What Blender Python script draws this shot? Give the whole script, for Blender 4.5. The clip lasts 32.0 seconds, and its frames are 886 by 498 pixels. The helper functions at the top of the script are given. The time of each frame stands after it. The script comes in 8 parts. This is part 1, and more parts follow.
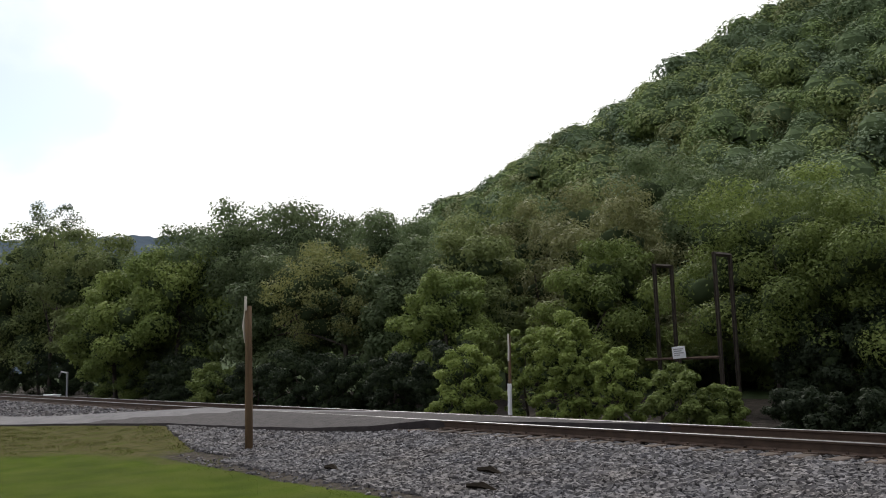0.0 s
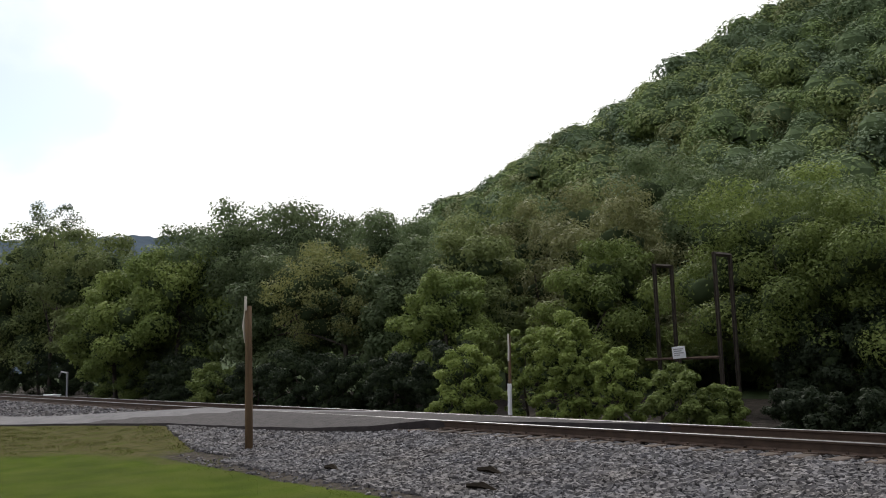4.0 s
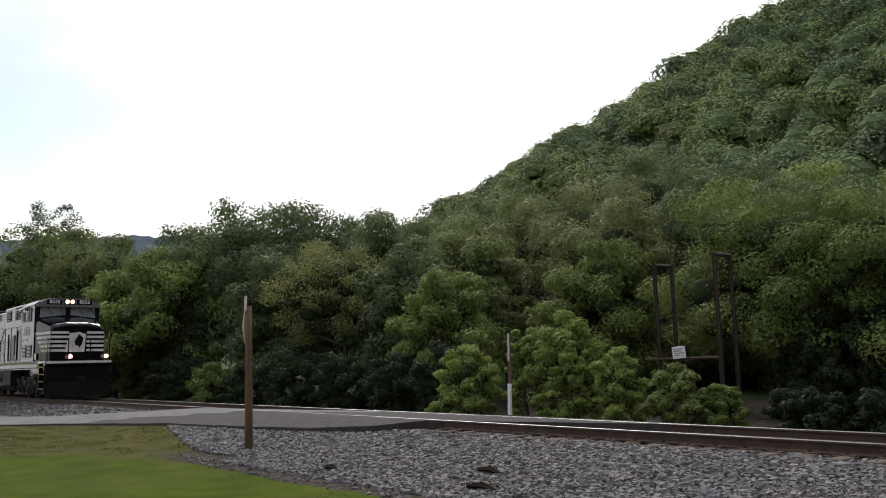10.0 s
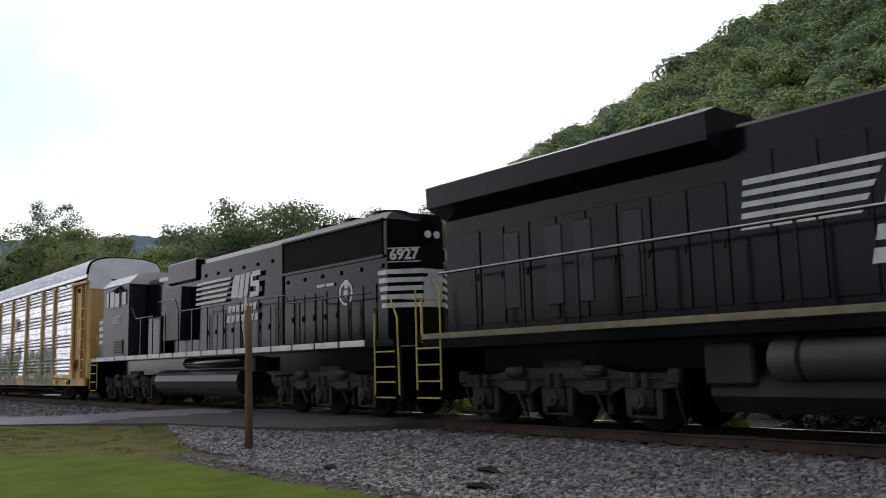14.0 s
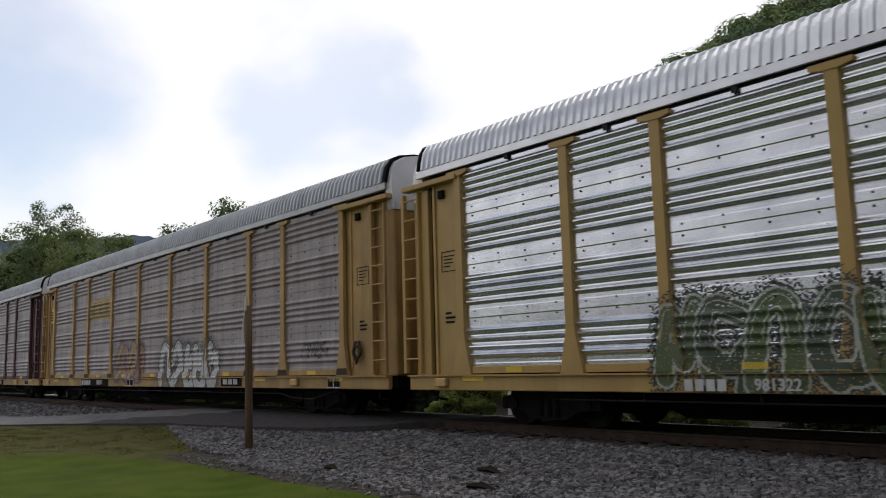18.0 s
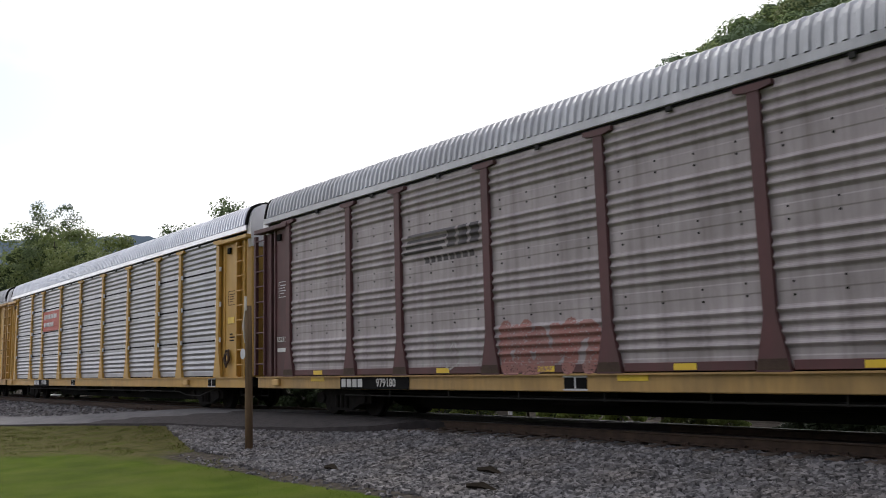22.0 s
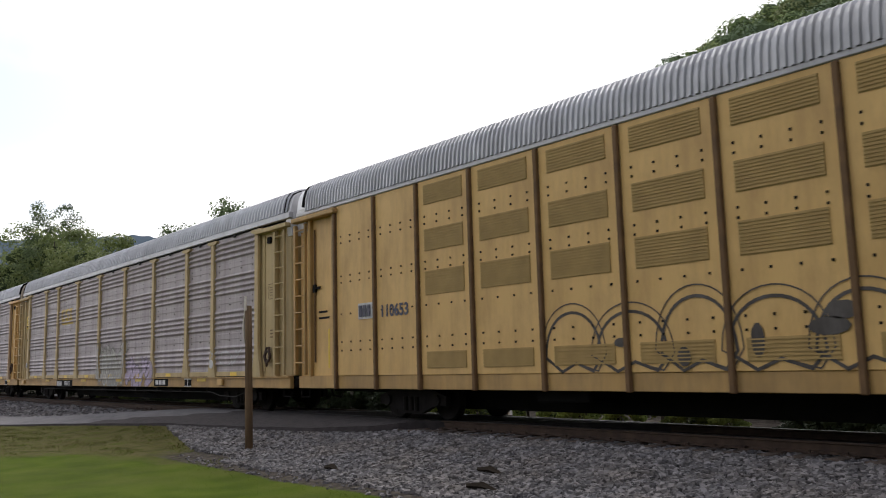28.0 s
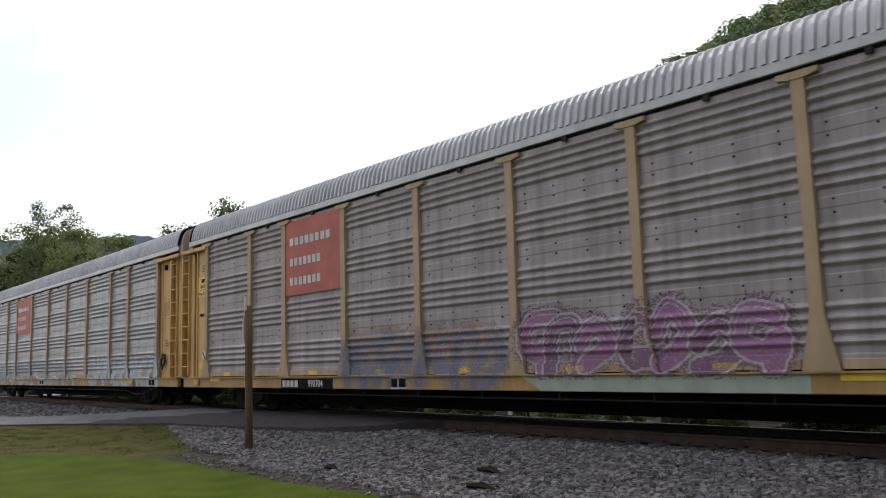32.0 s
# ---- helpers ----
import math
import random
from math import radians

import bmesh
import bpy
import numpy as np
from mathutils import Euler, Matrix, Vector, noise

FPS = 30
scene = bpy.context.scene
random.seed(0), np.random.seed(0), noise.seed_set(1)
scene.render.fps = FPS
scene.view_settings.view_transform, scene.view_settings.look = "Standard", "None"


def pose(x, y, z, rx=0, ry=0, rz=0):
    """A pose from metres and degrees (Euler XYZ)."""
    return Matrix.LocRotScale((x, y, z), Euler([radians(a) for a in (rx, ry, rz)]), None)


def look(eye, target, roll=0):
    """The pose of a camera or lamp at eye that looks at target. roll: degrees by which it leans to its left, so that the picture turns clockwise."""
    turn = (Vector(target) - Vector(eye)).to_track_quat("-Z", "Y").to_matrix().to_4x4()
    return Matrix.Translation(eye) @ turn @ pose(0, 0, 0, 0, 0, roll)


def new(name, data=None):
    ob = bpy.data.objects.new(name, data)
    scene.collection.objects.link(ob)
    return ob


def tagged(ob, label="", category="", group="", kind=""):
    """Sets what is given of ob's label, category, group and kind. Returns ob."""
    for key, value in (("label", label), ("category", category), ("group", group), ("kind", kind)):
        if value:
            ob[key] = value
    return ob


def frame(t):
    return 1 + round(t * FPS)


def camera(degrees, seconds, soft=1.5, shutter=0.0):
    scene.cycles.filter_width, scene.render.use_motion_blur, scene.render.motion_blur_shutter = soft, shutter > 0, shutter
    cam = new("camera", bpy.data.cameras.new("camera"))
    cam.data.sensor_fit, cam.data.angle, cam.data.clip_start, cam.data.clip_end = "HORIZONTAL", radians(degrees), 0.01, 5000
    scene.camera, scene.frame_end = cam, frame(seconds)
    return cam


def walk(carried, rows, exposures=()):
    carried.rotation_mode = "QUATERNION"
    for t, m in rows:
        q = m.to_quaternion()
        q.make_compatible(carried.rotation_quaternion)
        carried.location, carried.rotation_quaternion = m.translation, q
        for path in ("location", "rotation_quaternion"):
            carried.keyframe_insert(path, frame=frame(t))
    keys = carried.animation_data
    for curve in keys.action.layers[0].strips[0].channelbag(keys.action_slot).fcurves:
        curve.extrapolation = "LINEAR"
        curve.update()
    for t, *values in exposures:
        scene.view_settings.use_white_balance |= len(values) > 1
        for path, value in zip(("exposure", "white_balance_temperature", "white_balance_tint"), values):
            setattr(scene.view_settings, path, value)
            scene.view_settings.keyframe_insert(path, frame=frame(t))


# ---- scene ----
cam = camera(55.31, 32.0, soft=1.0, shutter=0.08)
EYE = (0.0, -12.4, 1.206)
VIEW = pose(*EYE, 97.66, 1.55, 50.44)
walk(cam, [(0.0, VIEW), (32.0, VIEW)],
     exposures=[(0.0, 0.0, 6500, 10), (12.0, 0.0, 6500, 10), (13.5, 0.06, 6220, 12), (15.5, 0.05, 6220, 12), (17.0, -0.42, 6400, 10), (18.1, -0.42, 6400, 10), (19.0, -0.07, 6350, 11), (20.0, 0.05, 6350, 11),
                (21.0, 0.18, 6350, 12), (23.0, 0.18, 6350, 12), (24.0, 0.05, 6350, 11), (26.5, 0.15, 6430, 12), (29.0, 0.15, 6430, 12), (30.0, 0.16, 6380, 11), (32.0, 0.12, 6380, 11)])

# ---- world: bright broken overcast ----
SUN_EL, SUN_ROT = radians(42), radians(-62)
world = bpy.data.worlds.new("world")
scene.world = world
world.use_nodes = True
wn, wl = world.node_tree.nodes, world.node_tree.links
wn.clear()
w_out = wn.new("ShaderNodeOutputWorld")
w_bg = wn.new("ShaderNodeBackground")
sky = wn.new("ShaderNodeTexSky")
sky.sky_type, sky.sun_disc, sky.sun_elevation, sky.sun_rotation = "NISHITA", False, SUN_EL, SUN_ROT
w_gain = wn.new("ShaderNodeVectorMath")
w_gain.operation = "SCALE"
w_gain.inputs["Scale"].default_value = 0.13
wl.new(sky.outputs[0], w_gain.inputs[0])
w_tc = wn.new("ShaderNodeTexCoord")
w_map = wn.new("ShaderNodeMapping")
w_map.inputs["Scale"].default_value = (1.0, 1.0, 1.6)
w_map.inputs["Location"].default_value = (0.35, 0.2, 0.0)
wl.new(w_tc.outputs["Generated"], w_map.inputs["Vector"])
w_noise = wn.new("ShaderNodeTexNoise")
w_noise.inputs["Scale"].default_value = 5.0
w_noise.inputs["Detail"].default_value = 6.0
wl.new(w_map.outputs[0], w_noise.inputs["Vector"])


def cloud_gap(way, wide, soft):
    """A thinner place in the cloud, where blue shows through."""
    dot = wn.new("ShaderNodeVectorMath")
    dot.operation = "DOT_PRODUCT"
    dot.inputs[1].default_value = Vector(way).normalized()
    wl.new(w_tc.outputs["Generated"], dot.inputs[0])
    ragged = wn.new("ShaderNodeMath")
    ragged.operation = "MULTIPLY_ADD"
    ragged.inputs[1].default_value = 0.03
    wl.new(w_noise.outputs[0], ragged.inputs[0])
    wl.new(dot.outputs["Value"], ragged.inputs[2])
    rng_node = wn.new("ShaderNodeMapRange")
    rng_node.interpolation_type = "SMOOTHSTEP"
    rng_node.inputs["From Min"].default_value, rng_node.inputs["From Max"].default_value = math.cos(radians(wide)) + 0.015, math.cos(radians(soft)) + 0.015
    wl.new(ragged.outputs[0], rng_node.inputs["Value"])
    return rng_node.outputs[0]


# thin cloud, brightest round the veiled sun and a duller blue-grey away from it
SUN_DIR = Vector((math.sin(SUN_ROT) * math.cos(SUN_EL), math.cos(SUN_ROT) * math.cos(SUN_EL), math.sin(SUN_EL)))
w_dot = wn.new("ShaderNodeVectorMath")
w_dot.operation = "DOT_PRODUCT"
w_dot.inputs[1].default_value = SUN_DIR
wl.new(w_tc.outputs["Generated"], w_dot.inputs[0])
w_range = wn.new("ShaderNodeMapRange")
w_range.interpolation_type = "SMOOTHSTEP"
w_range.inputs["From Min"].default_value, w_range.inputs["From Max"].default_value = -0.35, 0.8
wl.new(w_dot.outputs["Value"], w_range.inputs["Value"])
w_cloud = wn.new("ShaderNodeMixRGB")
w_cloud.inputs[1].default_value, w_cloud.inputs[2].default_value = (0.56, 0.55, 0.64, 1), (1.36, 1.35, 1.35, 1)
wl.new(w_range.outputs[0], w_cloud.inputs[0])
last = w_cloud.outputs[0]
for way, wide, soft, amount in (((-0.93, 0.19, 0.29), 10.0, 2.0, 0.95), ((-0.80, 0.49, 0.29), 7.5, 1.0, 0.8), ((-0.6, -0.3, 0.6), 22.0, 5.0, 0.8), ((0.3, 0.6, 0.7), 20.0, 4.0, 0.8), ((0.5, -0.6, 0.5), 25.0, 5.0, 0.8)):
    w_amount = wn.new("ShaderNodeMath")
    w_amount.operation = "MULTIPLY"
    w_amount.inputs[1].default_value = amount
    wl.new(cloud_gap(way, wide, soft), w_amount.inputs[0])
    w_mix = wn.new("ShaderNodeMixRGB")
    wl.new(w_amount.outputs[0], w_mix.inputs[0])
    wl.new(last, w_mix.inputs[1])
    wl.new(w_gain.outputs[0], w_mix.inputs[2])
    last = w_mix.outputs[0]
wl.new(last, w_bg.inputs["Color"])
w_bg.inputs["Strength"].default_value = 1.0
wl.new(w_bg.outputs[0], w_out.inputs[0])

sun_data = bpy.data.lights.new("sun", "SUN")
sun_data.energy, sun_data.angle, sun_data.color = 1.9, radians(25), (1.0, 0.96, 0.9)
sun = new("sun", sun_data)
sun.matrix_world = look(SUN_DIR * 80, (0, 0, 0))


# ---- materials ----
def material(name, colours, rough=0.8, metal=0.0, scale=3.0, bump=0.15, bump_scale=40.0, stretch=(1, 1, 1), per_object=0.0,
             per_island=0.0, grime=None, grime_scale=0.7, grime_amount=0.5, through_light=0.0, streaks=0.0, specular=0.5, coords="Object", glow=None):
    """Procedural paint, metal, stone or leaf: a coarse and a fine variation, grime or streaks, and relief."""
    m = bpy.data.materials.new(name)
    m.use_nodes = True
    n, l = m.node_tree.nodes, m.node_tree.links
    b = n["Principled BSDF"]
    tc = n.new("ShaderNodeTexCoord")
    mp = n.new("ShaderNodeMapping")
    mp.inputs["Scale"].default_value = stretch
    l.new(tc.outputs[coords], mp.inputs[0])
    noi = n.new("ShaderNodeTexNoise")
    noi.inputs["Scale"].default_value, noi.inputs["Detail"].default_value = scale, 6.0
    l.new(mp.outputs[0], noi.inputs["Vector"])
    ramp = n.new("ShaderNodeValToRGB")
    els = ramp.color_ramp.elements
    els[0].position, els[1].position = 0.3, 0.7
    els[0].color, els[1].color = (*colours[0], 1), (*colours[-1], 1)
    for i, c in enumerate(colours[1:-1]):
        els.new(0.3 + 0.4 * (i + 1) / (len(colours) - 1)).color = (*c, 1)
    l.new(noi.outputs[0], ramp.inputs[0])
    col = ramp.outputs[0]

    def blend(kind, a, second, factor):
        mix = n.new("ShaderNodeMixRGB")
        mix.blend_type = kind
        for k, v in ((0, factor), (1, a), (2, second)):
            if isinstance(v, (int, float)):
                mix.inputs[k].default_value = v
            elif isinstance(v, tuple):
                mix.inputs[k].default_value = (*v, 1)
            else:
                l.new(v, mix.inputs[k])
        return mix.outputs[0]

    def spread(source, amount):
        mr = n.new("ShaderNodeMapRange")
        mr.inputs["To Min"].default_value, mr.inputs["To Max"].default_value = 1 - amount, 1 + amount
        l.new(source, mr.inputs["Value"])
        return mr.outputs[0]

    if grime:
        gn = n.new("ShaderNodeTexNoise")
        gn.inputs["Scale"].default_value, gn.inputs["Detail"].default_value = grime_scale, 8.0
        gn.inputs["Roughness"].default_value = 0.65
        gm = n.new("ShaderNodeMapping")
        gm.inputs["Scale"].default_value = (1, 1, 0.35)
        l.new(tc.outputs[coords], gm.inputs[0])
        l.new(gm.outputs[0], gn.inputs["Vector"])
        gr = n.new("ShaderNodeMapRange")
        gr.inputs["From Min"].default_value, gr.inputs["From Max"].default_value = 0.42, 0.68
        gr.inputs["To Max"].default_value = grime_amount
        l.new(gn.outputs[0], gr.inputs["Value"])
        col = blend("MIX", col, grime, gr.outputs[0])
    if streaks:
        sn = n.new("ShaderNodeTexNoise")
        sn.inputs["Scale"].default_value, sn.inputs["Detail"].default_value = 5.0, 4.0
        sm = n.new("ShaderNodeMapping")
        sm.inputs["Scale"].default_value = (1.6, 1.6, 0.08)
        l.new(tc.outputs[coords], sm.inputs[0])
        l.new(sm.outputs[0], sn.inputs["Vector"])
        sr = n.new("ShaderNodeMapRange")
        sr.inputs["From Min"].default_value, sr.inputs["From Max"].default_value = 0.4, 0.75
        sr.inputs["To Max"].default_value = streaks
        l.new(sn.outputs[0], sr.inputs["Value"])
        col = blend("MIX", col, (0.06, 0.045, 0.035), sr.outputs[0])
    if per_object:
        oi = n.new("ShaderNodeObjectInfo")
        col = blend("MULTIPLY", col, spread(oi.outputs["Random"], per_object), 1.0)
    if per_island:
        ge = n.new("ShaderNodeNewGeometry")
        col = blend("MULTIPLY", col, spread(ge.outputs["Random Per Island"], per_island), 1.0)
    l.new(col, b.inputs["Base Color"])
    b.inputs["Roughness"].default_value, b.inputs["Metallic"].default_value = rough, metal
    b.inputs["Specular IOR Level"].default_value = specular
    if bump:
        bn = n.new("ShaderNodeTexNoise")
        bn.inputs["Scale"].default_value, bn.inputs["Detail"].default_value = bump_scale, 4.0
        l.new(mp.outputs[0], bn.inputs["Vector"])
        bp = n.new("ShaderNodeBump")
        bp.inputs["Strength"].default_value, bp.inputs["Distance"].default_value = bump, 0.02
        l.new(bn.outputs[0], bp.inputs["Height"])
        l.new(bp.outputs[0], b.inputs["Normal"])
    if glow:
        b.inputs["Emission Color"].default_value, b.inputs["Emission Strength"].default_value = (*glow[0], 1), glow[1]
    if through_light:
        tr = n.new("ShaderNodeBsdfTranslucent")
        l.new(col, tr.inputs["Color"])
        mx = n.new("ShaderNodeMixShader")
        mx.inputs[0].default_value = through_light
        l.new(b.outputs[0], mx.inputs[1])
        l.new(tr.outputs[0], mx.inputs[2])
        l.new(mx.outputs[0], n["Material Output"].inputs["Surface"])
    return m


def leaf_material(name, dark, mid, light, tint=0.16):
    return material(name, (dark, mid, light), rough=0.62, scale=0.3, bump=0, per_island=0.12, per_object=tint, through_light=0.3, specular=0.15)


M_BLACK = material("black_paint", ((0.003, 0.003, 0.006), (0.0055, 0.0055, 0.0095)), rough=0.14, scale=1.5, bump=0.04, grime=(0.012, 0.0115, 0.015), grime_scale=0.8, grime_amount=0.4, streaks=0.05, specular=0.2)
M_GLOSS_BLACK = material("glossy_black_paint", ((0.002, 0.002, 0.0045), (0.0035, 0.0035, 0.0065)), rough=0.1, scale=1.5, bump=0.03, grime=(0.007, 0.007, 0.0095), grime_amount=0.3, specular=0.22)
M_GREY_BLACK = material("dusty_black_paint", ((0.009, 0.009, 0.014), (0.016, 0.016, 0.022)), rough=0.35, scale=1.2, bump=0.04, grime=(0.035, 0.034, 0.037), grime_amount=0.4, specular=0.3)
M_UNDER = material("grimy_running_gear", ((0.006, 0.0055, 0.0055), (0.014, 0.012, 0.0115)), rough=0.85, scale=4, bump=0.3, grime=(0.03, 0.026, 0.024), grime_scale=1.5, grime_amount=0.5, specular=0.15)
# Near-black steel; under and inside the cars the shade is in this colour.
M_DARK = material("black_steel_and_shade", ((0.004, 0.004, 0.0042), (0.008, 0.0075, 0.0075)), rough=0.8, scale=3, bump=0.1, specular=0.12)
M_TANK = material("dusty_tank", ((0.014, 0.0135, 0.0135), (0.026, 0.025, 0.024)), rough=0.7, scale=2, bump=0.1, grime=(0.04, 0.037, 0.033), grime_amount=0.45, specular=0.25)
M_CASTING = material("dusty_truck_casting", ((0.017, 0.0155, 0.015), (0.038, 0.034, 0.032)), rough=0.8, scale=3, bump=0.15, grime=(0.066, 0.056, 0.05), grime_scale=1.5, grime_amount=0.5, specular=0.25)
M_RESERVOIR = material("dusty_grey_reservoir", ((0.022, 0.021, 0.022), (0.038, 0.036, 0.036)), rough=0.6, scale=2, bump=0.08, grime=(0.08, 0.075, 0.068), grime_amount=0.5)
M_WHITE = material("white_stripe_paint", ((0.55, 0.55, 0.55), (0.68, 0.68, 0.67)), rough=0.5, scale=3, bump=0.03, grime=(0.25, 0.24, 0.22), grime_scale=2, grime_amount=0.45)
M_GREYWHITE = material("weathered_pale_roof", ((0.42, 0.43, 0.44), (0.58, 0.58, 0.58)), rough=0.6, scale=3, bump=0.05, grime=(0.2, 0.2, 0.2), grime_amount=0.4)
M_BROW = material("grey_cab_brow", ((0.1, 0.1, 0.105), (0.16, 0.16, 0.165)), rough=0.5, scale=3, bump=0.05, grime=(0.05, 0.05, 0.05), grime_amount=0.5)
M_SILL = material("buff_sill_stripe", ((0.16, 0.135, 0.075), (0.25, 0.21, 0.125)), rough=0.7, scale=4, bump=0.05, grime=(0.07, 0.06, 0.045), grime_amount=0.6)
M_RAILYELLOW = material("yellow_safety_paint", ((0.42, 0.33, 0.06), (0.54, 0.43, 0.1)), rough=0.55, scale=5, bump=0.03, grime=(0.2, 0.16, 0.08), grime_amount=0.4)
M_GLASS = material("dark_cab_glass", ((0.02, 0.025, 0.03), (0.03, 0.035, 0.04)), rough=0.06, scale=2, bump=0, specular=0.8)
# Pale glass: the sky's reflection is put into its base colour.
M_PALEGLASS = material("windscreen_with_sky_tint", ((0.2, 0.22, 0.24), (0.26, 0.28, 0.3)), rough=0.08, scale=1, bump=0, specular=1.0)
M_LAMP = material("lit_headlamp", ((1, 0.85, 0.6), (1, 0.9, 0.7)), bump=0, glow=((1.0, 0.55, 0.28), 3.2))
M_LAMP_PINK = material("lit_ditch_lamp", ((1, 0.85, 0.8), (1, 0.9, 0.9)), bump=0, glow=((1.0, 0.6, 0.55), 3.0))
M_LENS = material("unlit_lamp_lens", ((0.5, 0.5, 0.5), (0.7, 0.7, 0.7)), rough=0.15, bump=0)
M_ROOF = material("galvanised_roof", ((0.40, 0.41, 0.43), (0.52, 0.53, 0.55)), rough=0.42, metal=0.35, scale=2, bump=0.05, grime=(0.2, 0.19, 0.19), grime_scale=0.5, grime_amount=0.45, streaks=0.12)
M_ROOF_NEW = material("bright_galvanised_roof", ((0.58, 0.59, 0.61), (0.74, 0.75, 0.77)), rough=0.3, metal=0.8, scale=2, bump=0.04, grime=(0.4, 0.4, 0.4), grime_amount=0.3)
M_PANEL_OLD = material("weathered_galvanised_panel", ((0.335, 0.296, 0.302), (0.45, 0.402, 0.41)), rough=0.5, metal=0.15, scale=1.3, bump=0.08, grime=(0.18, 0.15, 0.15), grime_scale=0.6, grime_amount=0.78, streaks=0.32)
M_PANEL_MID = material("grey_galvanised_panel", ((0.34, 0.34, 0.345), (0.45, 0.45, 0.45)), rough=0.45, metal=0.4, scale=1.3, bump=0.06, grime=(0.22, 0.21, 0.2), grime_amount=0.5, streaks=0.2)
M_PANEL_NEW = material("bright_galvanised_panel", ((0.60, 0.615, 0.65), (0.84, 0.85, 0.88)), rough=0.22, metal=0.9, scale=0.8, stretch=(1, 1, 3), bump=0.05, grime=(0.5, 0.5, 0.52), grime_amount=0.4)
M_PANEL_BLUE = material("clean_galvanised_panel", ((0.29, 0.295, 0.325), (0.38, 0.385, 0.415)), rough=0.36, metal=0.55, scale=1.2, bump=0.05, grime=(0.2, 0.2, 0.2), grime_amount=0.3, streaks=0.08)
M_YELLOW = material("rail_yellow_paint", ((0.44, 0.265, 0.085), (0.54, 0.34, 0.12)), rough=0.6, scale=1.5, bump=0.05, grime=(0.2, 0.13, 0.06), grime_scale=1.2, grime_amount=0.65, streaks=0.2)
M_YELLOW_NEW = material("fresh_rail_yellow_paint", ((0.46, 0.285, 0.08), (0.55, 0.35, 0.11)), rough=0.5, scale=1.5, bump=0.03, grime=(0.33, 0.22, 0.09), grime_amount=0.4, streaks=0.12)
M_YELLOW_PALE = material("faded_yellow_paint", ((0.63, 0.4, 0.135), (0.71, 0.465, 0.175)), rough=0.6, scale=1.2, bump=0.04, grime=(0.36, 0.21, 0.075), grime_scale=1.7, grime_amount=0.6, streaks=0.05)
M_YELLOW_VIVID = material("bright_rail_yellow_paint", ((0.5, 0.285, 0.05), (0.58, 0.34, 0.075)), rough=0.5, scale=1.5, bump=0.03, grime=(0.3, 0.19, 0.06), grime_amount=0.4, streaks=0.12)
M_CREAM = material("chalky_cream_paint", ((0.418, 0.304, 0.180), (0.528, 0.389, 0.243)), rough=0.65, scale=1.5, bump=0.04, grime=(0.27, 0.21, 0.13), grime_scale=1.0, grime_amount=0.5, streaks=0.25)
M_STRAW = material("straw_yellow_paint", ((0.46, 0.345, 0.165), (0.56, 0.43, 0.215)), rough=0.65, scale=1.5, bump=0.04, grime=(0.32, 0.23, 0.11), grime_scale=1.0, grime_amount=0.5, streaks=0.22)
M_VENT = material("perforated_yellow_screen", ((0.36, 0.24, 0.085), (0.44, 0.3, 0.11)), rough=0.75, scale=3, bump=0.3, bump_scale=120, grime=(0.25, 0.17, 0.07), grime_amount=0.4)
# Ochre darkened to brown for the shade in the post channels.
M_POSTBROWN = material("shade_brown_ochre_post", ((0.1, 0.055, 0.024), (0.17, 0.095, 0.038)), rough=0.8, scale=4, bump=0.1)
M_MAROON = material("maroon_paint", ((0.085, 0.03, 0.033), (0.13, 0.048, 0.05)), rough=0.6, scale=1.5, bump=0.05, grime=(0.05, 0.03, 0.03), grime_amount=0.6, streaks=0.3)
M_BELLOWS = material("black_rubber_bellows", ((0.02, 0.018, 0.022), (0.035, 0.03, 0.036)), rough=0.8, scale=3, bump=0.1)
M_SILVER = material("silver_end_hood", ((0.6, 0.6, 0.62), (0.72, 0.72, 0.74)), rough=0.4, metal=0.3, scale=2, bump=0.04, grime=(0.35, 0.35, 0.35), grime_amount=0.3)
M_HOOD_BUFF = material("weathered_buff_end_sheet", ((0.36, 0.3, 0.23), (0.5, 0.43, 0.35)), rough=0.6, scale=1.2, bump=0.05, grime=(0.26, 0.2, 0.13), grime_scale=0.8, grime_amount=0.55, streaks=0.3)
M_STENCIL = material("worn_stencil_paint", ((0.1, 0.07, 0.035), (0.24, 0.16, 0.07)), rough=0.8, scale=9, bump=0)
M_RUST = material("rust_brown_steel", ((0.045, 0.028, 0.02), (0.08, 0.05, 0.034)), rough=0.9, scale=6, bump=0.3)
M_RAILTOP = material("polished_rail_head", ((0.1, 0.095, 0.094), (0.19, 0.185, 0.185)), rough=0.36, metal=1.0, scale=4, bump=0.02)
M_TIE = material("weathered_oak_tie", ((0.045, 0.033, 0.026), (0.09, 0.066, 0.05)), rough=0.95, scale=2, stretch=(4, 0.6, 4), bump=0.5, bump_scale=12, per_object=0.3)
M_BALLAST = material("grey_ballast_bed", ((0.05, 0.048, 0.05), (0.1, 0.096, 0.1)), rough=0.95, scale=9, bump=1.0, bump_scale=16, grime=(0.14, 0.11, 0.09), grime_amount=0.5)
M_STONE = material("crushed_stone", ((0.088, 0.085, 0.089), (0.145, 0.14, 0.145)), rough=0.9, scale=6, bump=0.2, per_island=0.65, grime=(0.14, 0.118, 0.098), grime_scale=0.8, grime_amount=0.45)
M_ASPHALT = material("worn_asphalt", ((0.075, 0.071, 0.075), (0.125, 0.119, 0.124)), rough=0.9, scale=3, bump=0.4, bump_scale=90, grime=(0.19, 0.185, 0.185), grime_scale=0.5, grime_amount=0.5)
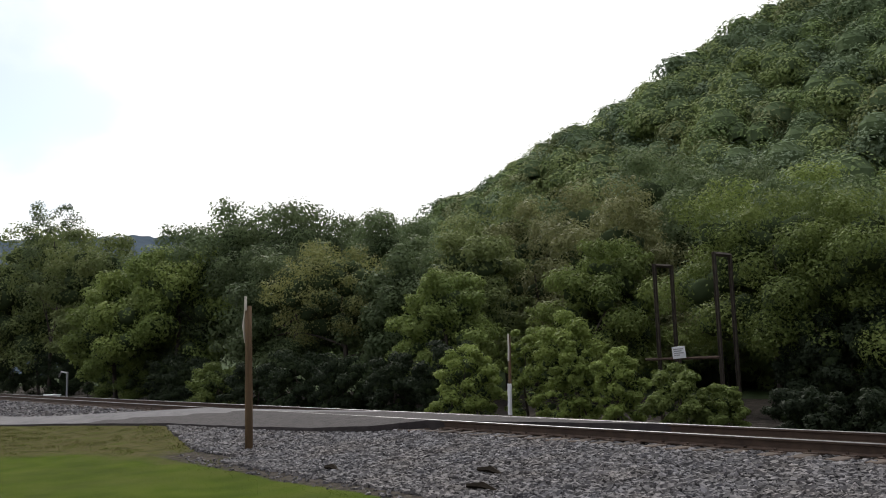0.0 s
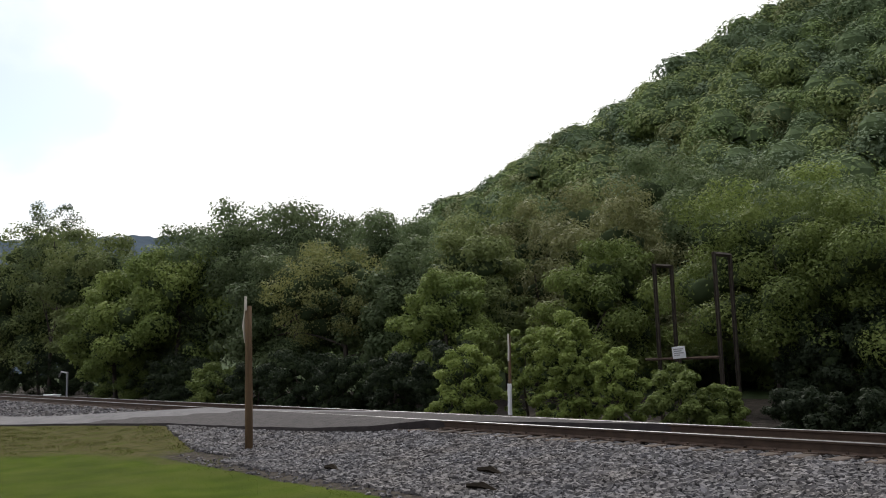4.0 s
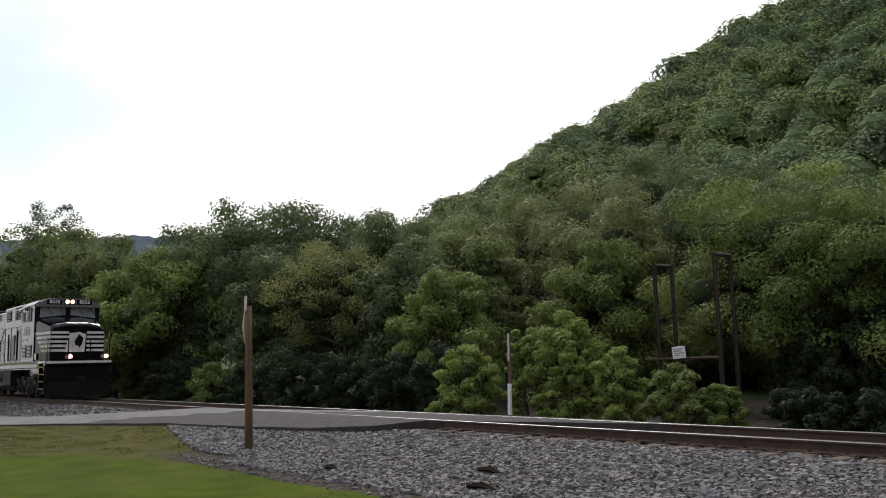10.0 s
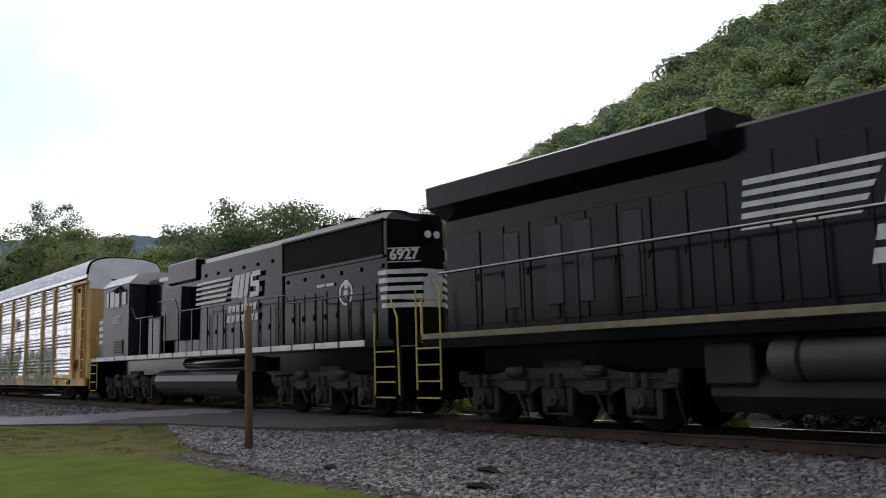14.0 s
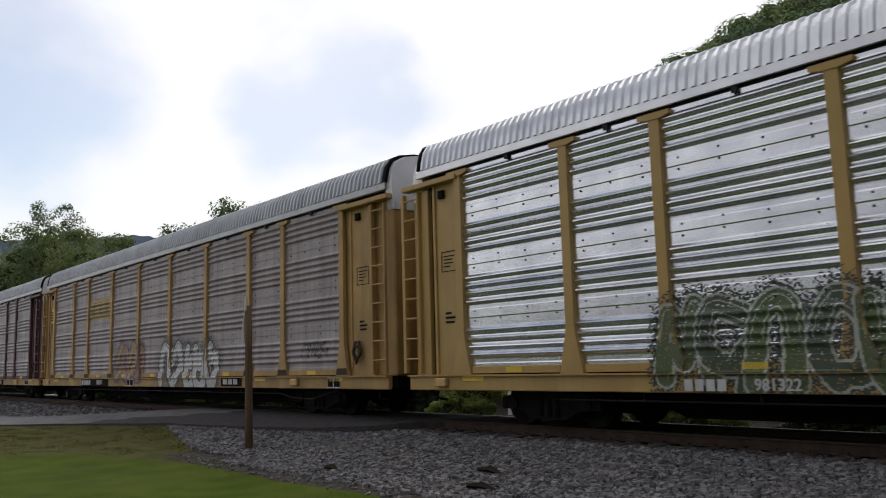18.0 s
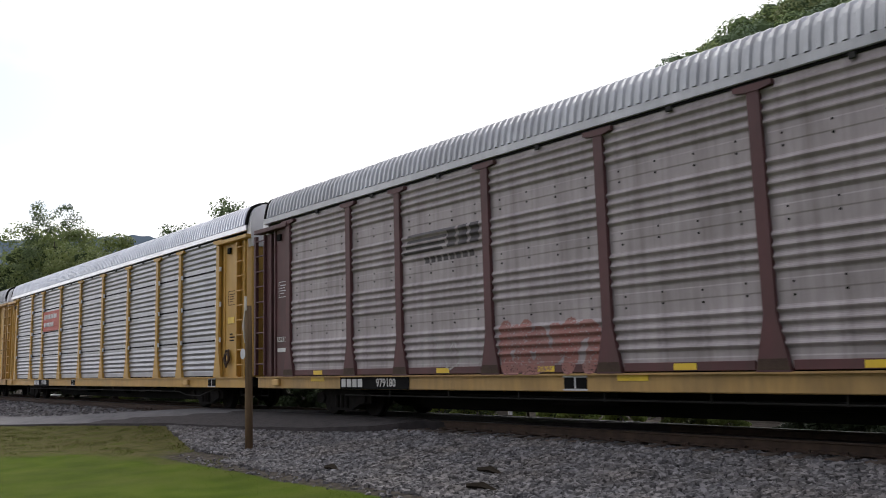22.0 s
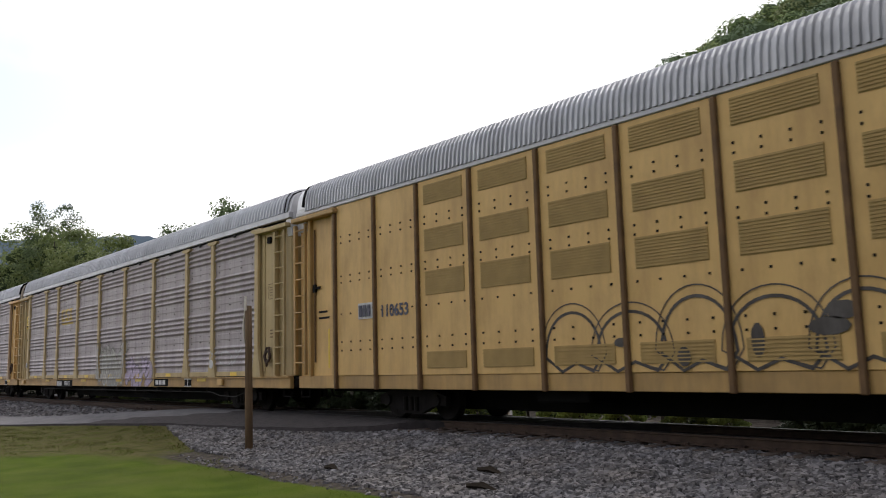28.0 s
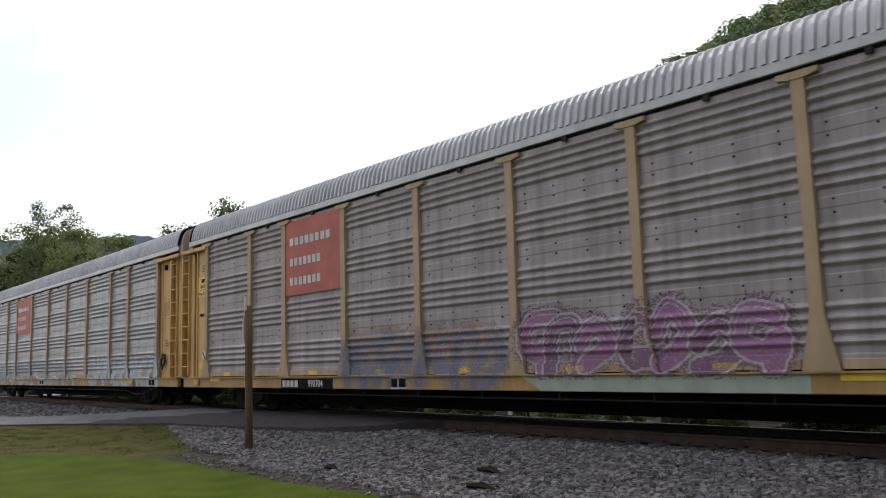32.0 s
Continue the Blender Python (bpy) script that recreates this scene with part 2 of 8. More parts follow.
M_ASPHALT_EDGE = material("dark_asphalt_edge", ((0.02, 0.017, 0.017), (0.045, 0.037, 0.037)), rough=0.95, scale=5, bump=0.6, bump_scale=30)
M_SOIL = material("cinder_soil", ((0.022, 0.018, 0.014), (0.05, 0.041, 0.032)), rough=1.0, scale=4, bump=0.8, bump_scale=20, specular=0.08)
M_POLE = material("brown_weathered_wood", ((0.1, 0.062, 0.03), (0.18, 0.112, 0.055)), rough=0.9, scale=3, stretch=(6, 6, 0.5), bump=0.6, bump_scale=20, grime=(0.07, 0.05, 0.035), grime_scale=3.0, grime_amount=0.5)
M_PALEWOOD = material("split_pale_wood", ((0.55, 0.5, 0.44), (0.7, 0.66, 0.6)), rough=0.9, scale=5, stretch=(6, 6, 0.5), bump=0.3)
M_BARK = material("tree_bark", ((0.035, 0.028, 0.022), (0.085, 0.07, 0.055)), rough=0.95, scale=4, stretch=(3, 3, 0.6), bump=0.8, bump_scale=15)
M_FLATWHITE = material("white_sign_enamel", ((0.7, 0.71, 0.73), (0.8, 0.81, 0.83)), rough=0.4, scale=3, bump=0.02)
M_GREYSTEEL = material("galvanised_post", ((0.3, 0.3, 0.3), (0.42, 0.42, 0.42)), rough=0.5, metal=0.5, scale=5, bump=0.05)
M_REDSIGN = material("faded_red_panel", ((0.42, 0.085, 0.06), (0.52, 0.13, 0.1)), rough=0.6, scale=2, bump=0.04, grime=(0.3, 0.12, 0.1), grime_amount=0.4)
M_LOGORED = material("dark_red_emblem", ((0.3, 0.02, 0.04), (0.4, 0.04, 0.06)), rough=0.5, scale=3, bump=0.02)
# Dark green with the crowns' inner shade in its colour; also the hill floor.
M_CORE = material("core_shade_green", ((0.042, 0.06, 0.028), (0.068, 0.092, 0.043)), rough=1.0, scale=1.5, bump=0.8, bump_scale=3, specular=0.05)
# Darker green that puts inner shade into the gaps between ridge leaves.
M_HILLCORE = material("ridge_core_shade_green", ((0.09, 0.125, 0.065), (0.14, 0.185, 0.09)), rough=1.0, scale=0.8, bump=1.0, bump_scale=2.5, specular=0.03)
LEAVES = {
    "dark": leaf_material("dark_leaf", (0.085, 0.118, 0.055), (0.128, 0.172, 0.078), (0.18, 0.228, 0.104)),
    # Very dark leaf: the deep shade below the trees is put into its colour.
    "shade": leaf_material("shade_coloured_leaf", (0.018, 0.028, 0.014), (0.028, 0.042, 0.02), (0.042, 0.058, 0.028)),
    "mid": leaf_material("green_leaf", (0.125, 0.172, 0.048), (0.176, 0.228, 0.062), (0.245, 0.3, 0.088)),
    "moss": leaf_material("moss_green_leaf", (0.13, 0.165, 0.062), (0.18, 0.22, 0.08), (0.24, 0.28, 0.105)),
    "bright": leaf_material("bright_leaf", (0.15, 0.205, 0.05), (0.215, 0.275, 0.07), (0.285, 0.345, 0.1)),
    "olive": leaf_material("olive_leaf", (0.14, 0.152, 0.066), (0.188, 0.2, 0.084), (0.24, 0.25, 0.106)),
    "yellow": leaf_material("yellowing_leaf", (0.165, 0.178, 0.066), (0.22, 0.235, 0.086), (0.27, 0.285, 0.106)),
}


def hill_leaf(name, dark, mid, light):
    return material(name, (dark, mid, light), rough=0.75, scale=0.16, bump=0.0, per_island=0.1, through_light=0.12, specular=0.08)


HILL_LEAVES = {
    "deep": hill_leaf("ridge_leaf_deep", (0.092, 0.132, 0.07), (0.124, 0.172, 0.087), (0.158, 0.212, 0.108)),
    "blue": hill_leaf("ridge_leaf_blue_green", (0.115, 0.16, 0.098), (0.15, 0.2, 0.118), (0.188, 0.242, 0.142)),
    "green": hill_leaf("ridge_leaf_green", (0.138, 0.196, 0.077), (0.182, 0.246, 0.094), (0.228, 0.292, 0.117)),
    "light": hill_leaf("ridge_leaf_light", (0.168, 0.22, 0.082), (0.212, 0.266, 0.1), (0.26, 0.31, 0.124)),
    "olive": hill_leaf("ridge_leaf_olive", (0.142, 0.164, 0.075), (0.178, 0.202, 0.088), (0.212, 0.236, 0.105)),
}
PAINTS = {}


def flat_paint(r, g, b):
    """Sprayed paint of one colour, weathered."""
    key = (round(r, 3), round(g, 3), round(b, 3))
    if key not in PAINTS:
        PAINTS[key] = material("sprayed_paint", ((r * 0.8, g * 0.8, b * 0.8), (r, g, b)), rough=0.6, scale=3, bump=0.03,
                               grime=(0.2, 0.19, 0.18), grime_scale=2.5, grime_amount=0.35)
    return PAINTS[key]


# ---- mesh helpers ----
class Shape:
    """Vertices and faces that grow piece by piece."""

    def __init__(self):
        self.v, self.f = [], []

    def add(self, verts, faces):
        k = len(self.v)
        self.v += [tuple(p) for p in verts]
        self.f += [tuple(i + k for i in q) for q in faces]
        return self

    def box(self, x0, x1, y0, y1, z0, z1, c=0.0):
        """A box, its edges chamfered by c."""
        if c <= 0:
            vs = [(x, y, z) for x in (x0, x1) for y in (y0, y1) for z in (z0, z1)]
            return self.add(vs, [(0, 1, 3, 2), (4, 6, 7, 5), (0, 4, 5, 1), (2, 3, 7, 6), (0, 2, 6, 4), (1, 5, 7, 3)])
        c = min(c, (x1 - x0) / 2.2, (y1 - y0) / 2.2, (z1 - z0) / 2.2)
        vs, at = [], {}
        for sx in (0, 1):
            for sy in (0, 1):
                for sz in (0, 1):
                    for ax in range(3):
                        p = [(x0, x1)[sx], (y0, y1)[sy], (z0, z1)[sz]]
                        for k, s in enumerate((sx, sy, sz)):
                            if k != ax:
                                p[k] += -c if s else c
                        at[sx, sy, sz, ax] = len(vs)
                        vs.append(p)
        fs = []
        for ax in range(3):
            o = [k for k in range(3) if k != ax]
            for s in (0, 1):
                ring = []
                for a, b in ((0, 0), (1, 0), (1, 1), (0, 1)):
                    key = [0, 0, 0]
                    key[ax], key[o[0]], key[o[1]] = s, a, b
                    ring.append(at[(*key, ax)])
                fs.append(tuple(ring))
        for ax in range(3):
            o = [k for k in range(3) if k != ax]
            for a in (0, 1):
                for b in (0, 1):
                    k0, k1 = [0, 0, 0], [0, 0, 0]
                    k0[ax], k1[ax] = 0, 1
                    k0[o[0]] = k1[o[0]] = a
                    k0[o[1]] = k1[o[1]] = b
                    fs.append((at[(*k0, o[0])], at[(*k1, o[0])], at[(*k1, o[1])], at[(*k0, o[1])]))
        for sx in (0, 1):
            for sy in (0, 1):
                for sz in (0, 1):
                    fs.append(tuple(at[sx, sy, sz, k] for k in range(3)))
        return self.add(vs, fs)

    def prism(self, outline, y0, y1):
        """An outline of (x, z) drawn out along y."""
        n = len(outline)
        vs = [(x, y0, z) for x, z in outline] + [(x, y1, z) for x, z in outline]
        fs = [tuple(range(n)), tuple(range(2 * n - 1, n - 1, -1))]
        fs += [(i, i + n, (i + 1) % n + n, (i + 1) % n) for i in range(n)]
        return self.add(vs, fs)

    def along(self, outline, x0, x1):
        """An outline of (y, z) drawn out along x."""
        n = len(outline)
        vs = [(x0, y, z) for y, z in outline] + [(x1, y, z) for y, z in outline]
        fs = [tuple(range(n)), tuple(range(2 * n - 1, n - 1, -1))]
        fs += [(i, i + n, (i + 1) % n + n, (i + 1) % n) for i in range(n)]
        return self.add(vs, fs)

    def rod(self, points, r, sides=6):
        """A round bar along points."""
        pts = [Vector(p) for p in points]
        rings = []
        for i, p in enumerate(pts):
            d = (pts[min(i + 1, len(pts) - 1)] - pts[max(i - 1, 0)]).normalized()
            a = d.orthogonal().normalized()
            if abs(d.z) < 0.95:
                a = d.cross(Vector((0, 0, 1))).normalized()
            b = d.cross(a)
            rad = r[i] if isinstance(r, (list, tuple)) else r
            rings.append([p + (a * math.cos(t) + b * math.sin(t)) * rad for t in [k * 2 * math.pi / sides for k in range(sides)]])
        vs = [q for ring in rings for q in ring]
        fs = []
        for i in range(len(pts) - 1):
            for k in range(sides):
                k2 = (k + 1) % sides
                fs.append((i * sides + k, i * sides + k2, (i + 1) * sides + k2, (i + 1) * sides + k))
        fs += [tuple(range(sides)), tuple((len(pts) - 1) * sides + k for k in reversed(range(sides)))]
        return self.add(vs, fs)

    def disc(self, x, z, y0, y1, r, sides=20, inner=0.0):
        """A wheel-like drum with its axle along y."""
        prof = [(y0, inner), (y0, r), (y1, r), (y1, inner)] if inner else [(y0, 0.001), (y0, r * 0.97), (y0 + (y1 - y0) * 0.15, r), (y1 - (y1 - y0) * 0.15, r), (y1, r * 0.97), (y1, 0.001)]
        vs = [(x + math.cos(t) * rr, y, z + math.sin(t) * rr) for y, rr in prof for t in [k * 2 * math.pi / sides for k in range(sides)]]
        m = len(prof)
        fs = []
        for i in range(m if inner else m - 1):
            j = (i + 1) % m
            for k in range(sides):
                k2 = (k + 1) % sides
                fs.append((i * sides + k, i * sides + k2, j * sides + k2, j * sides + k))
        return self.add(vs, fs)

    def tank(self, x0, x1, y, z, r, sides=16):
        """A drum lying along x, with domed ends."""
        prof = [(x0, 0.01), (x0 + 0.03, r * 0.7), (x0 + 0.1, r), (x1 - 0.1, r), (x1 - 0.03, r * 0.7), (x1, 0.01)]
        vs = [(x, y + math.cos(t) * rr, z + math.sin(t) * rr) for x, rr in prof for t in [k * 2 * math.pi / sides for k in range(sides)]]
        fs = []
        for i in range(len(prof) - 1):
            for k in range(sides):
                k2 = (k + 1) % sides
                fs.append((i * sides + k, i * sides + k2, (i + 1) * sides + k2, (i + 1) * sides + k))
        return self.add(vs, fs)

    def mesh(self, name, mat, smooth=False):
        me = bpy.data.meshes.new(name)
        me.from_pydata(self.v, [], self.f)
        bm = bmesh.new()
        bm.from_mesh(me)
        if len(bm.faces) < 30000:
            bmesh.ops.recalc_face_normals(bm, faces=bm.faces)
        if smooth:
            for f in bm.faces:
                f.smooth = True
        bm.to_mesh(me)
        bm.free()
        me.materials.append(mat)
        return me


def part(name, shape, mat, parent, label="", at=None, smooth=False):
    """One mesh object under a thing or part; shape may be a mesh that is shared."""
    me = shape.mesh(name, mat, smooth) if isinstance(shape, Shape) else shape
    ob = new(name, me)
    ob.parent = parent
    if at is not None:
        ob.matrix_basis = at
    return tagged(ob, label)


def thing(name, label, category, at=None, group="", kind=""):
    ob = new(name)
    ob.empty_display_size = 0.3
    if at is not None:
        ob.matrix_basis = at
    return tagged(ob, label, category, group, kind)


TURN = pose(0, 0, 0, 0, 0, 180)


def text_mesh(words, size, mat, depth=0.006, bold=0.0):
    """Letters of the built-in font as a mesh in the x-z plane that faces -y, centred on the origin."""
    cu = bpy.data.curves.new("lettering", "FONT")
    cu.body, cu.size, cu.extrude, cu.offset = words, size, depth, bold
    cu.align_x, cu.align_y = "CENTER", "CENTER"
    cu.resolution_u = 3
    ob = bpy.data.objects.new("lettering", cu)
    me = bpy.data.meshes.new_from_object(ob)
    me.transform(pose(0, 0, 0, 90, 0, 0))
    me.materials.clear()
    me.materials.append(mat)
    bpy.data.objects.remove(ob)
    return me


# ---- ground ----
RIDGE = ((420, 140, 74), (-60, 140, 69), (-81, 144, 61), (-131, 184, 58), (-196, 224, 58), (-271, 254, 49), (-361, 277, 41), (-463, 294, 34), (-700, 330, 30))


def lerp(a, b, t):
    return a + (b - a) * t


def smooth(t):
    t = min(1.0, max(0.0, t))
    return t * t * (3 - 2 * t)


def hill(x, y):
    """Height of the wooded ridge at a place."""
    best, top = 1e9, 0.0
    for (ax, ay, az), (bx, by, bz) in zip(RIDGE, RIDGE[1:]):
        dx, dy = bx - ax, by - ay
        t = max(0.0, min(1.0, ((x - ax) * dx + (y - ay) * dy) / (dx * dx + dy * dy)))
        d = math.hypot(x - ax - dx * t, y - ay - dy * t)
        if d < best:
            best, top = d, lerp(az, bz, t)
    s = max(0.0, 1.0 - best / 106.0)
    return top * (s ** 0.9) * (1 if s < 0.92 else 1 - (s - 0.92) * 0.4)


NEAR_EDGE = ((-90, -12.5), (-60, -9.0), (-33.5, -4.9), (-30, -3.9), (-24.5, -2.75), (-20.5, -2.45), (-17.3, -2.1), (-15.4, -1.6), (-14.4, -0.85), (-9.5, 0.75), (0, 4.4), (14, 14))
FAR_EDGE = ((-90, -10.5), (-60, -7.2), (-36, -3.7), (-31, -2.3), (-27, -1.25), (-25, -0.75), (-18.6, 0.75), (-8, 4.2), (0, 7.6), (14, 18))


def edge_y(edge, x):
    for (ax, ay), (bx, by) in zip(edge, edge[1:]):
        if x <= bx:
            return lerp(ay, by, (x - ax) / (bx - ax))
    return edge[-1][1]


def road_z(x, y):
    """The lane lies low beside the line and rises to the rails."""
    if y < -1.0:
        z = lerp(-0.012, -0.34, min(1.0, (-1.0 - y) / 1.9)) - max(0.0, -2.9 - y) * 0.11
        return max(z, -0.62)
    if y > 1.0:
        return lerp(-0.012, -0.7, min(1.0, (y - 1.0) / 4.0))
    return -0.012


def ground_z(x, y):
    """Lawn, track bed, verge and hill in one sheet."""
    if y < -4.7:
        z = -0.62 - 0.006 * min(40, -4.7 - y)
    elif y < -1.45:
        z = lerp(-0.60, -0.255, (y + 4.7) / 3.25)
    elif y < 1.45:
        z = -0.245
    elif y < 3.6:
        z = lerp(-0.235, -0.75, (y - 1.45) / 2.15)
    else:
        z = -0.75
    if y > 25:
        z += hill(x, y)
    if y < -4.7:
        z += 0.035 * noise.noise((x * 0.35, y * 0.5, 0.0))
    return z


def steps(*runs):
    out = []
    for a, b, n in runs:
        out += [lerp(a, b, i / n) for i in range(n)]
    return out + [runs[-1][1]]


def bed_limit(x):
    """Where the crushed stone ends on the lawn's side."""
    if x > -18.3:
        return lerp(-5.0, -4.5, smooth((-15.5 - x) / 2.8))
    if x > -24.5:
        return lerp(-4.5, -2.7, (-18.3 - x) / 6.2)
    return edge_y(NEAR_EDGE, x)


gx = steps((-2200, -700, 8), (-700, -100, 40), (-100, -50, 20), (-50, 6, 140), (6, 60, 18), (60, 500, 20), (500, 2200, 6))
gy = steps((-2200, -60, 10), (-60, -14, 18), (-14, -4.7, 32), (-4.7, -1.45, 14), (-1.45, 3.6, 20), (3.6, 25, 8), (25, 420, 60), (420, 2200, 8))
verts = [(x, y, ground_z(x, y)) for y in gy for x in gx]
nx = len(gx)


def lawn_edge(x):
    """Where the mown lawn gives way to dry verge and bare soil."""
    return -5.45 - 0.8 * max(0.0, -18.6 - x) + 0.12 * noise.noise((x * 0.9, 3.0, 0.0))


faces, kinds = [], []
for j in range(len(gy) - 1):
    for i in range(nx - 1):
        faces.append((j * nx + i, j * nx + i + 1, (j + 1) * nx + i + 1, (j + 1) * nx + i))
        cx, cy = (gx[i] + gx[i + 1]) / 2, (gy[j] + gy[j + 1]) / 2
        limit = bed_limit(cx)
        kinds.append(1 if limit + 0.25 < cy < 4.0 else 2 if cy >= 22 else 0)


def lawn_material():
    """Mown grass that thins into dry verge and cinder soil along ragged edges."""
    m = material("mown_grass", ((0.036, 0.059, 0.004), (0.055, 0.084, 0.006), (0.075, 0.099, 0.012)), rough=0.95, scale=1.2, bump=0.7, bump_scale=45, grime=(0.075, 0.075, 0.025), grime_scale=0.5, grime_amount=0.45, specular=0.03)
    n, l = m.node_tree.nodes, m.node_tree.links
    b = n["Principled BSDF"]
    col = b.inputs["Base Color"].links[0].from_socket
    tc = n.new("ShaderNodeTexCoord")
    for name, shades, scale, wobble in (("dry", ((0.05, 0.052, 0.014), (0.088, 0.08, 0.032), (0.066, 0.078, 0.014)), 1.6, 0.9), ("soil", ((0.03, 0.026, 0.023), (0.062, 0.054, 0.047), (0.1, 0.088, 0.076)), 6.0, 0.8)):
        at = n.new("ShaderNodeAttribute")
        at.attribute_name = name
        rag = n.new("ShaderNodeTexNoise")
        rag.inputs["Scale"].default_value, rag.inputs["Detail"].default_value, rag.inputs["Roughness"].default_value = 1.7, 7.0, 0.7
        l.new(tc.outputs["Object"], rag.inputs["Vector"])
        mix_in = n.new("ShaderNodeMath")
        mix_in.operation = "MULTIPLY_ADD"
        mix_in.inputs[1].default_value = wobble
        l.new(rag.outputs[0], mix_in.inputs[0])
        l.new(at.outputs["Fac"], mix_in.inputs[2])
        mr = n.new("ShaderNodeMapRange")
        mr.inputs["From Min"].default_value, mr.inputs["From Max"].default_value = 0.5 + wobble * 0.5 - 0.16, 0.5 + wobble * 0.5 + 0.16
        l.new(mix_in.outputs[0], mr.inputs["Value"])
        tex = n.new("ShaderNodeTexNoise")
        tex.inputs["Scale"].default_value, tex.inputs["Detail"].default_value = scale, 8.0
        l.new(tc.outputs["Object"], tex.inputs["Vector"])
        ramp = n.new("ShaderNodeValToRGB")
        els = ramp.color_ramp.elements
        els[0].position, els[1].position = 0.32, 0.7
        els[0].color, els[1].color = (*shades[0], 1), (*shades[2], 1)
        els.new(0.5).color = (*shades[1], 1)
        l.new(tex.outputs[0], ramp.inputs[0])
        mix = n.new("ShaderNodeMixRGB")
        l.new(mr.outputs[0], mix.inputs[0])
        l.new(col, mix.inputs[1])
        l.new(ramp.outputs[0], mix.inputs[2])
        col = mix.outputs[0]
    l.new(col, b.inputs["Base Color"])
    return m


me = bpy.data.meshes.new("ground")
me.from_pydata(verts, [], faces)
for m in (lawn_material(), M_BALLAST, M_CORE):
    me.materials.append(m)
me.polygons.foreach_set("material_index", kinds)
me.polygons.foreach_set("use_smooth", [True] * len(kinds))
dry, soil = [], []
for x, y, z in verts:
    over = y - lawn_edge(x)
    dry.append(smooth(0.5 + (over + 0.2 + 1.1 * noise.noise((x * 0.5, y * 0.7, 8.0))) / lerp(1.2, 3.6, smooth((-17.5 - x) / 4.0))) * smooth((-14.5 - x) / 3.0) if y < 3 else 0.0)
    bare = smooth(0.5 + over / 0.5) * smooth((x + 21.0) / 5.0) if y < 3.2 else 1.0
    soil.append(bare)
for name, values in (("dry", dry), ("soil", soil)):
    me.attributes.new(name, "FLOAT", "POINT").data.foreach_set("value", values)
tagged(new("ground", me), "mown lawn, stone track bed and dark verge below the wooded ridge", "ground", kind="structure")

# lane and level crossing
rs = Shape()
N = 9
rows = 0
for i in range(0, 173):
    x = -86 + i * 0.55
    a, b = edge_y(NEAR_EDGE, x), edge_y(FAR_EDGE, x)
    a += 0.06 * noise.noise((x * 1.3, 0, 0)) + 0.05 * noise.noise((x * 4.0, 5, 0))
    ring = [(x, lerp(a, b, k / N), road_z(x, lerp(a, b, k / N)) + 0.01 * math.sin(math.pi * k / N)) for k in range(N + 1)]
    rs.v += ring + [(x, b + 0.05, ring[-1][2] - 0.3), (x, a - 0.05, ring[0][2] - 0.3)]
    rows += 1
W = N + 3
rs.f = [(i * W + k, i * W + (k + 1) % W, (i + 1) * W + (k + 1) % W, (i + 1) * W + k) for i in range(rows - 1) for k in range(W)]
road_ob = part("road", rs, M_ASPHALT, None)
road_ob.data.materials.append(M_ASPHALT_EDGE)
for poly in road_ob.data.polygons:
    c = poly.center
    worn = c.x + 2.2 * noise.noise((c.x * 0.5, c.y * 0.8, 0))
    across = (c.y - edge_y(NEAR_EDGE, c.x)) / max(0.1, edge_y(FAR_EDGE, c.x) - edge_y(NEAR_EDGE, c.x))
    # Steep flanks and near edge take dark asphalt, with their shade in its colour.
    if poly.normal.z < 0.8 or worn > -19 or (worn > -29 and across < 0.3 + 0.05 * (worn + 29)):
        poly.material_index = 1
tagged(road_ob, "worn grey asphalt lane that climbs over the rails", "road", kind="structure")

# ---- railway track ----
track = thing("railway_track", "single railway track with rusty rails on oak ties", "railway track", kind="structure")
RAILX = (-150, 30)


def rail_shapes(y):
    body, head = Shape(), Shape()
    body.along([(y - 0.07, -0.18), (y + 0.07, -0.18), (y + 0.07, -0.165), (y + 0.012, -0.14), (y + 0.012, -0.05), (y + 0.035, -0.04), (y + 0.035, -0.012),
                (y - 0.035, -0.012), (y - 0.035, -0.04), (y - 0.012, -0.05), (y - 0.012, -0.14), (y - 0.07, -0.165)], *RAILX)
    head.along([(y - 0.036, -0.012), (y + 0.036, -0.012), (y + 0.031, -0.006), (y + 0.018, -0.001), (y, 0.001), (y - 0.018, -0.001), (y - 0.031, -0.006)], *RAILX)
    return body, head


for y in (-0.752, 0.752):
    body, head = rail_shapes(y)
    r = part("rail", body, M_RUST, track, "rusty rail with a polished head")
    part("rail_head", head, M_RAILTOP, r)

# trackside stones
rng = np.random.default_rng(7)


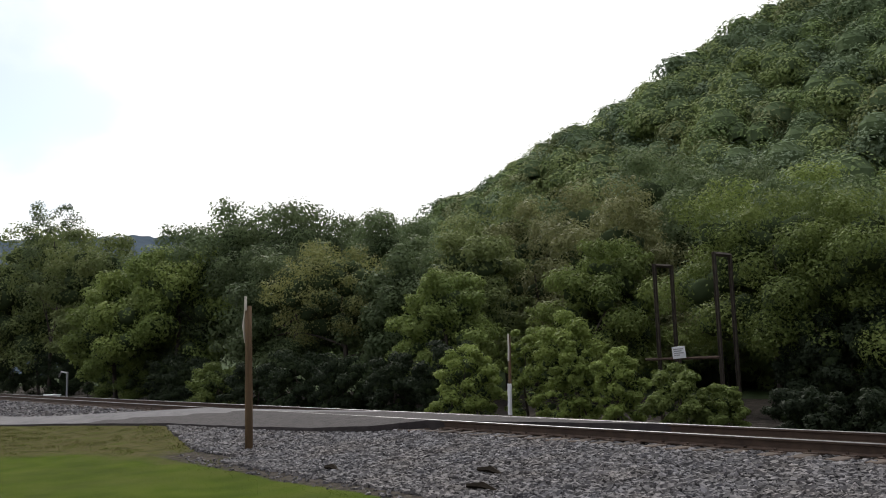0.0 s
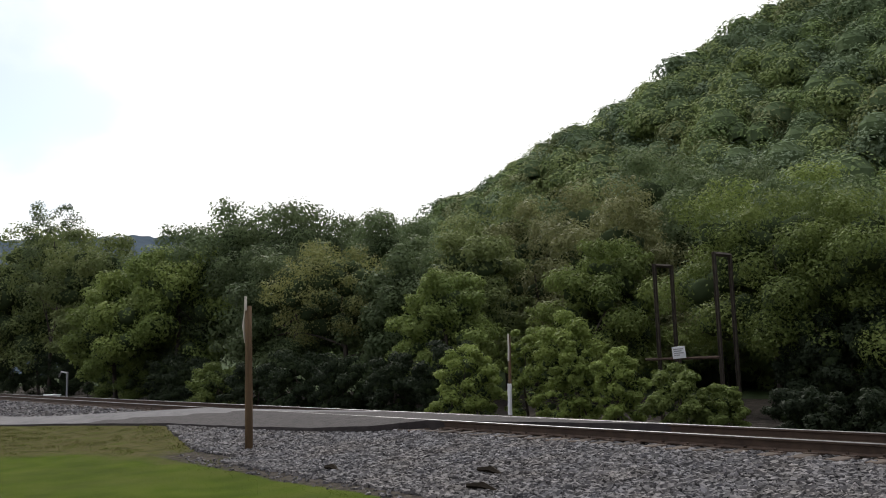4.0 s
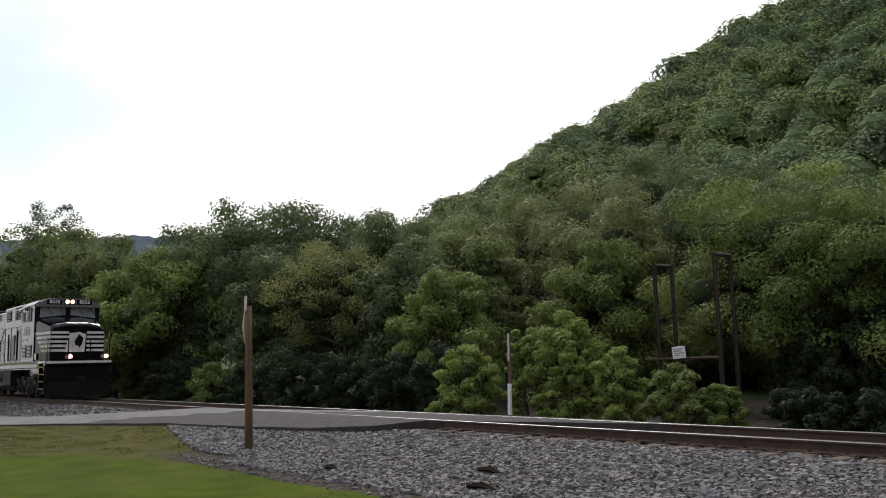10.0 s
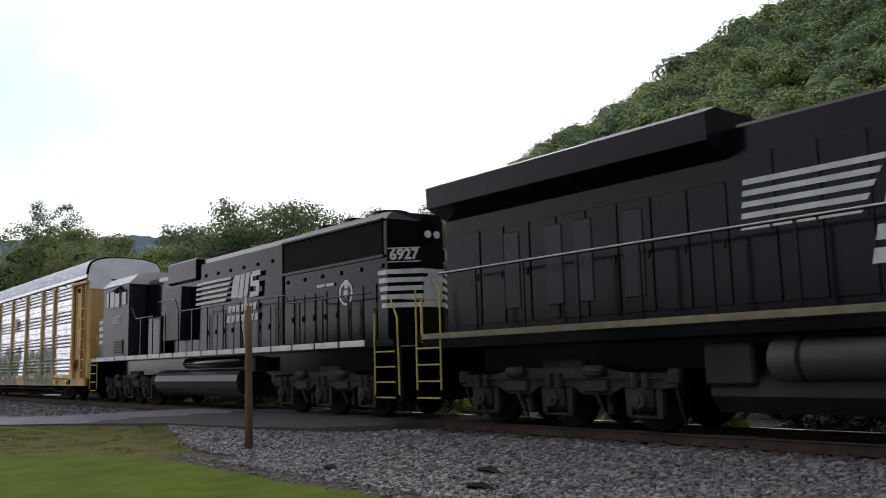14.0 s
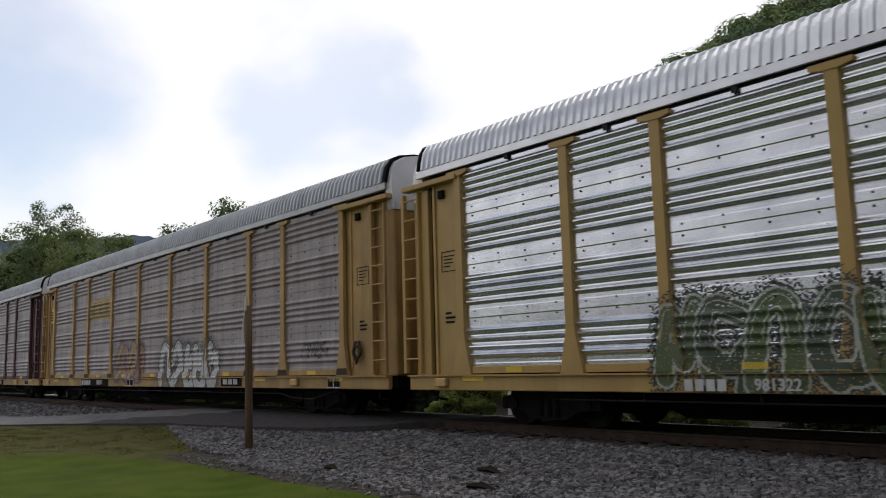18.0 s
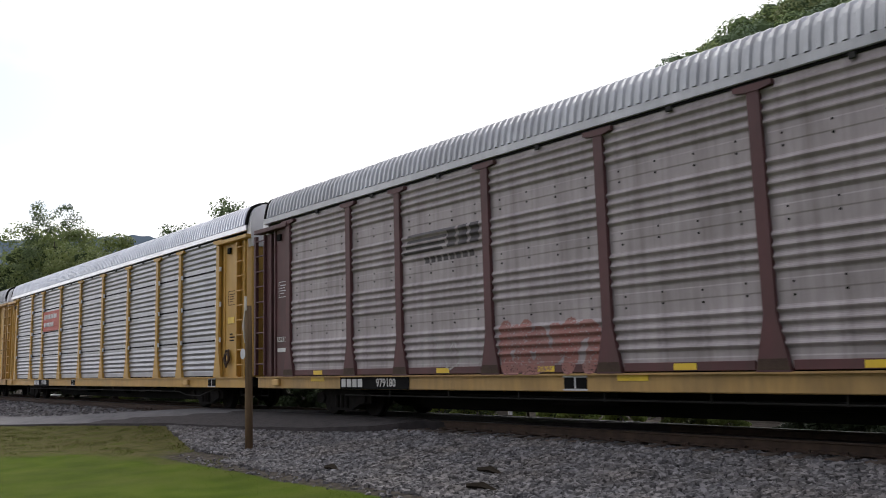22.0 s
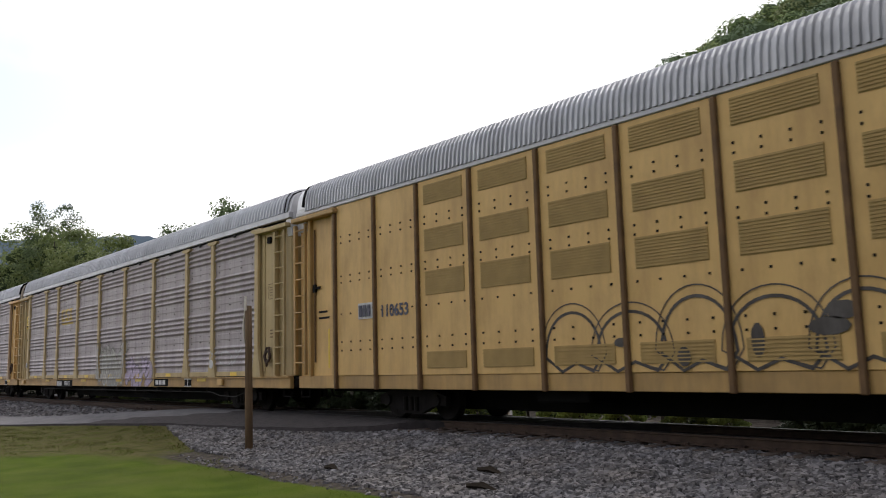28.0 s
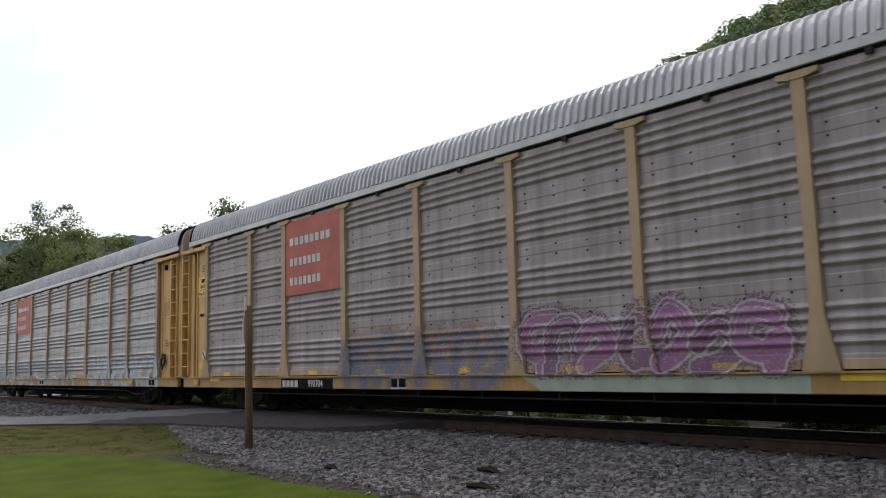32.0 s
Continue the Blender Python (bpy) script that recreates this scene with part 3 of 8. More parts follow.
def stones(n, xr, yr, size, top):
    """Angular stones strewn over a strip, as arrays."""
    base = np.array([(-1, -1, -.6), (1, -1, -.6), (1, 1, -.6), (-1, 1, -.6), (-.7, -.7, .7), (.8, -.6, .6), (.6, .8, .75), (-.8, .7, .55)], float) * 0.5
    quads = np.array([(0, 1, 5, 4), (1, 2, 6, 5), (2, 3, 7, 6), (3, 0, 4, 7), (4, 5, 6, 7)])
    x = rng.uniform(*xr, n)
    y = rng.uniform(*yr, n)
    s = size * rng.uniform(0.55, 1.45, n)
    v = base[None] * (1 + rng.uniform(-.35, .35, (n, 8, 3))) * s[:, None, None]
    a = rng.uniform(0, 6.28, n)
    b = rng.uniform(-.6, .6, n)
    vx = v[..., 0] * np.cos(b)[:, None] + v[..., 2] * np.sin(b)[:, None]
    vz = -v[..., 0] * np.sin(b)[:, None] + v[..., 2] * np.cos(b)[:, None]
    wx = vx * np.cos(a)[:, None] - v[..., 1] * np.sin(a)[:, None]
    wy = vx * np.sin(a)[:, None] + v[..., 1] * np.cos(a)[:, None]
    z = np.array([top(p, q) for p, q in zip(x, y)])
    pts = np.stack([wx + x[:, None], wy + y[:, None], vz + z[:, None] + 0.1 * s[:, None]], -1)
    return pts.reshape(-1, 3), (quads[None] + (np.arange(n) * 8)[:, None, None]).reshape(-1, 4)


def from_arrays(name, v, f, mat, smooth_shade=False):
    me = bpy.data.meshes.new(name)
    me.vertices.add(len(v))
    me.vertices.foreach_set("co", np.asarray(v, np.float32).ravel())
    k = f.shape[1]
    me.loops.add(f.size)
    me.loops.foreach_set("vertex_index", f.ravel().astype(np.int32))
    me.polygons.add(len(f))
    me.polygons.foreach_set("loop_start", np.arange(0, f.size, k, dtype=np.int32))
    me.update(calc_edges=True)
    me.polygons.foreach_set("use_smooth", np.full(len(f), smooth_shade))
    me.materials.append(mat)
    return me


def on_road(x, y):
    return edge_y(NEAR_EDGE, x) - 0.05 < y < edge_y(FAR_EDGE, x) + 0.05


sets = []
for n, xr, yr, size in ((29500, (-16, 1), (-5.05, -1.25), 0.075), (12000, (-27, -16), (-4.5, -1.25), 0.085), (5000, (-60, -27), (-4.9, -1.1), 0.12),
                        (400, (-18, 0), (-5.5, -4.9), 0.055), (3000, (-40, 0), (1.2, 2.6), 0.1), (3500, (-24, 1), (-0.7, 0.7), 0.08), (3800, (-20, 1), (-1.6, -0.83), 0.085)):
    v, f = stones(n, xr, yr, size, ground_z)
    c = v.reshape(-1, 8, 3).mean(1)
    keep = np.array([not on_road(p[0], p[1]) and p[1] > bed_limit(p[0]) - (0.5 if n == 400 else 0.0) for p in c])
    v = v.reshape(-1, 8, 3)[keep]
    sets.append(v)
v = np.concatenate(sets).reshape(-1, 3)
quads = np.array([(0, 1, 5, 4), (1, 2, 6, 5), (2, 3, 7, 6), (3, 0, 4, 7), (4, 5, 6, 7)])
f = (quads[None] + (np.arange(len(v) // 8) * 8)[:, None, None]).reshape(-1, 4)
tagged(new("ballast", from_arrays("ballast", v, f, M_STONE)), "loose grey crushed stone ballast beside the rails", "ballast", kind="stuff")


# ---- foliage ----
def leaf_cloud(clumps, per, size, gen, droop=0.25, squash=0.82, scatter=0.36, depth=0.62):
    """Leaves as small pointed faces strewn over the skins of clumps (x, y, z, r)."""
    clumps = np.asarray(clumps, float)
    if np.isscalar(per):
        per = np.full(len(clumps), per)
    idx = np.repeat(np.arange(len(clumps)), per)
    n = len(idx)
    d = gen.normal(size=(n, 3))
    d[:, 2] = d[:, 2] * 0.9 + 0.25
    d /= np.linalg.norm(d, axis=1)[:, None]
    r = clumps[idx, 3] * (1.17 - depth + depth * gen.random(n) ** 0.7)
    c = clumps[idx, :3] + d * r[:, None] * np.array([1, 1, squash])
    nrm = d * 1.15 + gen.normal(size=(n, 3)) * scatter
    nrm[:, 2] += droop
    nrm /= np.linalg.norm(nrm, axis=1)[:, None]
    t = np.cross(nrm, gen.normal(size=(n, 3)))
    t /= np.linalg.norm(t, axis=1)[:, None] + 1e-9
    b = np.cross(nrm, t)
    s = size * gen.uniform(0.6, 1.35, n)[:, None]
    v = np.stack([c - t * s, c + t * s * 0.7 - b * s * 0.62, c + t * s * 0.7 + b * s * 0.62], 1)
    return v.reshape(-1, 3), np.arange(n * 3).reshape(-1, 3)


def crown_clumps(gen, radius, height, base, count, lump):
    """Pads of leaves in a crown: boughs spread evenly over an uneven dome, each with pads that droop outwards from it."""
    pads = []
    phase = gen.uniform(0, 6.28, 3)
    boughs = max(8, count // 3)
    for i in range(boughs):
        u = lerp(-0.62, 0.97, (i + 0.5) / boughs)
        a = i * 2.39996 + gen.uniform(-0.35, 0.35)
        wide = math.sqrt(max(0.0, 1 - u * u * 0.95)) * (1 + 0.18 * math.sin(2 * a + phase[0]) + 0.12 * math.sin(3 * a + phase[1] + 2 * u))
        q = gen.uniform(0.62, 0.94)
        bx, by, bz = math.cos(a) * wide * radius * q, math.sin(a) * wide * radius * q, base + height * (0.42 + 0.52 * u * gen.uniform(0.9, 1.03))
        size = radius * lump * gen.uniform(0.75, 1.25)
        pads.append((bx, by, bz, size * 0.85))
        for k in range(3):
            t = a + gen.uniform(-1.7, 1.7)
            reach = size * gen.uniform(0.55, 1.15)
            pads.append((bx + math.cos(t) * reach, by + math.sin(t) * reach, bz - reach * gen.uniform(-0.2, 0.65), size * gen.uniform(0.45, 0.75)))
        if i % 2 == 0:
            # a sprig that stands out of the outline
            reach = size * gen.uniform(0.9, 1.25)
            pads.append((bx + math.cos(a) * reach * (0.4 + 0.6 * wide), by + math.sin(a) * reach * (0.4 + 0.6 * wide), bz + reach * max(0.0, u) * 0.55, size * 0.3))
    return pads


def core_shape(clumps, shrink=0.8):
    """The inside of a crown: one rough lump for each bough, coloured as shade."""
    s = Shape()
    for x, y, z, r in clumps:
        r *= shrink
        ring = [(math.cos(k * 1.0472), math.sin(k * 1.0472)) for k in range(6)]
        vs = [(x, y, z - r * 0.8)] + [(x + a * r * 0.8, y + b * r * 0.8, z - r * 0.35) for a, b in ring] + [(x + a * r * 0.85, y + b * r * 0.85, z + r * 0.35) for a, b in ring] + [(x, y, z + r * 0.75)]
        fs = [(0, 1 + (k + 1) % 6, 1 + k) for k in range(6)] + [(1 + k, 1 + (k + 1) % 6, 7 + (k + 1) % 6, 7 + k) for k in range(6)] + [(7 + k, 7 + (k + 1) % 6, 13) for k in range(6)]
        s.add(vs, fs)
    return s


def tree(name, label, kind, x, y, top, radius, seed, z0=-0.75, low=0.12, boughs=56, per=360, leaf=0.2, lump=0.3, trunk=0.16, category="tree", core=True):
    """A tree or shrub: tapered trunk with limbs, shade-coloured inside and many small leaves."""
    gen = np.random.default_rng(seed)
    h = top - z0
    t = thing(name, label, category, pose(x, y, z0, 0, 0, gen.uniform(0, 360)), group="trees beside the railway" if category == "tree" else "shrubs beside the railway")
    clumps = crown_clumps(gen, radius, h * (1 - low) * 1.02, h * low, boughs, lump)
    high = sorted(c + r * 0.6 for a, b, c, r in clumps)[-4]
    clumps = [(a, b, min(c * h / high, h - r * 0.5), r) for a, b, c, r in clumps]
    # as many leaves as each pad's size asks for, and a looser layer between the pads
    room = np.array([r * r for a, b, c, r in clumps])
    count = np.maximum(12, (boughs * per * 0.84 * room / room.sum())).astype(int)
    v, f = leaf_cloud(clumps, count, leaf * 0.5, gen, droop=0.4, squash=0.78, scatter=0.4)
    mid = h * (low + (1 - low) * 0.42)
    body = [(a * 0.74, b * 0.74, lerp(mid, c, 0.78), r * 1.25) for a, b, c, r in clumps if r > 0.5 * lump * radius]
    if core:
        v2, f = leaf_cloud(body, max(20, int(boughs * per * 0.34 / len(body))), leaf * 0.5, gen, droop=0.3, squash=0.9, scatter=0.5)
        v = np.concatenate([v, v2])
    part("crown", from_arrays("crown", v, np.arange(len(v)).reshape(-1, 3), LEAVES[kind]), None, t)
    if core:
        # dark lumps that put shade between the boughs
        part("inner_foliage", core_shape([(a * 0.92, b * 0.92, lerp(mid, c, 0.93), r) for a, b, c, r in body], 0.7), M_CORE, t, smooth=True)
    s = Shape()
    s.rod([(0, 0, -0.3), (0.03 * h, 0, h * 0.25), (0.01 * h, 0.03 * h, h * 0.5), (0, 0, h * 0.8)], [trunk, trunk * 0.8, trunk * 0.55, trunk * 0.15], 8)
    for i in range(6):
        c = clumps[i * 3 % len(clumps)]
        z1 = h * (0.2 + 0.08 * i)
        s.rod([(0.015 * h, 0.01 * h, z1), (c[0] * 0.5, c[1] * 0.5, (z1 + c[2]) * 0.5 + 0.1), (c[0], c[1], c[2])], [trunk * 0.45, trunk * 0.3, trunk * 0.08], 5)
    part("trunk", s, M_BARK, t)
    return t


# ---- the train ----
SPEED = 12.25


def run(t):
    """Metres that the train has gone by t seconds; it eases a little near the end."""
    late = max(0.0, t - 24.0)
    return SPEED * t - 0.25 * late * late / (late + 2.0)


MOVERS = []      # thing, place of its middle along the line at the start
WHEELSETS = []   # wheelset, its place on the vehicle, the vehicle's start, radius


def wheel_shape(r):
    s = Shape()
    for y in (-0.79, 0.66):
        s.disc(0, 0, y, y + 0.13, r, 22)
        s.disc(0, 0, y + (0.13 if y < 0 else -0.03), y + (0.16 if y < 0 else 0.0), r + 0.028, 22)
        s.disc(0, 0, y - 0.02, y + 0.15, r * 0.32, 12)
    s.rod([(0, -0.66, 0), (0, 0.66, 0)], 0.08, 8)
    for k in range(4):
        a = k * math.pi / 2
        s.box(math.cos(a) * r * 0.6 - 0.03, math.cos(a) * r * 0.6 + 0.03, -0.81, -0.78, math.sin(a) * r * 0.6 - 0.03, math.sin(a) * r * 0.6 + 0.03)
    return s


WHEEL_SMALL = wheel_shape(0.42).mesh("wheelset", M_UNDER)
WHEEL_BIG = wheel_shape(0.53).mesh("wheelset", M_UNDER)


def freight_truck_shape():
    """Cast side frames, bolster, springs and bearing caps of a two-axle truck."""
    s = Shape()
    for y in (-1.0, 1.0):
        o = 0.07
        s.prism([(-1.2, 0.52), (-1.2, 0.32), (-0.75, 0.3), (-0.35, 0.14), (0.35, 0.14), (0.75, 0.3), (1.2, 0.32), (1.2, 0.52), (0.8, 0.62), (0.45, 0.72), (-0.45, 0.72), (-0.8, 0.62)], y - o, y + o)
        for x in (-0.89, 0.89):
            s.disc(x, 0.42, y - 0.12 if y < 0 else y - 0.02, y + 0.02 if y < 0 else y + 0.12, 0.13, 10)
        for x in (-0.2, 0, 0.2):
            s.rod([(x, y * 1.07, 0.2), (x, y * 1.07, 0.5)], 0.07, 8)
    s.box(-0.22, 0.22, -1.05, 1.05, 0.42, 0.7, 0.03)
    return s


FREIGHT_TRUCK = freight_truck_shape().mesh("side_frame", M_UNDER)


def freight_truck(vehicle, x, start):
    t = part("truck", FREIGHT_TRUCK, None, vehicle, at=pose(x, 0, 0))
    for dx in (-0.89, 0.89):
        w = part("wheelset", WHEEL_SMALL, None, t, at=pose(dx, 0, 0.42))
        WHEELSETS.append((w, dx, x + dx, start, 0.42))


# corrugated steel pieces of a covered car carrier
Z_DECK, Z_EAVE = 0.98, 5.03
Y_SIDE = 1.5


def corrugation(z, style):
    """Depth of the pressed ridges at a height."""
    if style == "banded":
        q = (4.97 - z) % 1.03
        if q < 0.62:
            return 0.045 * (0.5 - 0.5 * math.cos(q / 0.155 * 2 * math.pi)) ** 1.4
        if 0.7 < q < 0.86:
            return 0.006
        return 0.0
    q = (5.175 - z) % 1.045
    if q < 0.1 or q > 0.9:
        return 0.004
    return 0.036 * (0.5 - 0.5 * math.cos((q - 0.1) / 0.16 * 2 * math.pi)) ** 1.3


M_REFLECT = material("yellow_reflector", ((0.75, 0.5, 0.03), (0.85, 0.6, 0.05)), rough=0.4, scale=5, bump=0.02, grime=(0.3, 0.2, 0.05), grime_amount=0.3)
PANELS = {}


def panel_mesh(width, style, mat):
    key = (round(width, 2), style, mat.name)
    if key not in PANELS:
        s = Shape()
        zs = [Z_DECK + 0.02 + (Z_EAVE - Z_DECK - 0.02) * i / 190 for i in range(191)]
        # bottom tucks in slightly, as the cars do below the posts' flare
        prof = [(-corrugation(z, style), z) for z in zs]
        n = len(prof)
        for x in (-width / 2, width / 2):
            s.v += [(x, y, z) for y, z in prof]
        s.f += [(i, i + 1, n + i + 1, n + i) for i in range(n - 1)]
        k = len(s.v)
        for x in (-width / 2, width / 2):
            s.v += [(x, 0.04, prof[0][1]), (x, 0.04, prof[-1][1])]
        s.f += [(k, k + 1, n - 1, *range(n - 2, -1, -1)), (k + 2, *range(n, 2 * n), k + 3), (k, 0, n, k + 2), (k + 1, k + 3, 2 * n - 1, n - 1)]
        PANELS[key] = s.mesh("side_panel", mat)
    return PANELS[key]


def post_mesh(key, mat, flared=True):
    name = ("post", key)
    if name not in PANELS:
        s = Shape()
        w, foot = 0.095, (0.26 if flared else 0.095)
        s.prism([(-foot, Z_DECK - 0.02), (foot, Z_DECK - 0.02), (w + 0.02, 1.62), (w, 1.75), (w, Z_EAVE - 0.05), (-w, Z_EAVE - 0.05), (-w, 1.75), (-w - 0.02, 1.62)], -0.06, 0.03)
        s.prism([(-0.3, Z_EAVE - 0.02), (-0.3, Z_EAVE - 0.09), (-0.12, Z_EAVE - 0.13), (0.12, Z_EAVE - 0.13), (0.3, Z_EAVE - 0.09), (0.3, Z_EAVE - 0.02)], -0.075, 0.03)
        PANELS[name] = s.mesh("side_post", mat)
    return PANELS[name]


ROOF_PROFILE = [(-1.52, 5.23), (-1.49, 5.42), (-1.44, 5.6), (-1.34, 5.75), (-1.12, 5.86), (-0.7, 5.94), (0, 5.97)]
ROOF_PROFILE = ROOF_PROFILE + [(-y, z) for y, z in reversed(ROOF_PROFILE[:-1])]


def roof_shape(length, pitch=0.175, foot=5.23):
    s = Shape()
    k0 = pitch / 0.175
    n = int(length / pitch)
    m = len(ROOF_PROFILE)
    ring = 0
    for i in range(n + 1):
        x0 = -length / 2 + i * pitch
        for dx, up in ((0, 0.0), (0.07, 0.0), (0.095, 0.05), (0.15, 0.05)):
            if i == n and dx > 0:
                break
            for y, z in ROOF_PROFILE:
                k = 1 + up * 0.55
                z = max(foot, z) if z > 5.3 else foot
                s.v.append((x0 + dx * k0, y * k, 5.0 + (z - 5.0) * (1 + up * 0.8)))
            ring += 1
    for r in range(ring - 1):
        for k in range(m - 1):
            s.f.append((r * m + k, r * m + k + 1, (r + 1) * m + k + 1, (r + 1) * m + k))
    return s


def ladder_shape(z0=1.1, z1=4.8, w=0.5, rungs=9):
    s = Shape()
    s.box(-w / 2 - 0.06, -w / 2 + 0.04, -0.05, 0.05, z0 - 0.1, z1, 0.01)
    s.box(w / 2 - 0.02, w / 2 + 0.03, -0.05, 0.03, z0 - 0.1, z1, 0.01)
    for i in range(rungs):
        z = lerp(z0 + 0.2, z1 - 0.15, i / (rungs - 1))
        s.rod([(-w / 2, -0.03, z), (w / 2, -0.03, z)], 0.02, 6)
    return s


BODY_END, DOOR_POST = 13.78, 11.85
POSTS = (-9.02, -7.08, -4.25, -1.42, 1.42, 4.25, 7.08, 9.02)
EDGES = (-DOOR_POST, *POSTS, DOOR_POST)
SHARED = {}


def shared(key, make, mat):
    if (key, mat.name) not in SHARED:
        SHARED[key, mat.name] = make().mesh(key, mat)
    return SHARED[key, mat.name]


def end_hood_shape(x0, x1, drop=0.0):
    """The pale arched sheet that closes the roof above the end doors."""
    s = Shape()
    m = len(ROOF_PROFILE)
    for x, k, d in ((x0, 0.985, 0.03), (x1, 0.985 - drop * 0.25, 0.03 + drop)):
        s.v += [(x, y * k, z - d) for y, z in ROOF_PROFILE] + [(x, 1.43, 4.62), (x, -1.43, 4.62)]
    q = m + 2
    s.f += [(i, (i + 1) % q, q + (i + 1) % q, q + i) for i in range(q)] + [tuple(range(q)), tuple(range(2 * q - 1, q - 1, -1))]
    return s


def roof_rim_shape(x):
    """The black seal along the end of the roof."""
    s = Shape()
    m = len(ROOF_PROFILE)
    for dx in (-0.03, 0.03):
        s.v += [(x + dx, y * k, 5.0 + (z - 5.0) * k) for k in (0.97, 1.035) for y, z in ROOF_PROFILE]
    for k in range(m - 1):
        for a, b in ((0, m), (m, 3 * m), (3 * m, 2 * m), (2 * m, 0)):
            s.f.append((a + k, a + k + 1, b + k + 1, b + k))
    return s


def end_gear_shape(sign):
    """Dark coupler, draft gear, air hose and end sill below the doors."""
    s = Shape()
    e = 13.7
    lo, hi = sorted((sign * (e - 0.3), sign * e))
    s.box(lo, hi, -1.35, 1.35, 0.68, 0.95, 0.03)
    lo, hi = sorted((sign * (e - 0.5), sign * (e + 0.45)))
    s.box(lo, hi, -0.14, 0.14, 0.72, 0.98, 0.03)
    s.rod([(sign * (e + 0.1), -0.5, 0.85), (sign * (e + 0.3), -0.45, 0.45), (sign * (e + 0.45), -0.3, 0.4)], 0.03, 6)
    s.rod([(sign * (e - 0.15), -1.4, 0.95), (sign * (e - 0.15), -1.42, 0.45), (sign * (e - 0.55), -1.42, 0.45), (sign * (e - 0.55), -1.4, 0.95)], 0.018, 6)
    return s


def bolts_shape():
    """Rows of bolt heads on the flat bands between the ridges."""
    s = Shape()
    for a, b in zip(EDGES, EDGES[1:]):
        n = 4 if b - a > 2.2 else 3
        for row in range(6):
            z = 4.97 - 1.03 * (row // 2) - (0.74, 0.92)[row % 2]
            for k in range(n):
                x = lerp(a, b, (k + 0.5) / n)
                s.box(x - 0.014, x + 0.014, -0.016, 0.0, z - 0.014 + 0.03 * (k % 2), z + 0.014 + 0.03 * (k % 2))
    return s


def autorack(label, start, panel, frame_mat, door_mat, sill_mat, roof_mat, style="banded", tabs=False, hood_mat=None, nose=13.84):
    """A covered car carrier; start is the place of its middle along the line at 0 s."""
    car = thing("car_carrier", label, "freight car", pose(start, 0, 0), group="car carriers of the train")
    MOVERS.append((car, start))
    SIDE_STYLE[car.name] = style
    # underframe
    part("side_sill", shared("sill", lambda: Shape().box(-13.6, 13.6, -1.5, -1.38, 0.66, 0.96, 0.015).box(-13.6, 13.6, -1.56, -1.4, 0.935, 0.965), sill_mat), None, car)
    part("side_sill", shared("sill", lambda: Shape(), sill_mat), None, car, at=TURN)
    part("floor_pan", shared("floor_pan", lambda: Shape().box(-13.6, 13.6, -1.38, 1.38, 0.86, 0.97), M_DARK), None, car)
    # deep belly and near-black colour stand for the shade under the car
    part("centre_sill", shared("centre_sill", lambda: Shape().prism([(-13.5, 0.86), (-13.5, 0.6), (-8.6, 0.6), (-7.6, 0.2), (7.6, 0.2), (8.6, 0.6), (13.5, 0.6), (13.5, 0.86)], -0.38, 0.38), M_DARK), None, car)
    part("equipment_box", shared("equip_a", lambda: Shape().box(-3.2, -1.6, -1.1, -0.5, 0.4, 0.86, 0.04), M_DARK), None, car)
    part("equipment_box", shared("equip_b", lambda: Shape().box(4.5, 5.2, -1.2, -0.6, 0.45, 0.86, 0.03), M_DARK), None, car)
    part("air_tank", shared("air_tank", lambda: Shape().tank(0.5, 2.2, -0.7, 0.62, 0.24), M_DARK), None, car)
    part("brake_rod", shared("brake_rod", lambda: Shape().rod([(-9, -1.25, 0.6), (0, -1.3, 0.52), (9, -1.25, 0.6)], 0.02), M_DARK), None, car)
    for sign in (-1, 1):
        part("coupler_gear", shared("gear%d" % sign, lambda: end_gear_shape(sign), M_UNDER), None, car)
        freight_truck(car, 10.05 * sign, start)
        # end doors, pale hood above them and the seal of the roof
        front = sign > 0
        part("end_door", shared("end_door%d%.2f" % (sign, nose), lambda: Shape().box(*((13.2, nose - 0.04) if front else (-13.42, -13.2)), -1.42, 1.42, 0.95, 4.64, 0.04), door_mat), None, car)
        part("end_hood", shared("end_hood%d%.2f" % (sign, nose), lambda: end_hood_shape(nose - 0.24, nose) if front else end_hood_shape(-13.05, -13.44, 0.16), hood_mat or M_SILVER), None, car, "pale end sheet")
        part("roof_rim", shared("roof_rim%d%.2f" % (sign, nose), lambda: roof_rim_shape(nose - 0.18 if front else -13.1), M_DARK), None, car)
        if front:
            part("data_stencil", shared("end_bars", lambda: Shape().box(0, 0.006, -0.62, -0.15, 4.98, 5.04), M_UNDER), None, car, at=pose(nose, 0, 0))
        rung_x = nose - 0.5 if front else 13.4
        for side in (None, TURN):
            # flat bay beside the doors, its posts, head plate and ladder
            # on the far side the piece is turned about, so its own x is reversed
            sg = sign if side is None else -sign
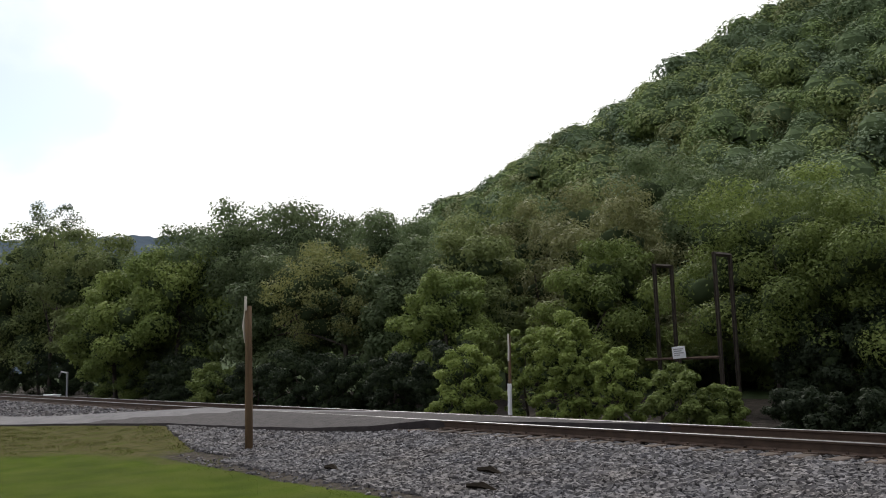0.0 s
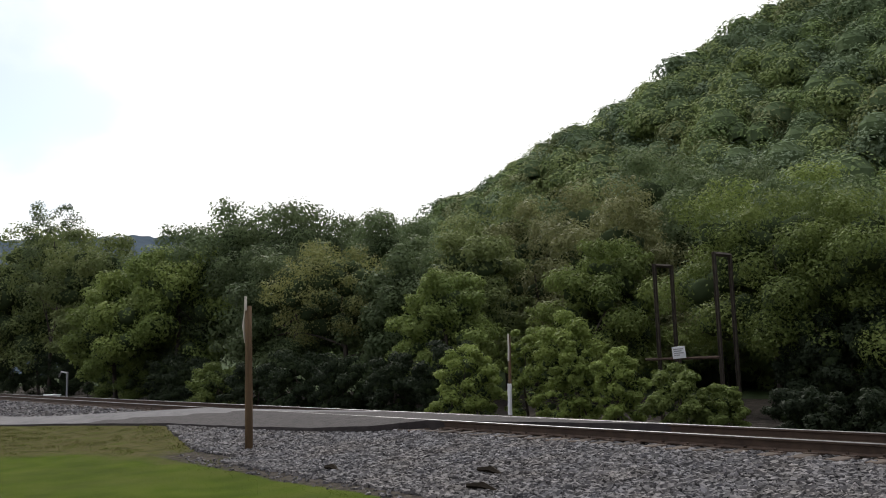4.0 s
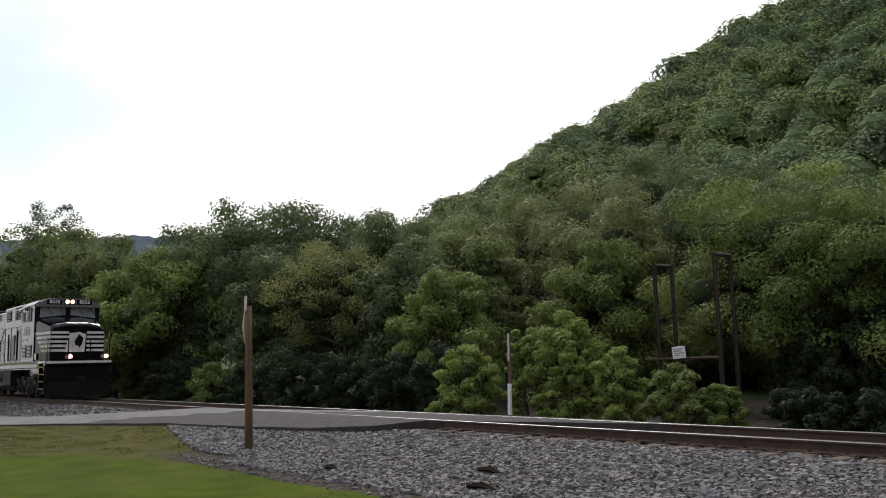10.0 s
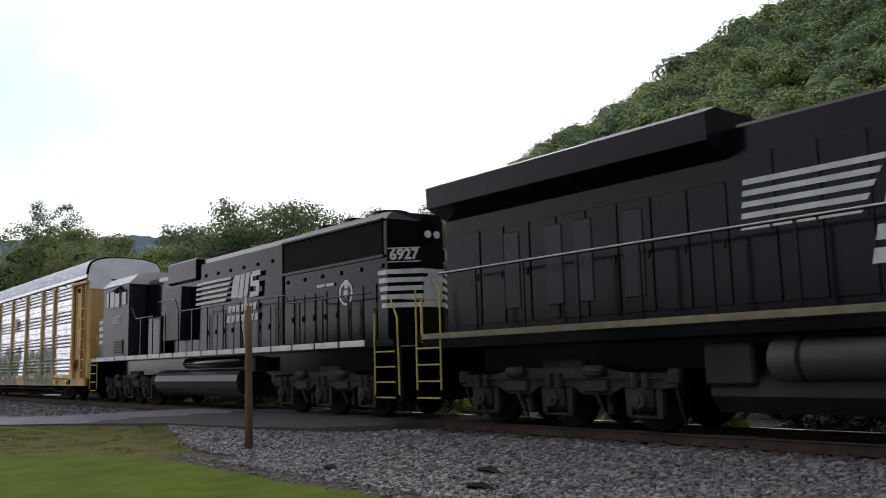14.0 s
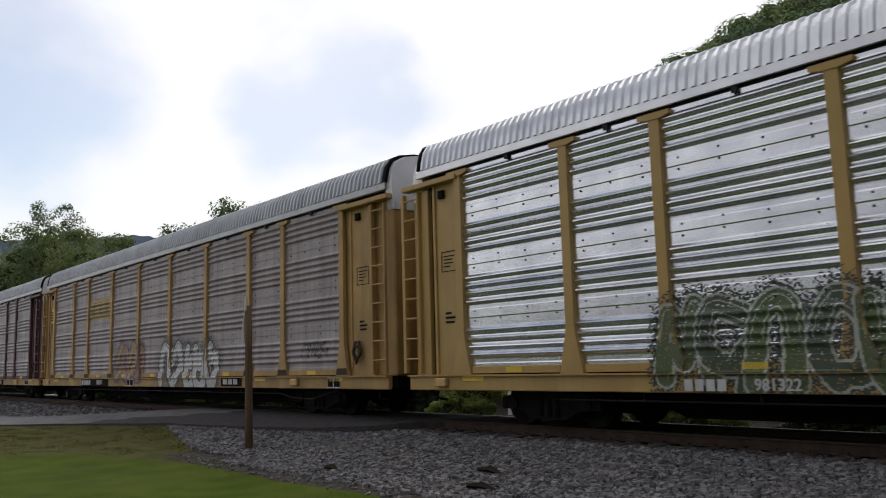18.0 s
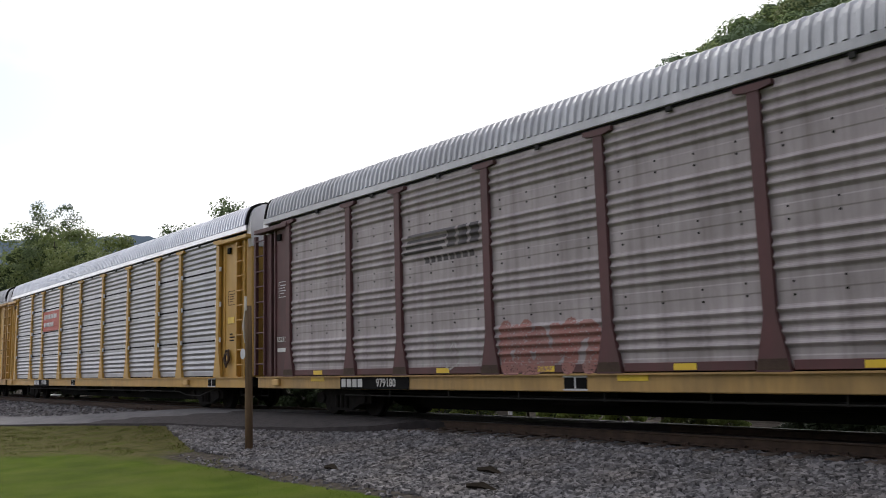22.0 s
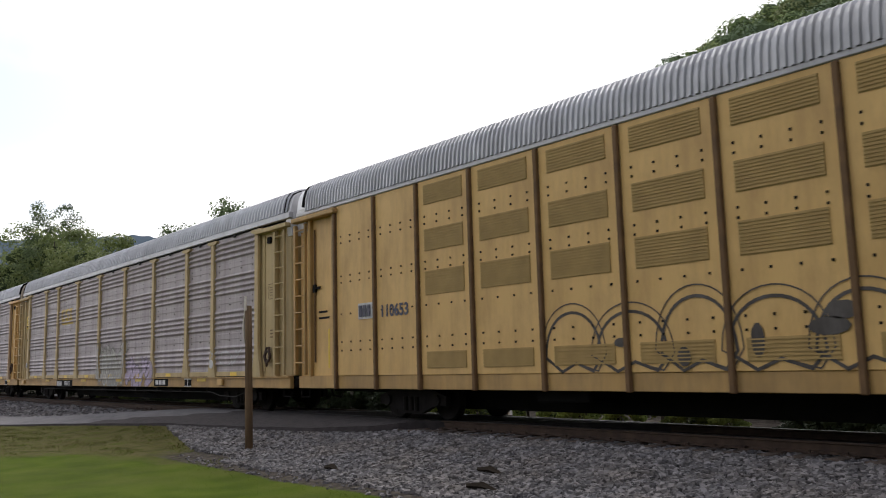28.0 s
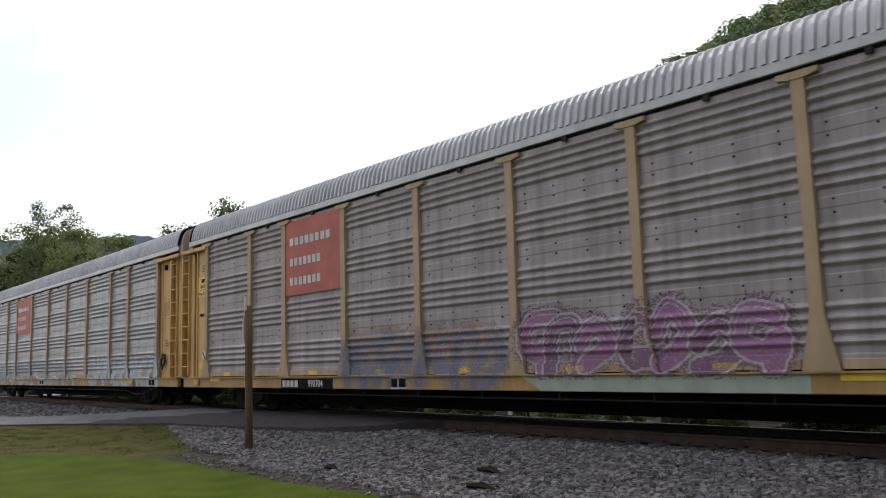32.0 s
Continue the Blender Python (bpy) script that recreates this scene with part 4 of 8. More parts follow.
            if front:
                boxes = (("door_bay", DOOR_POST, nose - 0.78, -1.44, -1.3, 0.96, 4.86), ("door_ridge", 12.1, 12.17, -1.47, -1.4, 1.1, 4.8), ("corner_post", nose - 0.82, nose - 0.74, -1.5, -1.38, 0.96, 4.86),
                         ("end_plate", nose - 0.78, nose - 0.08, -1.41, -1.33, 0.96, 4.86), ("head_beam", DOOR_POST, nose - 0.04, -1.62, -1.4, 4.85, 4.96))
            else:
                boxes = (("door_bay", DOOR_POST, 12.74, -1.44, -1.3, 0.96, 4.86), ("door_ridge", 12.66, 12.74, -1.48, -1.4, 0.96, 4.86), ("corner_post", 12.87, 13.2, -1.49, -1.38, 0.96, 4.8),
                         ("end_plate", 13.2, 13.44, -1.41, -1.33, 0.96, 4.86), ("head_beam", DOOR_POST, 13.62, -1.62, -1.4, 4.85, 4.96))
            bay = None
            for name, x0, x1, *rest in boxes:
                piece = part(name, shared("%s%d%d%.2f" % (name, sg, front, nose), lambda: Shape().box(*sorted((x0 * sg, x1 * sg)), *rest, 0.01), door_mat), None, bay or car, at=side if bay is None else None)
                bay = bay or piece
            part("ladder", shared("ladder", ladder_shape, door_mat), None, bay, at=pose(rung_x * sg, -1.52, 0))
    # solid near-black block that puts the dark of the inside into colour
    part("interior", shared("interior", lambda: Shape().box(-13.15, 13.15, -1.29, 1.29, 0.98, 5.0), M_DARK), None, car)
    for side, turn in ((0, Matrix()), (1, TURN)):
        for a, b in zip(EDGES, EDGES[1:]):
            w = b - a - 0.04
            part("side_panel", panel_mesh(w, style, panel), None, car, at=turn @ pose((a + b) / 2, -Y_SIDE + 0.02, 0))
        for x in EDGES:
            post = part("side_post", post_mesh(frame_mat.name, frame_mat), None, car, at=turn @ pose(x, -Y_SIDE - 0.005, 0))
            # dark brown facing on each foot, painted for the shadow there
            if side == 0 and frame_mat in (M_MAROON, M_YELLOW):
                part("post_foot", shared("post_foot", lambda: Shape().prism([(-0.242, 0.99), (0.242, 0.99), (0.205, 1.14), (-0.205, 1.14)], -0.066, -0.05), M_RUST), None, post)
        part("eave_rail", shared("eave", lambda: Shape().box(-13.2, 13.66, -1.545, -1.42, 5.075, 5.235, 0.012), roof_mat), None, car, at=turn @ (Matrix() if side == 0 else pose(-0.46, 0, 0)))
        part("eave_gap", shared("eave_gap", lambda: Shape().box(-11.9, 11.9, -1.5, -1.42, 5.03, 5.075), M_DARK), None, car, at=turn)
    if style == "banded":
        tagged(part("bolt_pattern", shared("bolts", bolts_shape, M_DARK), None, car, at=pose(0, -Y_SIDE + 0.02, 0)), kind="stuff")
    if style == "banded":
        # hinged flaps along the foot of the side, each with a reflector
        for a, b in zip(EDGES, EDGES[1:]):
            w = b - a - 0.56
            flap = part("bottom_flap", shared("flap%.2f" % w, lambda: Shape().box(-w / 2, w / 2, -0.03, 0.02, 0.985, 1.12, 0.006), frame_mat), None, car, at=pose((a + b) / 2, -Y_SIDE - 0.005, 0))
            if w > 1.6:
                part("reflector", shared("reflector", lambda: Shape().box(-0.2, 0.2, -0.036, -0.03, 1.0, 1.1), M_REFLECT), None, flap, "bright yellow reflector strip")
    if tabs:
        for a, b in zip(EDGES, EDGES[1:]):
            for z in (2.04, 3.085, 4.13):
                part("panel_seam", shared("seam%.2f" % (b - a), lambda: Shape().box(-(b - a) / 2 + 0.1, (b - a) / 2 - 0.1, -0.012, 0.03, -0.022, 0.022), M_DARK), None, car, at=pose((a + b) / 2, -Y_SIDE + 0.005, z))
        for x in (*POSTS, -DOOR_POST, DOOR_POST):
            for z in (2.05, 3.095, 4.14):
                for dx in (-0.13, 0.13):
                    part("hinge_tab", shared("tab", lambda: Shape().box(-0.035, 0.035, -0.04, 0.0, -0.07, 0.07, 0.006), M_FLATWHITE), None, car, at=pose(x + dx, -Y_SIDE - 0.01, z))
    for a, b in zip(EDGES, EDGES[1:]):
        part("eave_bracket", shared("eave_bracket", lambda: Shape().box(-0.06, 0.04, -0.04, 0.0, 4.97, 5.06, 0.008), M_TANK), None, car, at=pose((a + b) / 2, -1.5, 0))
    part("roof", shared("roof", lambda: roof_shape(26.6), roof_mat), None, car, at=pose(0.2, 0, 0))
    return car


# loops, humps, hooks and waves that the sprayed tags are made of
STROKES = (((0.0, 0.0), (0.08, 0.85), (0.5, 1.05), (0.88, 0.85), (0.82, 0.0)), ((0.5, 0.05), (0.05, 0.4), (0.3, 1.0), (0.9, 0.8), (0.85, 0.2), (0.42, 0.12)),
           ((0.9, 0.95), (0.2, 0.95), (0.05, 0.5), (0.55, 0.32), (0.95, 0.5), (0.75, 0.0)), ((0.0, 0.15), (0.25, 0.95), (0.5, 0.3), (0.75, 1.0), (1.0, 0.1)), ((0.15, 1.0), (0.18, 0.2), (0.55, -0.05), (0.92, 0.3), (0.7, 0.8), (0.45, 0.6)),
           ((0.05, 0.55), (0.5, 1.0), (0.95, 0.6), (0.55, 0.25), (0.1, 0.05)), ((0.1, 0.05), (0.5, 0.5), (0.95, 1.05), (0.6, 0.75), (0.3, 1.0)))
SIDE_STYLE = {}


def skin(car, x, z):
    """How far out the near side of a car lies at a place: sill, flap, post or pressed panel. With the piece's number."""
    style = SIDE_STYLE.get(car.name)
    if style is None:
        return -1.492, 0
    if z < 0.935:
        return -1.502, 0
    if z < 0.985:
        return -1.562, 1
    half = lerp(0.26, 0.1, smooth((z - 0.98) / 0.7))
    for i, p in enumerate(EDGES):
        if abs(x - p) < half:
            return -1.568, 2 + i
    if z < 1.12 and style == "banded":
        return -1.537, 20
    return -1.482 - corrugation(z, style), 30


def graffiti(car, x0, x1, z0, z1, fill, line, seed, letters=5, fill2=None, y=None, label="spray-painted tag in overlapping strokes", cloud=None):
    """Sprayed strokes that lie on the side and follow its ridges: strips of paint, worn through here and there."""
    g = random.Random(seed)
    gen = np.random.default_rng(seed)
    w, h = (x1 - x0) / letters, z1 - z0
    lines = []
    for i in range(letters):
        ox, oz = x0 + w * i, z0 + g.uniform(0.02, 0.12) * h
        ww, hh = w * g.uniform(0.85, 1.12), h * g.uniform(0.66, 0.86)
        lean = g.uniform(-0.1, 0.25)
        pts = [(ox + ww * (u + lean * v + g.uniform(-0.07, 0.07)), oz + hh * (v + g.uniform(-0.06, 0.06))) for u, v in STROKES[g.randrange(len(STROKES))]]
        ends = [pts[0]] + pts + [pts[-1]]
        soft = []
        for p, q, r, e in zip(ends, ends[1:], ends[2:], ends[3:]):
            for t in (0.0, 0.25, 0.5, 0.75):
                soft.append(tuple(0.5 * (2 * q[k] + (r[k] - p[k]) * t + (2 * p[k] - 5 * q[k] + 4 * r[k] - e[k]) * t * t + (3 * q[k] - p[k] - 3 * r[k] + e[k]) * t ** 3) for k in (0, 1)))
        lines.append(soft + [pts[-1]])
    dx, dz = 0.016, (Z_EAVE - Z_DECK - 0.02) / 190
    pad = 0.3
    xs = np.arange(x0 - pad, x1 + pad, dx)
    zs = np.arange(max(0.67, z0 - 0.1), z1 + 0.3, dz)
    gx2, gz2 = np.meshgrid(xs + dx / 2, zs + dz / 2)
    kind = np.zeros(gx2.shape, int)
    nearest = np.full(gx2.shape, 9.0)
    fat = min(0.17, w * 0.2)
    for i, soft in enumerate(lines):
        d = np.full(gx2.shape, 9.0)
        for (ax, az), (bx, bz) in zip(soft, soft[1:]):
            ex, ez = bx - ax, bz - az
            t = np.clip(((gx2 - ax) * ex + (gz2 - az) * ez) / (ex * ex + ez * ez + 1e-9), 0, 1)
            d = np.minimum(d, np.hypot(gx2 - ax - ex * t, gz2 - az - ez * t))
        nearest = np.minimum(nearest, d)
        if fill:
            kind[d < fat + 0.04] = 2
            kind[d < fat] = 1 if i % 2 == 0 or not fill2 else 3
            # a lighter streak along the stroke's upper edge
            kind[(d < fat * 0.62) & (d > fat * 0.5) & (gz2 > z0 + 0.5 * h)] = 2
        else:
            kind[d < 0.022] = 2
    grain = np.kron(gen.random((len(zs), len(xs) // 2 + 1)), np.ones((1, 2)))[:len(zs), :len(xs)]
    if cloud:
        kind[(kind == 0) & (grain > (nearest - fat) / (0.2 * h) + 0.1) & (nearest < fat + 0.18 * h)] = 4
    kind[(kind > 0) & (gen.random(kind.shape) < 0.05)] = 0
    kind[(kind > 0) & (grain < 0.04)] = 0
    sheets = {k: Shape() for k in (1, 2, 3, 4)}
    for r in range(len(zs)):
        row = kind[r]
        if not row.any():
            continue
        za, zb = zs[r], zs[r] + dz
        pieces = [skin(car, x, za)[1] for x in xs[::4]]
        start = 0
        for c in range(1, len(xs) + 1):
            if c < len(xs) and row[c] == row[start] and pieces[c // 4] == pieces[start // 4]:
                continue
            if row[start]:
                m = (xs[start] + xs[min(c, len(xs) - 1)]) / 2
                ya, yb = (skin(car, m, za)[0], skin(car, m, zb)[0]) if y is None else (y, y)
                if abs(yb - ya) > 0.03:
                    yb = ya
                a, b = xs[start], xs[start] + (c - start) * dx
                sheets[row[start]].add([(a, ya - 0.004, za), (b, ya - 0.004, za), (b, yb - 0.004, zb), (a, yb - 0.004, zb)], [(0, 1, 2, 3)])
            start = c
    for k, name, colour in ((4, "graffiti_mist", cloud), (1, "graffiti_fill", fill), (3, "graffiti_fill", fill2), (2, "graffiti_outline", line)):
        if colour and sheets[k].f:
            me = bpy.data.meshes.new(name)
            me.from_pydata(sheets[k].v, [], sheets[k].f)
            me.materials.append(flat_paint(*colour))
            tagged(part(name, me, None, car, label), kind="stuff")


def bubbles(car, x0, x1, z0, z1, line, seed, count, y=-1.494):
    """Round outlines in a row, drawn twice with a thin spray can."""
    g = random.Random(seed)
    b = Shape()
    w = (x1 - x0) / count
    for i in range(count):
        cx, r = x0 + w * (i + 0.5), w * g.uniform(0.5, 0.62)
        top = z1 - g.uniform(0.0, 0.2) * (z1 - z0)
        for grow, thick in ((1.0, 0.05), (1.16, 0.022)):
            arc = [(cx - r * grow * math.cos(t), z0 + (top - z0) * grow * max(0.0, math.sin(t)) ** 0.7) for t in [0.12 + k * 2.9 / 16 for k in range(17)]]
            arc += [(arc[-1][0] - r * 0.3, z0 - 0.02), (cx + r * 0.1, z0 + 0.12), (cx - r * 0.4, z0 - 0.03), arc[0]]
            for k, (p, q) in enumerate(zip(arc, arc[1:])):
                d = -0.002 - 0.0012 * i - 0.0001 * k - (0.0025 if thick < 0.03 else 0.0)
                ribbon(b, (p[0], d, p[1]), (q[0], d, q[1]), thick)
    tagged(part("graffiti_outline", b, flat_paint(*line), car, "thin dark outlines of round graffiti forms", at=pose(0, y, 0)), kind="stuff")


def ribbon(s, p, q, w):
    """A flat painted stroke in the x-z plane."""
    dx, dz = q[0] - p[0], q[2] - p[2]
    n = math.hypot(dx, dz) or 1.0
    ax, az = -dz / n * w / 2, dx / n * w / 2
    ex, ez = dx / n * w * 0.3, dz / n * w * 0.3
    s.add([(p[0] - ex + ax, p[1], p[2] - ez + az), (q[0] + ex + ax, q[1], q[2] + ez + az), (q[0] + ex - ax, q[1], q[2] + ez - az), (p[0] - ex - ax, p[1], p[2] - ez - az)], [(0, 1, 2, 3)])


def bars(rows, width, height, gap, cut=()):
    """Plain bars in place of words."""
    s = Shape()
    for i in range(rows):
        z = (rows - 1) * (height + gap) / 2 - i * (height + gap)
        k = cut[i] if i < len(cut) else 1.0
        s.box(-width / 2, -width / 2 + width * k, -0.006, 0.0, z - height / 2, z + height / 2)
    return s


car1 = autorack("car carrier with bright galvanised corrugated sides, yellow posts and green graffiti", -221.2, M_PANEL_NEW, M_YELLOW_NEW, M_YELLOW_NEW, M_YELLOW_NEW, M_ROOF_NEW, hood_mat=M_SILVER)
car2 = autorack("weathered grey car carrier with yellow posts and white graffiti", -249.17, M_PANEL_OLD, M_YELLOW, M_YELLOW, M_YELLOW, M_ROOF)
car3 = autorack("weathered grey car carrier with maroon posts and doors", -277.0, M_PANEL_OLD, M_MAROON, M_MAROON, M_YELLOW, M_ROOF, nose=13.74)
car4 = autorack("clean grey car carrier with fresh yellow posts and a red panel", -304.9, M_PANEL_BLUE, M_YELLOW_VIVID, M_YELLOW_VIVID, M_YELLOW_VIVID, M_ROOF_NEW, style="even", tabs=True)
car5 = autorack("weathered grey car carrier with pale yellow posts and graffiti", -375.28, M_PANEL_OLD, M_STRAW, M_STRAW, M_YELLOW, M_ROOF, nose=13.62)
car6 = autorack("weathered grey car carrier with a red panel and purple graffiti", -402.9, M_PANEL_OLD, M_CREAM, M_YELLOW_PALE, M_YELLOW, M_ROOF, hood_mat=M_HOOD_BUFF)
car7 = autorack("grey car carrier with a red panel and white graffiti", -430.6, M_PANEL_MID, M_CREAM, M_YELLOW_PALE, M_YELLOW, M_ROOF, hood_mat=M_HOOD_BUFF)


def painted(car, name, rects, colour, label=""):
    """Flat painted blocks (x0, x1, z0, z1) on the near side, pressed into its ridges."""
    sheet = Shape()
    for x0, x1, z0, z1 in rects:
        n = max(1, round((z1 - z0) / 0.0215))
        for i in range(n):
            za, zb = lerp(z0, z1, i / n), lerp(z0, z1, (i + 1) / n)
            m = (x0 + x1) / 2
            ya, yb = skin(car, m, za)[0] - 0.005, skin(car, m, zb)[0] - 0.005
            sheet.add([(x0, ya, za), (x1, ya, za), (x1, yb, zb), (x0, yb, zb)], [(0, 1, 2, 3)])
    me = bpy.data.meshes.new(name)
    me.from_pydata(sheet.v, [], sheet.f)
    me.materials.append(flat_paint(*colour))
    return tagged(part(name, me, None, car, label), kind="stuff")


# ---- articulated pair with flat perforated sides ----
def articulated_unit(label, start, front_joint):
    """One half of an articulated car carrier; front_joint: the bellows are at its leading end."""
    car = thing("articulated_car_carrier", label, "freight car", pose(start, 0, 0), group="car carriers of the train")
    car.scale = (0.972, 1, 1)
    MOVERS.append((car, start))
    half = 11.0
    outer, inner = (-1, 1) if front_joint else (1, -1)
    edges = [-8.9, -7.22, -5.6] + [-3.845 + 1.885 * k for k in range(8)] + [10.42]
    if outer > 0:
        edges = [-e - 0.28 for e in reversed(edges)]
    lo, hi = edges[0], edges[-1]
    part("floor_pan", shared("artic_pan", lambda: Shape().box(-10.9, 10.9, -1.36, 1.36, 0.84, 0.97), M_DARK), None, car)
    part("centre_sill", shared("artic_centre", lambda: Shape().prism([(-10.8, 0.84), (-10.8, 0.55), (-8.5, 0.55), (-7.6, 0.22), (4.5, 0.22), (5.2, 0.55), (10.8, 0.55), (10.8, 0.84)], -0.38, 0.38), M_DARK), None, car)
    part("equipment_box", shared("artic_box", lambda: Shape().box(-2.5, -1.2, -1.2, -0.4, 0.45, 0.84, 0.03), M_DARK), None, car)
    part("interior", shared("artic_inside", lambda: Shape().box(-10.6, 10.6, -1.3, 1.3, 0.98, 5.0), M_DARK), None, car)
    for turn in (Matrix(), TURN):
        es = edges if turn == Matrix() else [-e for e in edges][::-1]
        for a, b in zip(es, es[1:]):
            w = b - a - 0.09
            p = part("side_panel", shared("flat_panel%.2f" % w, lambda: Shape().box(-w / 2, w / 2, 0.0, 0.05, 0.97, 5.02, 0.008), M_YELLOW_PALE), None, car, at=turn @ pose((a + b) / 2, -1.49, 0))
            if w > 1.2 and turn == Matrix():
                if w > 1.65:
                    vents = ((4.5, 4.92), (3.52, 3.98), (2.6, 3.1), (1.1, 1.44))
                else:
                    vents = ()
                for z0, z1 in vents:
                    part("vent_screen", shared("vent%.2f%.2f" % (w, z0), lambda: vent_shape(w * 0.76, z0, z1), M_VENT), None, p, at=pose(0, -0.006, 0))
                tagged(part("bolt_pattern", shared("pbolts%.2f" % w, lambda: panel_bolts(w), M_UNDER), None, p), kind="stuff")
        for e in es:
            part("side_post", shared("artic_post", lambda: Shape().box(-0.045, 0.045, -0.07, 0.03, 0.66, 5.0, 0.012), M_POSTBROWN), None, car, at=turn @ pose(e, -1.49, 0))
        part("side_sill", shared("artic_sill", lambda: Shape().box(-10.75, 10.75, -1.47, -1.36, 0.67, 0.972, 0.01), M_YELLOW), None, car, at=turn)
        part("eave_rail", shared("artic_eave", lambda: Shape().box(-10.8, 10.8, -1.52, -1.42, 5.02, 5.12, 0.015), M_ROOF), None, car, at=turn)
        e0 = lo if outer < 0 else hi
        x0, x1 = sorted((e0, outer * 10.75))
        if turn == TURN:
            x0, x1 = -x1, -x0
        sg = outer if turn == Matrix() else -outer
        inside = x1 if sg < 0 else x0
        door = part("door_bay", Shape().box(x0, x1, -1.4, -1.33, 0.95, 5.0, 0.01), M_YELLOW_PALE, car, at=turn)
        part("door_post", Shape().box(*sorted((inside + sg * 0.02, inside + sg * 0.2)), -1.5, -1.38, 0.95, 4.92, 0.012), M_YELLOW, door)
        part("door_edge", Shape().box(*sorted((inside + sg * 1.22, inside + sg * 1.32)), -1.5, -1.38, 0.95, 4.86, 0.012), M_YELLOW, door)
        part("latch_bar", Shape().rod([(inside + sg * 1.1, -1.43, 1.3), (inside + sg * 1.1, -1.43, 4.6)], 0.022, 6), M_POSTBROWN, door)
        part("lock_lever", Shape().box(*sorted((inside + sg * 0.85, inside + sg * 1.12)), -1.45, -1.4, 3.1, 3.16).box(*sorted((inside + sg * 1.04, inside + sg * 1.16)), -1.46, -1.4, 3.02, 3.22), M_DARK, door)
        part("warning_strip", Shape().box(*sorted((inside + sg * 0.45, inside + sg * 0.52)), -1.408, -1.4, 1.15, 2.1), M_REFLECT, door, "bright yellow strip")
        part("data_stencil", bars(2, 0.5, 0.05, 0.1, (0.8, 1.0)), M_UNDER, door, at=pose(inside + sg * 0.7, -1.402, 2.45))
        part("head_beam", Shape().box(*sorted((inside - sg * 0.1, sg * 10.9)), -1.62, -1.4, 4.86, 4.98, 0.02), M_YELLOW, door)
        part("ladder", shared("ladder", ladder_shape, M_YELLOW), None, door, at=pose(sg * 10.55, -1.52, 0))
    part("roof", shared("artic_roof", lambda: roof_shape(20.9, 0.13, 5.11), M_ROOF), None, car, at=pose(0.1 * inner, 0, 0))
    part("end_door", Shape().box(*sorted((outer * 10.4, outer * 10.7)), -1.38, 1.38, 0.95, 4.85, 0.05), M_YELLOW, car)
    part("end_hood", end_hood_shape(outer * 10.4, outer * 10.78), M_SILVER, car)
    part("roof_rim", roof_rim_shape(outer * 10.37), M_DARK, car)
    gear = end_gear_shape(outer)
    gear.v = [(x - outer * 2.85, y, z) for x, y, z in gear.v]
    part("coupler_gear", gear, M_UNDER, car)
    freight_truck(car, 6.5 * outer, start)
    if not front_joint:
        freight_truck(car, -10.1, start)
        # folded bellows between the two bodies
        s = Shape()
        for i in range(8):
            x = -10.72 - i * 0.095
            k = 0.985 if i % 2 else 0.95
            prof = [(y * k, lerp(0.9, z, k)) for y, z in ROOF_PROFILE] + [(1.46 * k, 0.9), (-1.46 * k, 0.9)]
            s.v += [(x, y, z) for y, z in prof]
            m = len(prof)
            if i:
                s.f += [((i - 1) * m + j, (i - 1) * m + (j + 1) % m, i * m + (j + 1) % m, i * m + j) for j in range(m)]
        part("bellows", s, M_BELLOWS, car, "black folded rubber bellows")
    return car


def vent_shape(w, z0, z1):
    """A perforated screen: close rows of thin raised bars in a frame."""
    s = Shape().box(-w / 2, w / 2, -0.004, 0.004, z0, z1)
    k = int((z1 - z0) / 0.05)
    for i in range(k):
        z = z0 + (i + 0.5) * (z1 - z0) / k
        s.box(-w / 2, w / 2, -0.014, -0.004, z - 0.011, z + 0.011)
    return s


def panel_bolts(w):
    s = Shape()
    for z in (4.25, 4.1, 3.3, 3.15, 2.4, 1.75, 1.55):
        for k in range(4):
            x = lerp(-w / 2, w / 2, (k + 0.5) / 4)
            s.box(x - 0.018, x + 0.018, -0.015, 0.0, z - 0.018, z + 0.018)
    return s


artic1 = articulated_unit("yellow flat-sided car carrier with perforated screens and overpainted maroon band", -329.45, False)
artic2 = articulated_unit("yellow flat-sided car carrier with perforated screens and outline graffiti", -350.83, True)


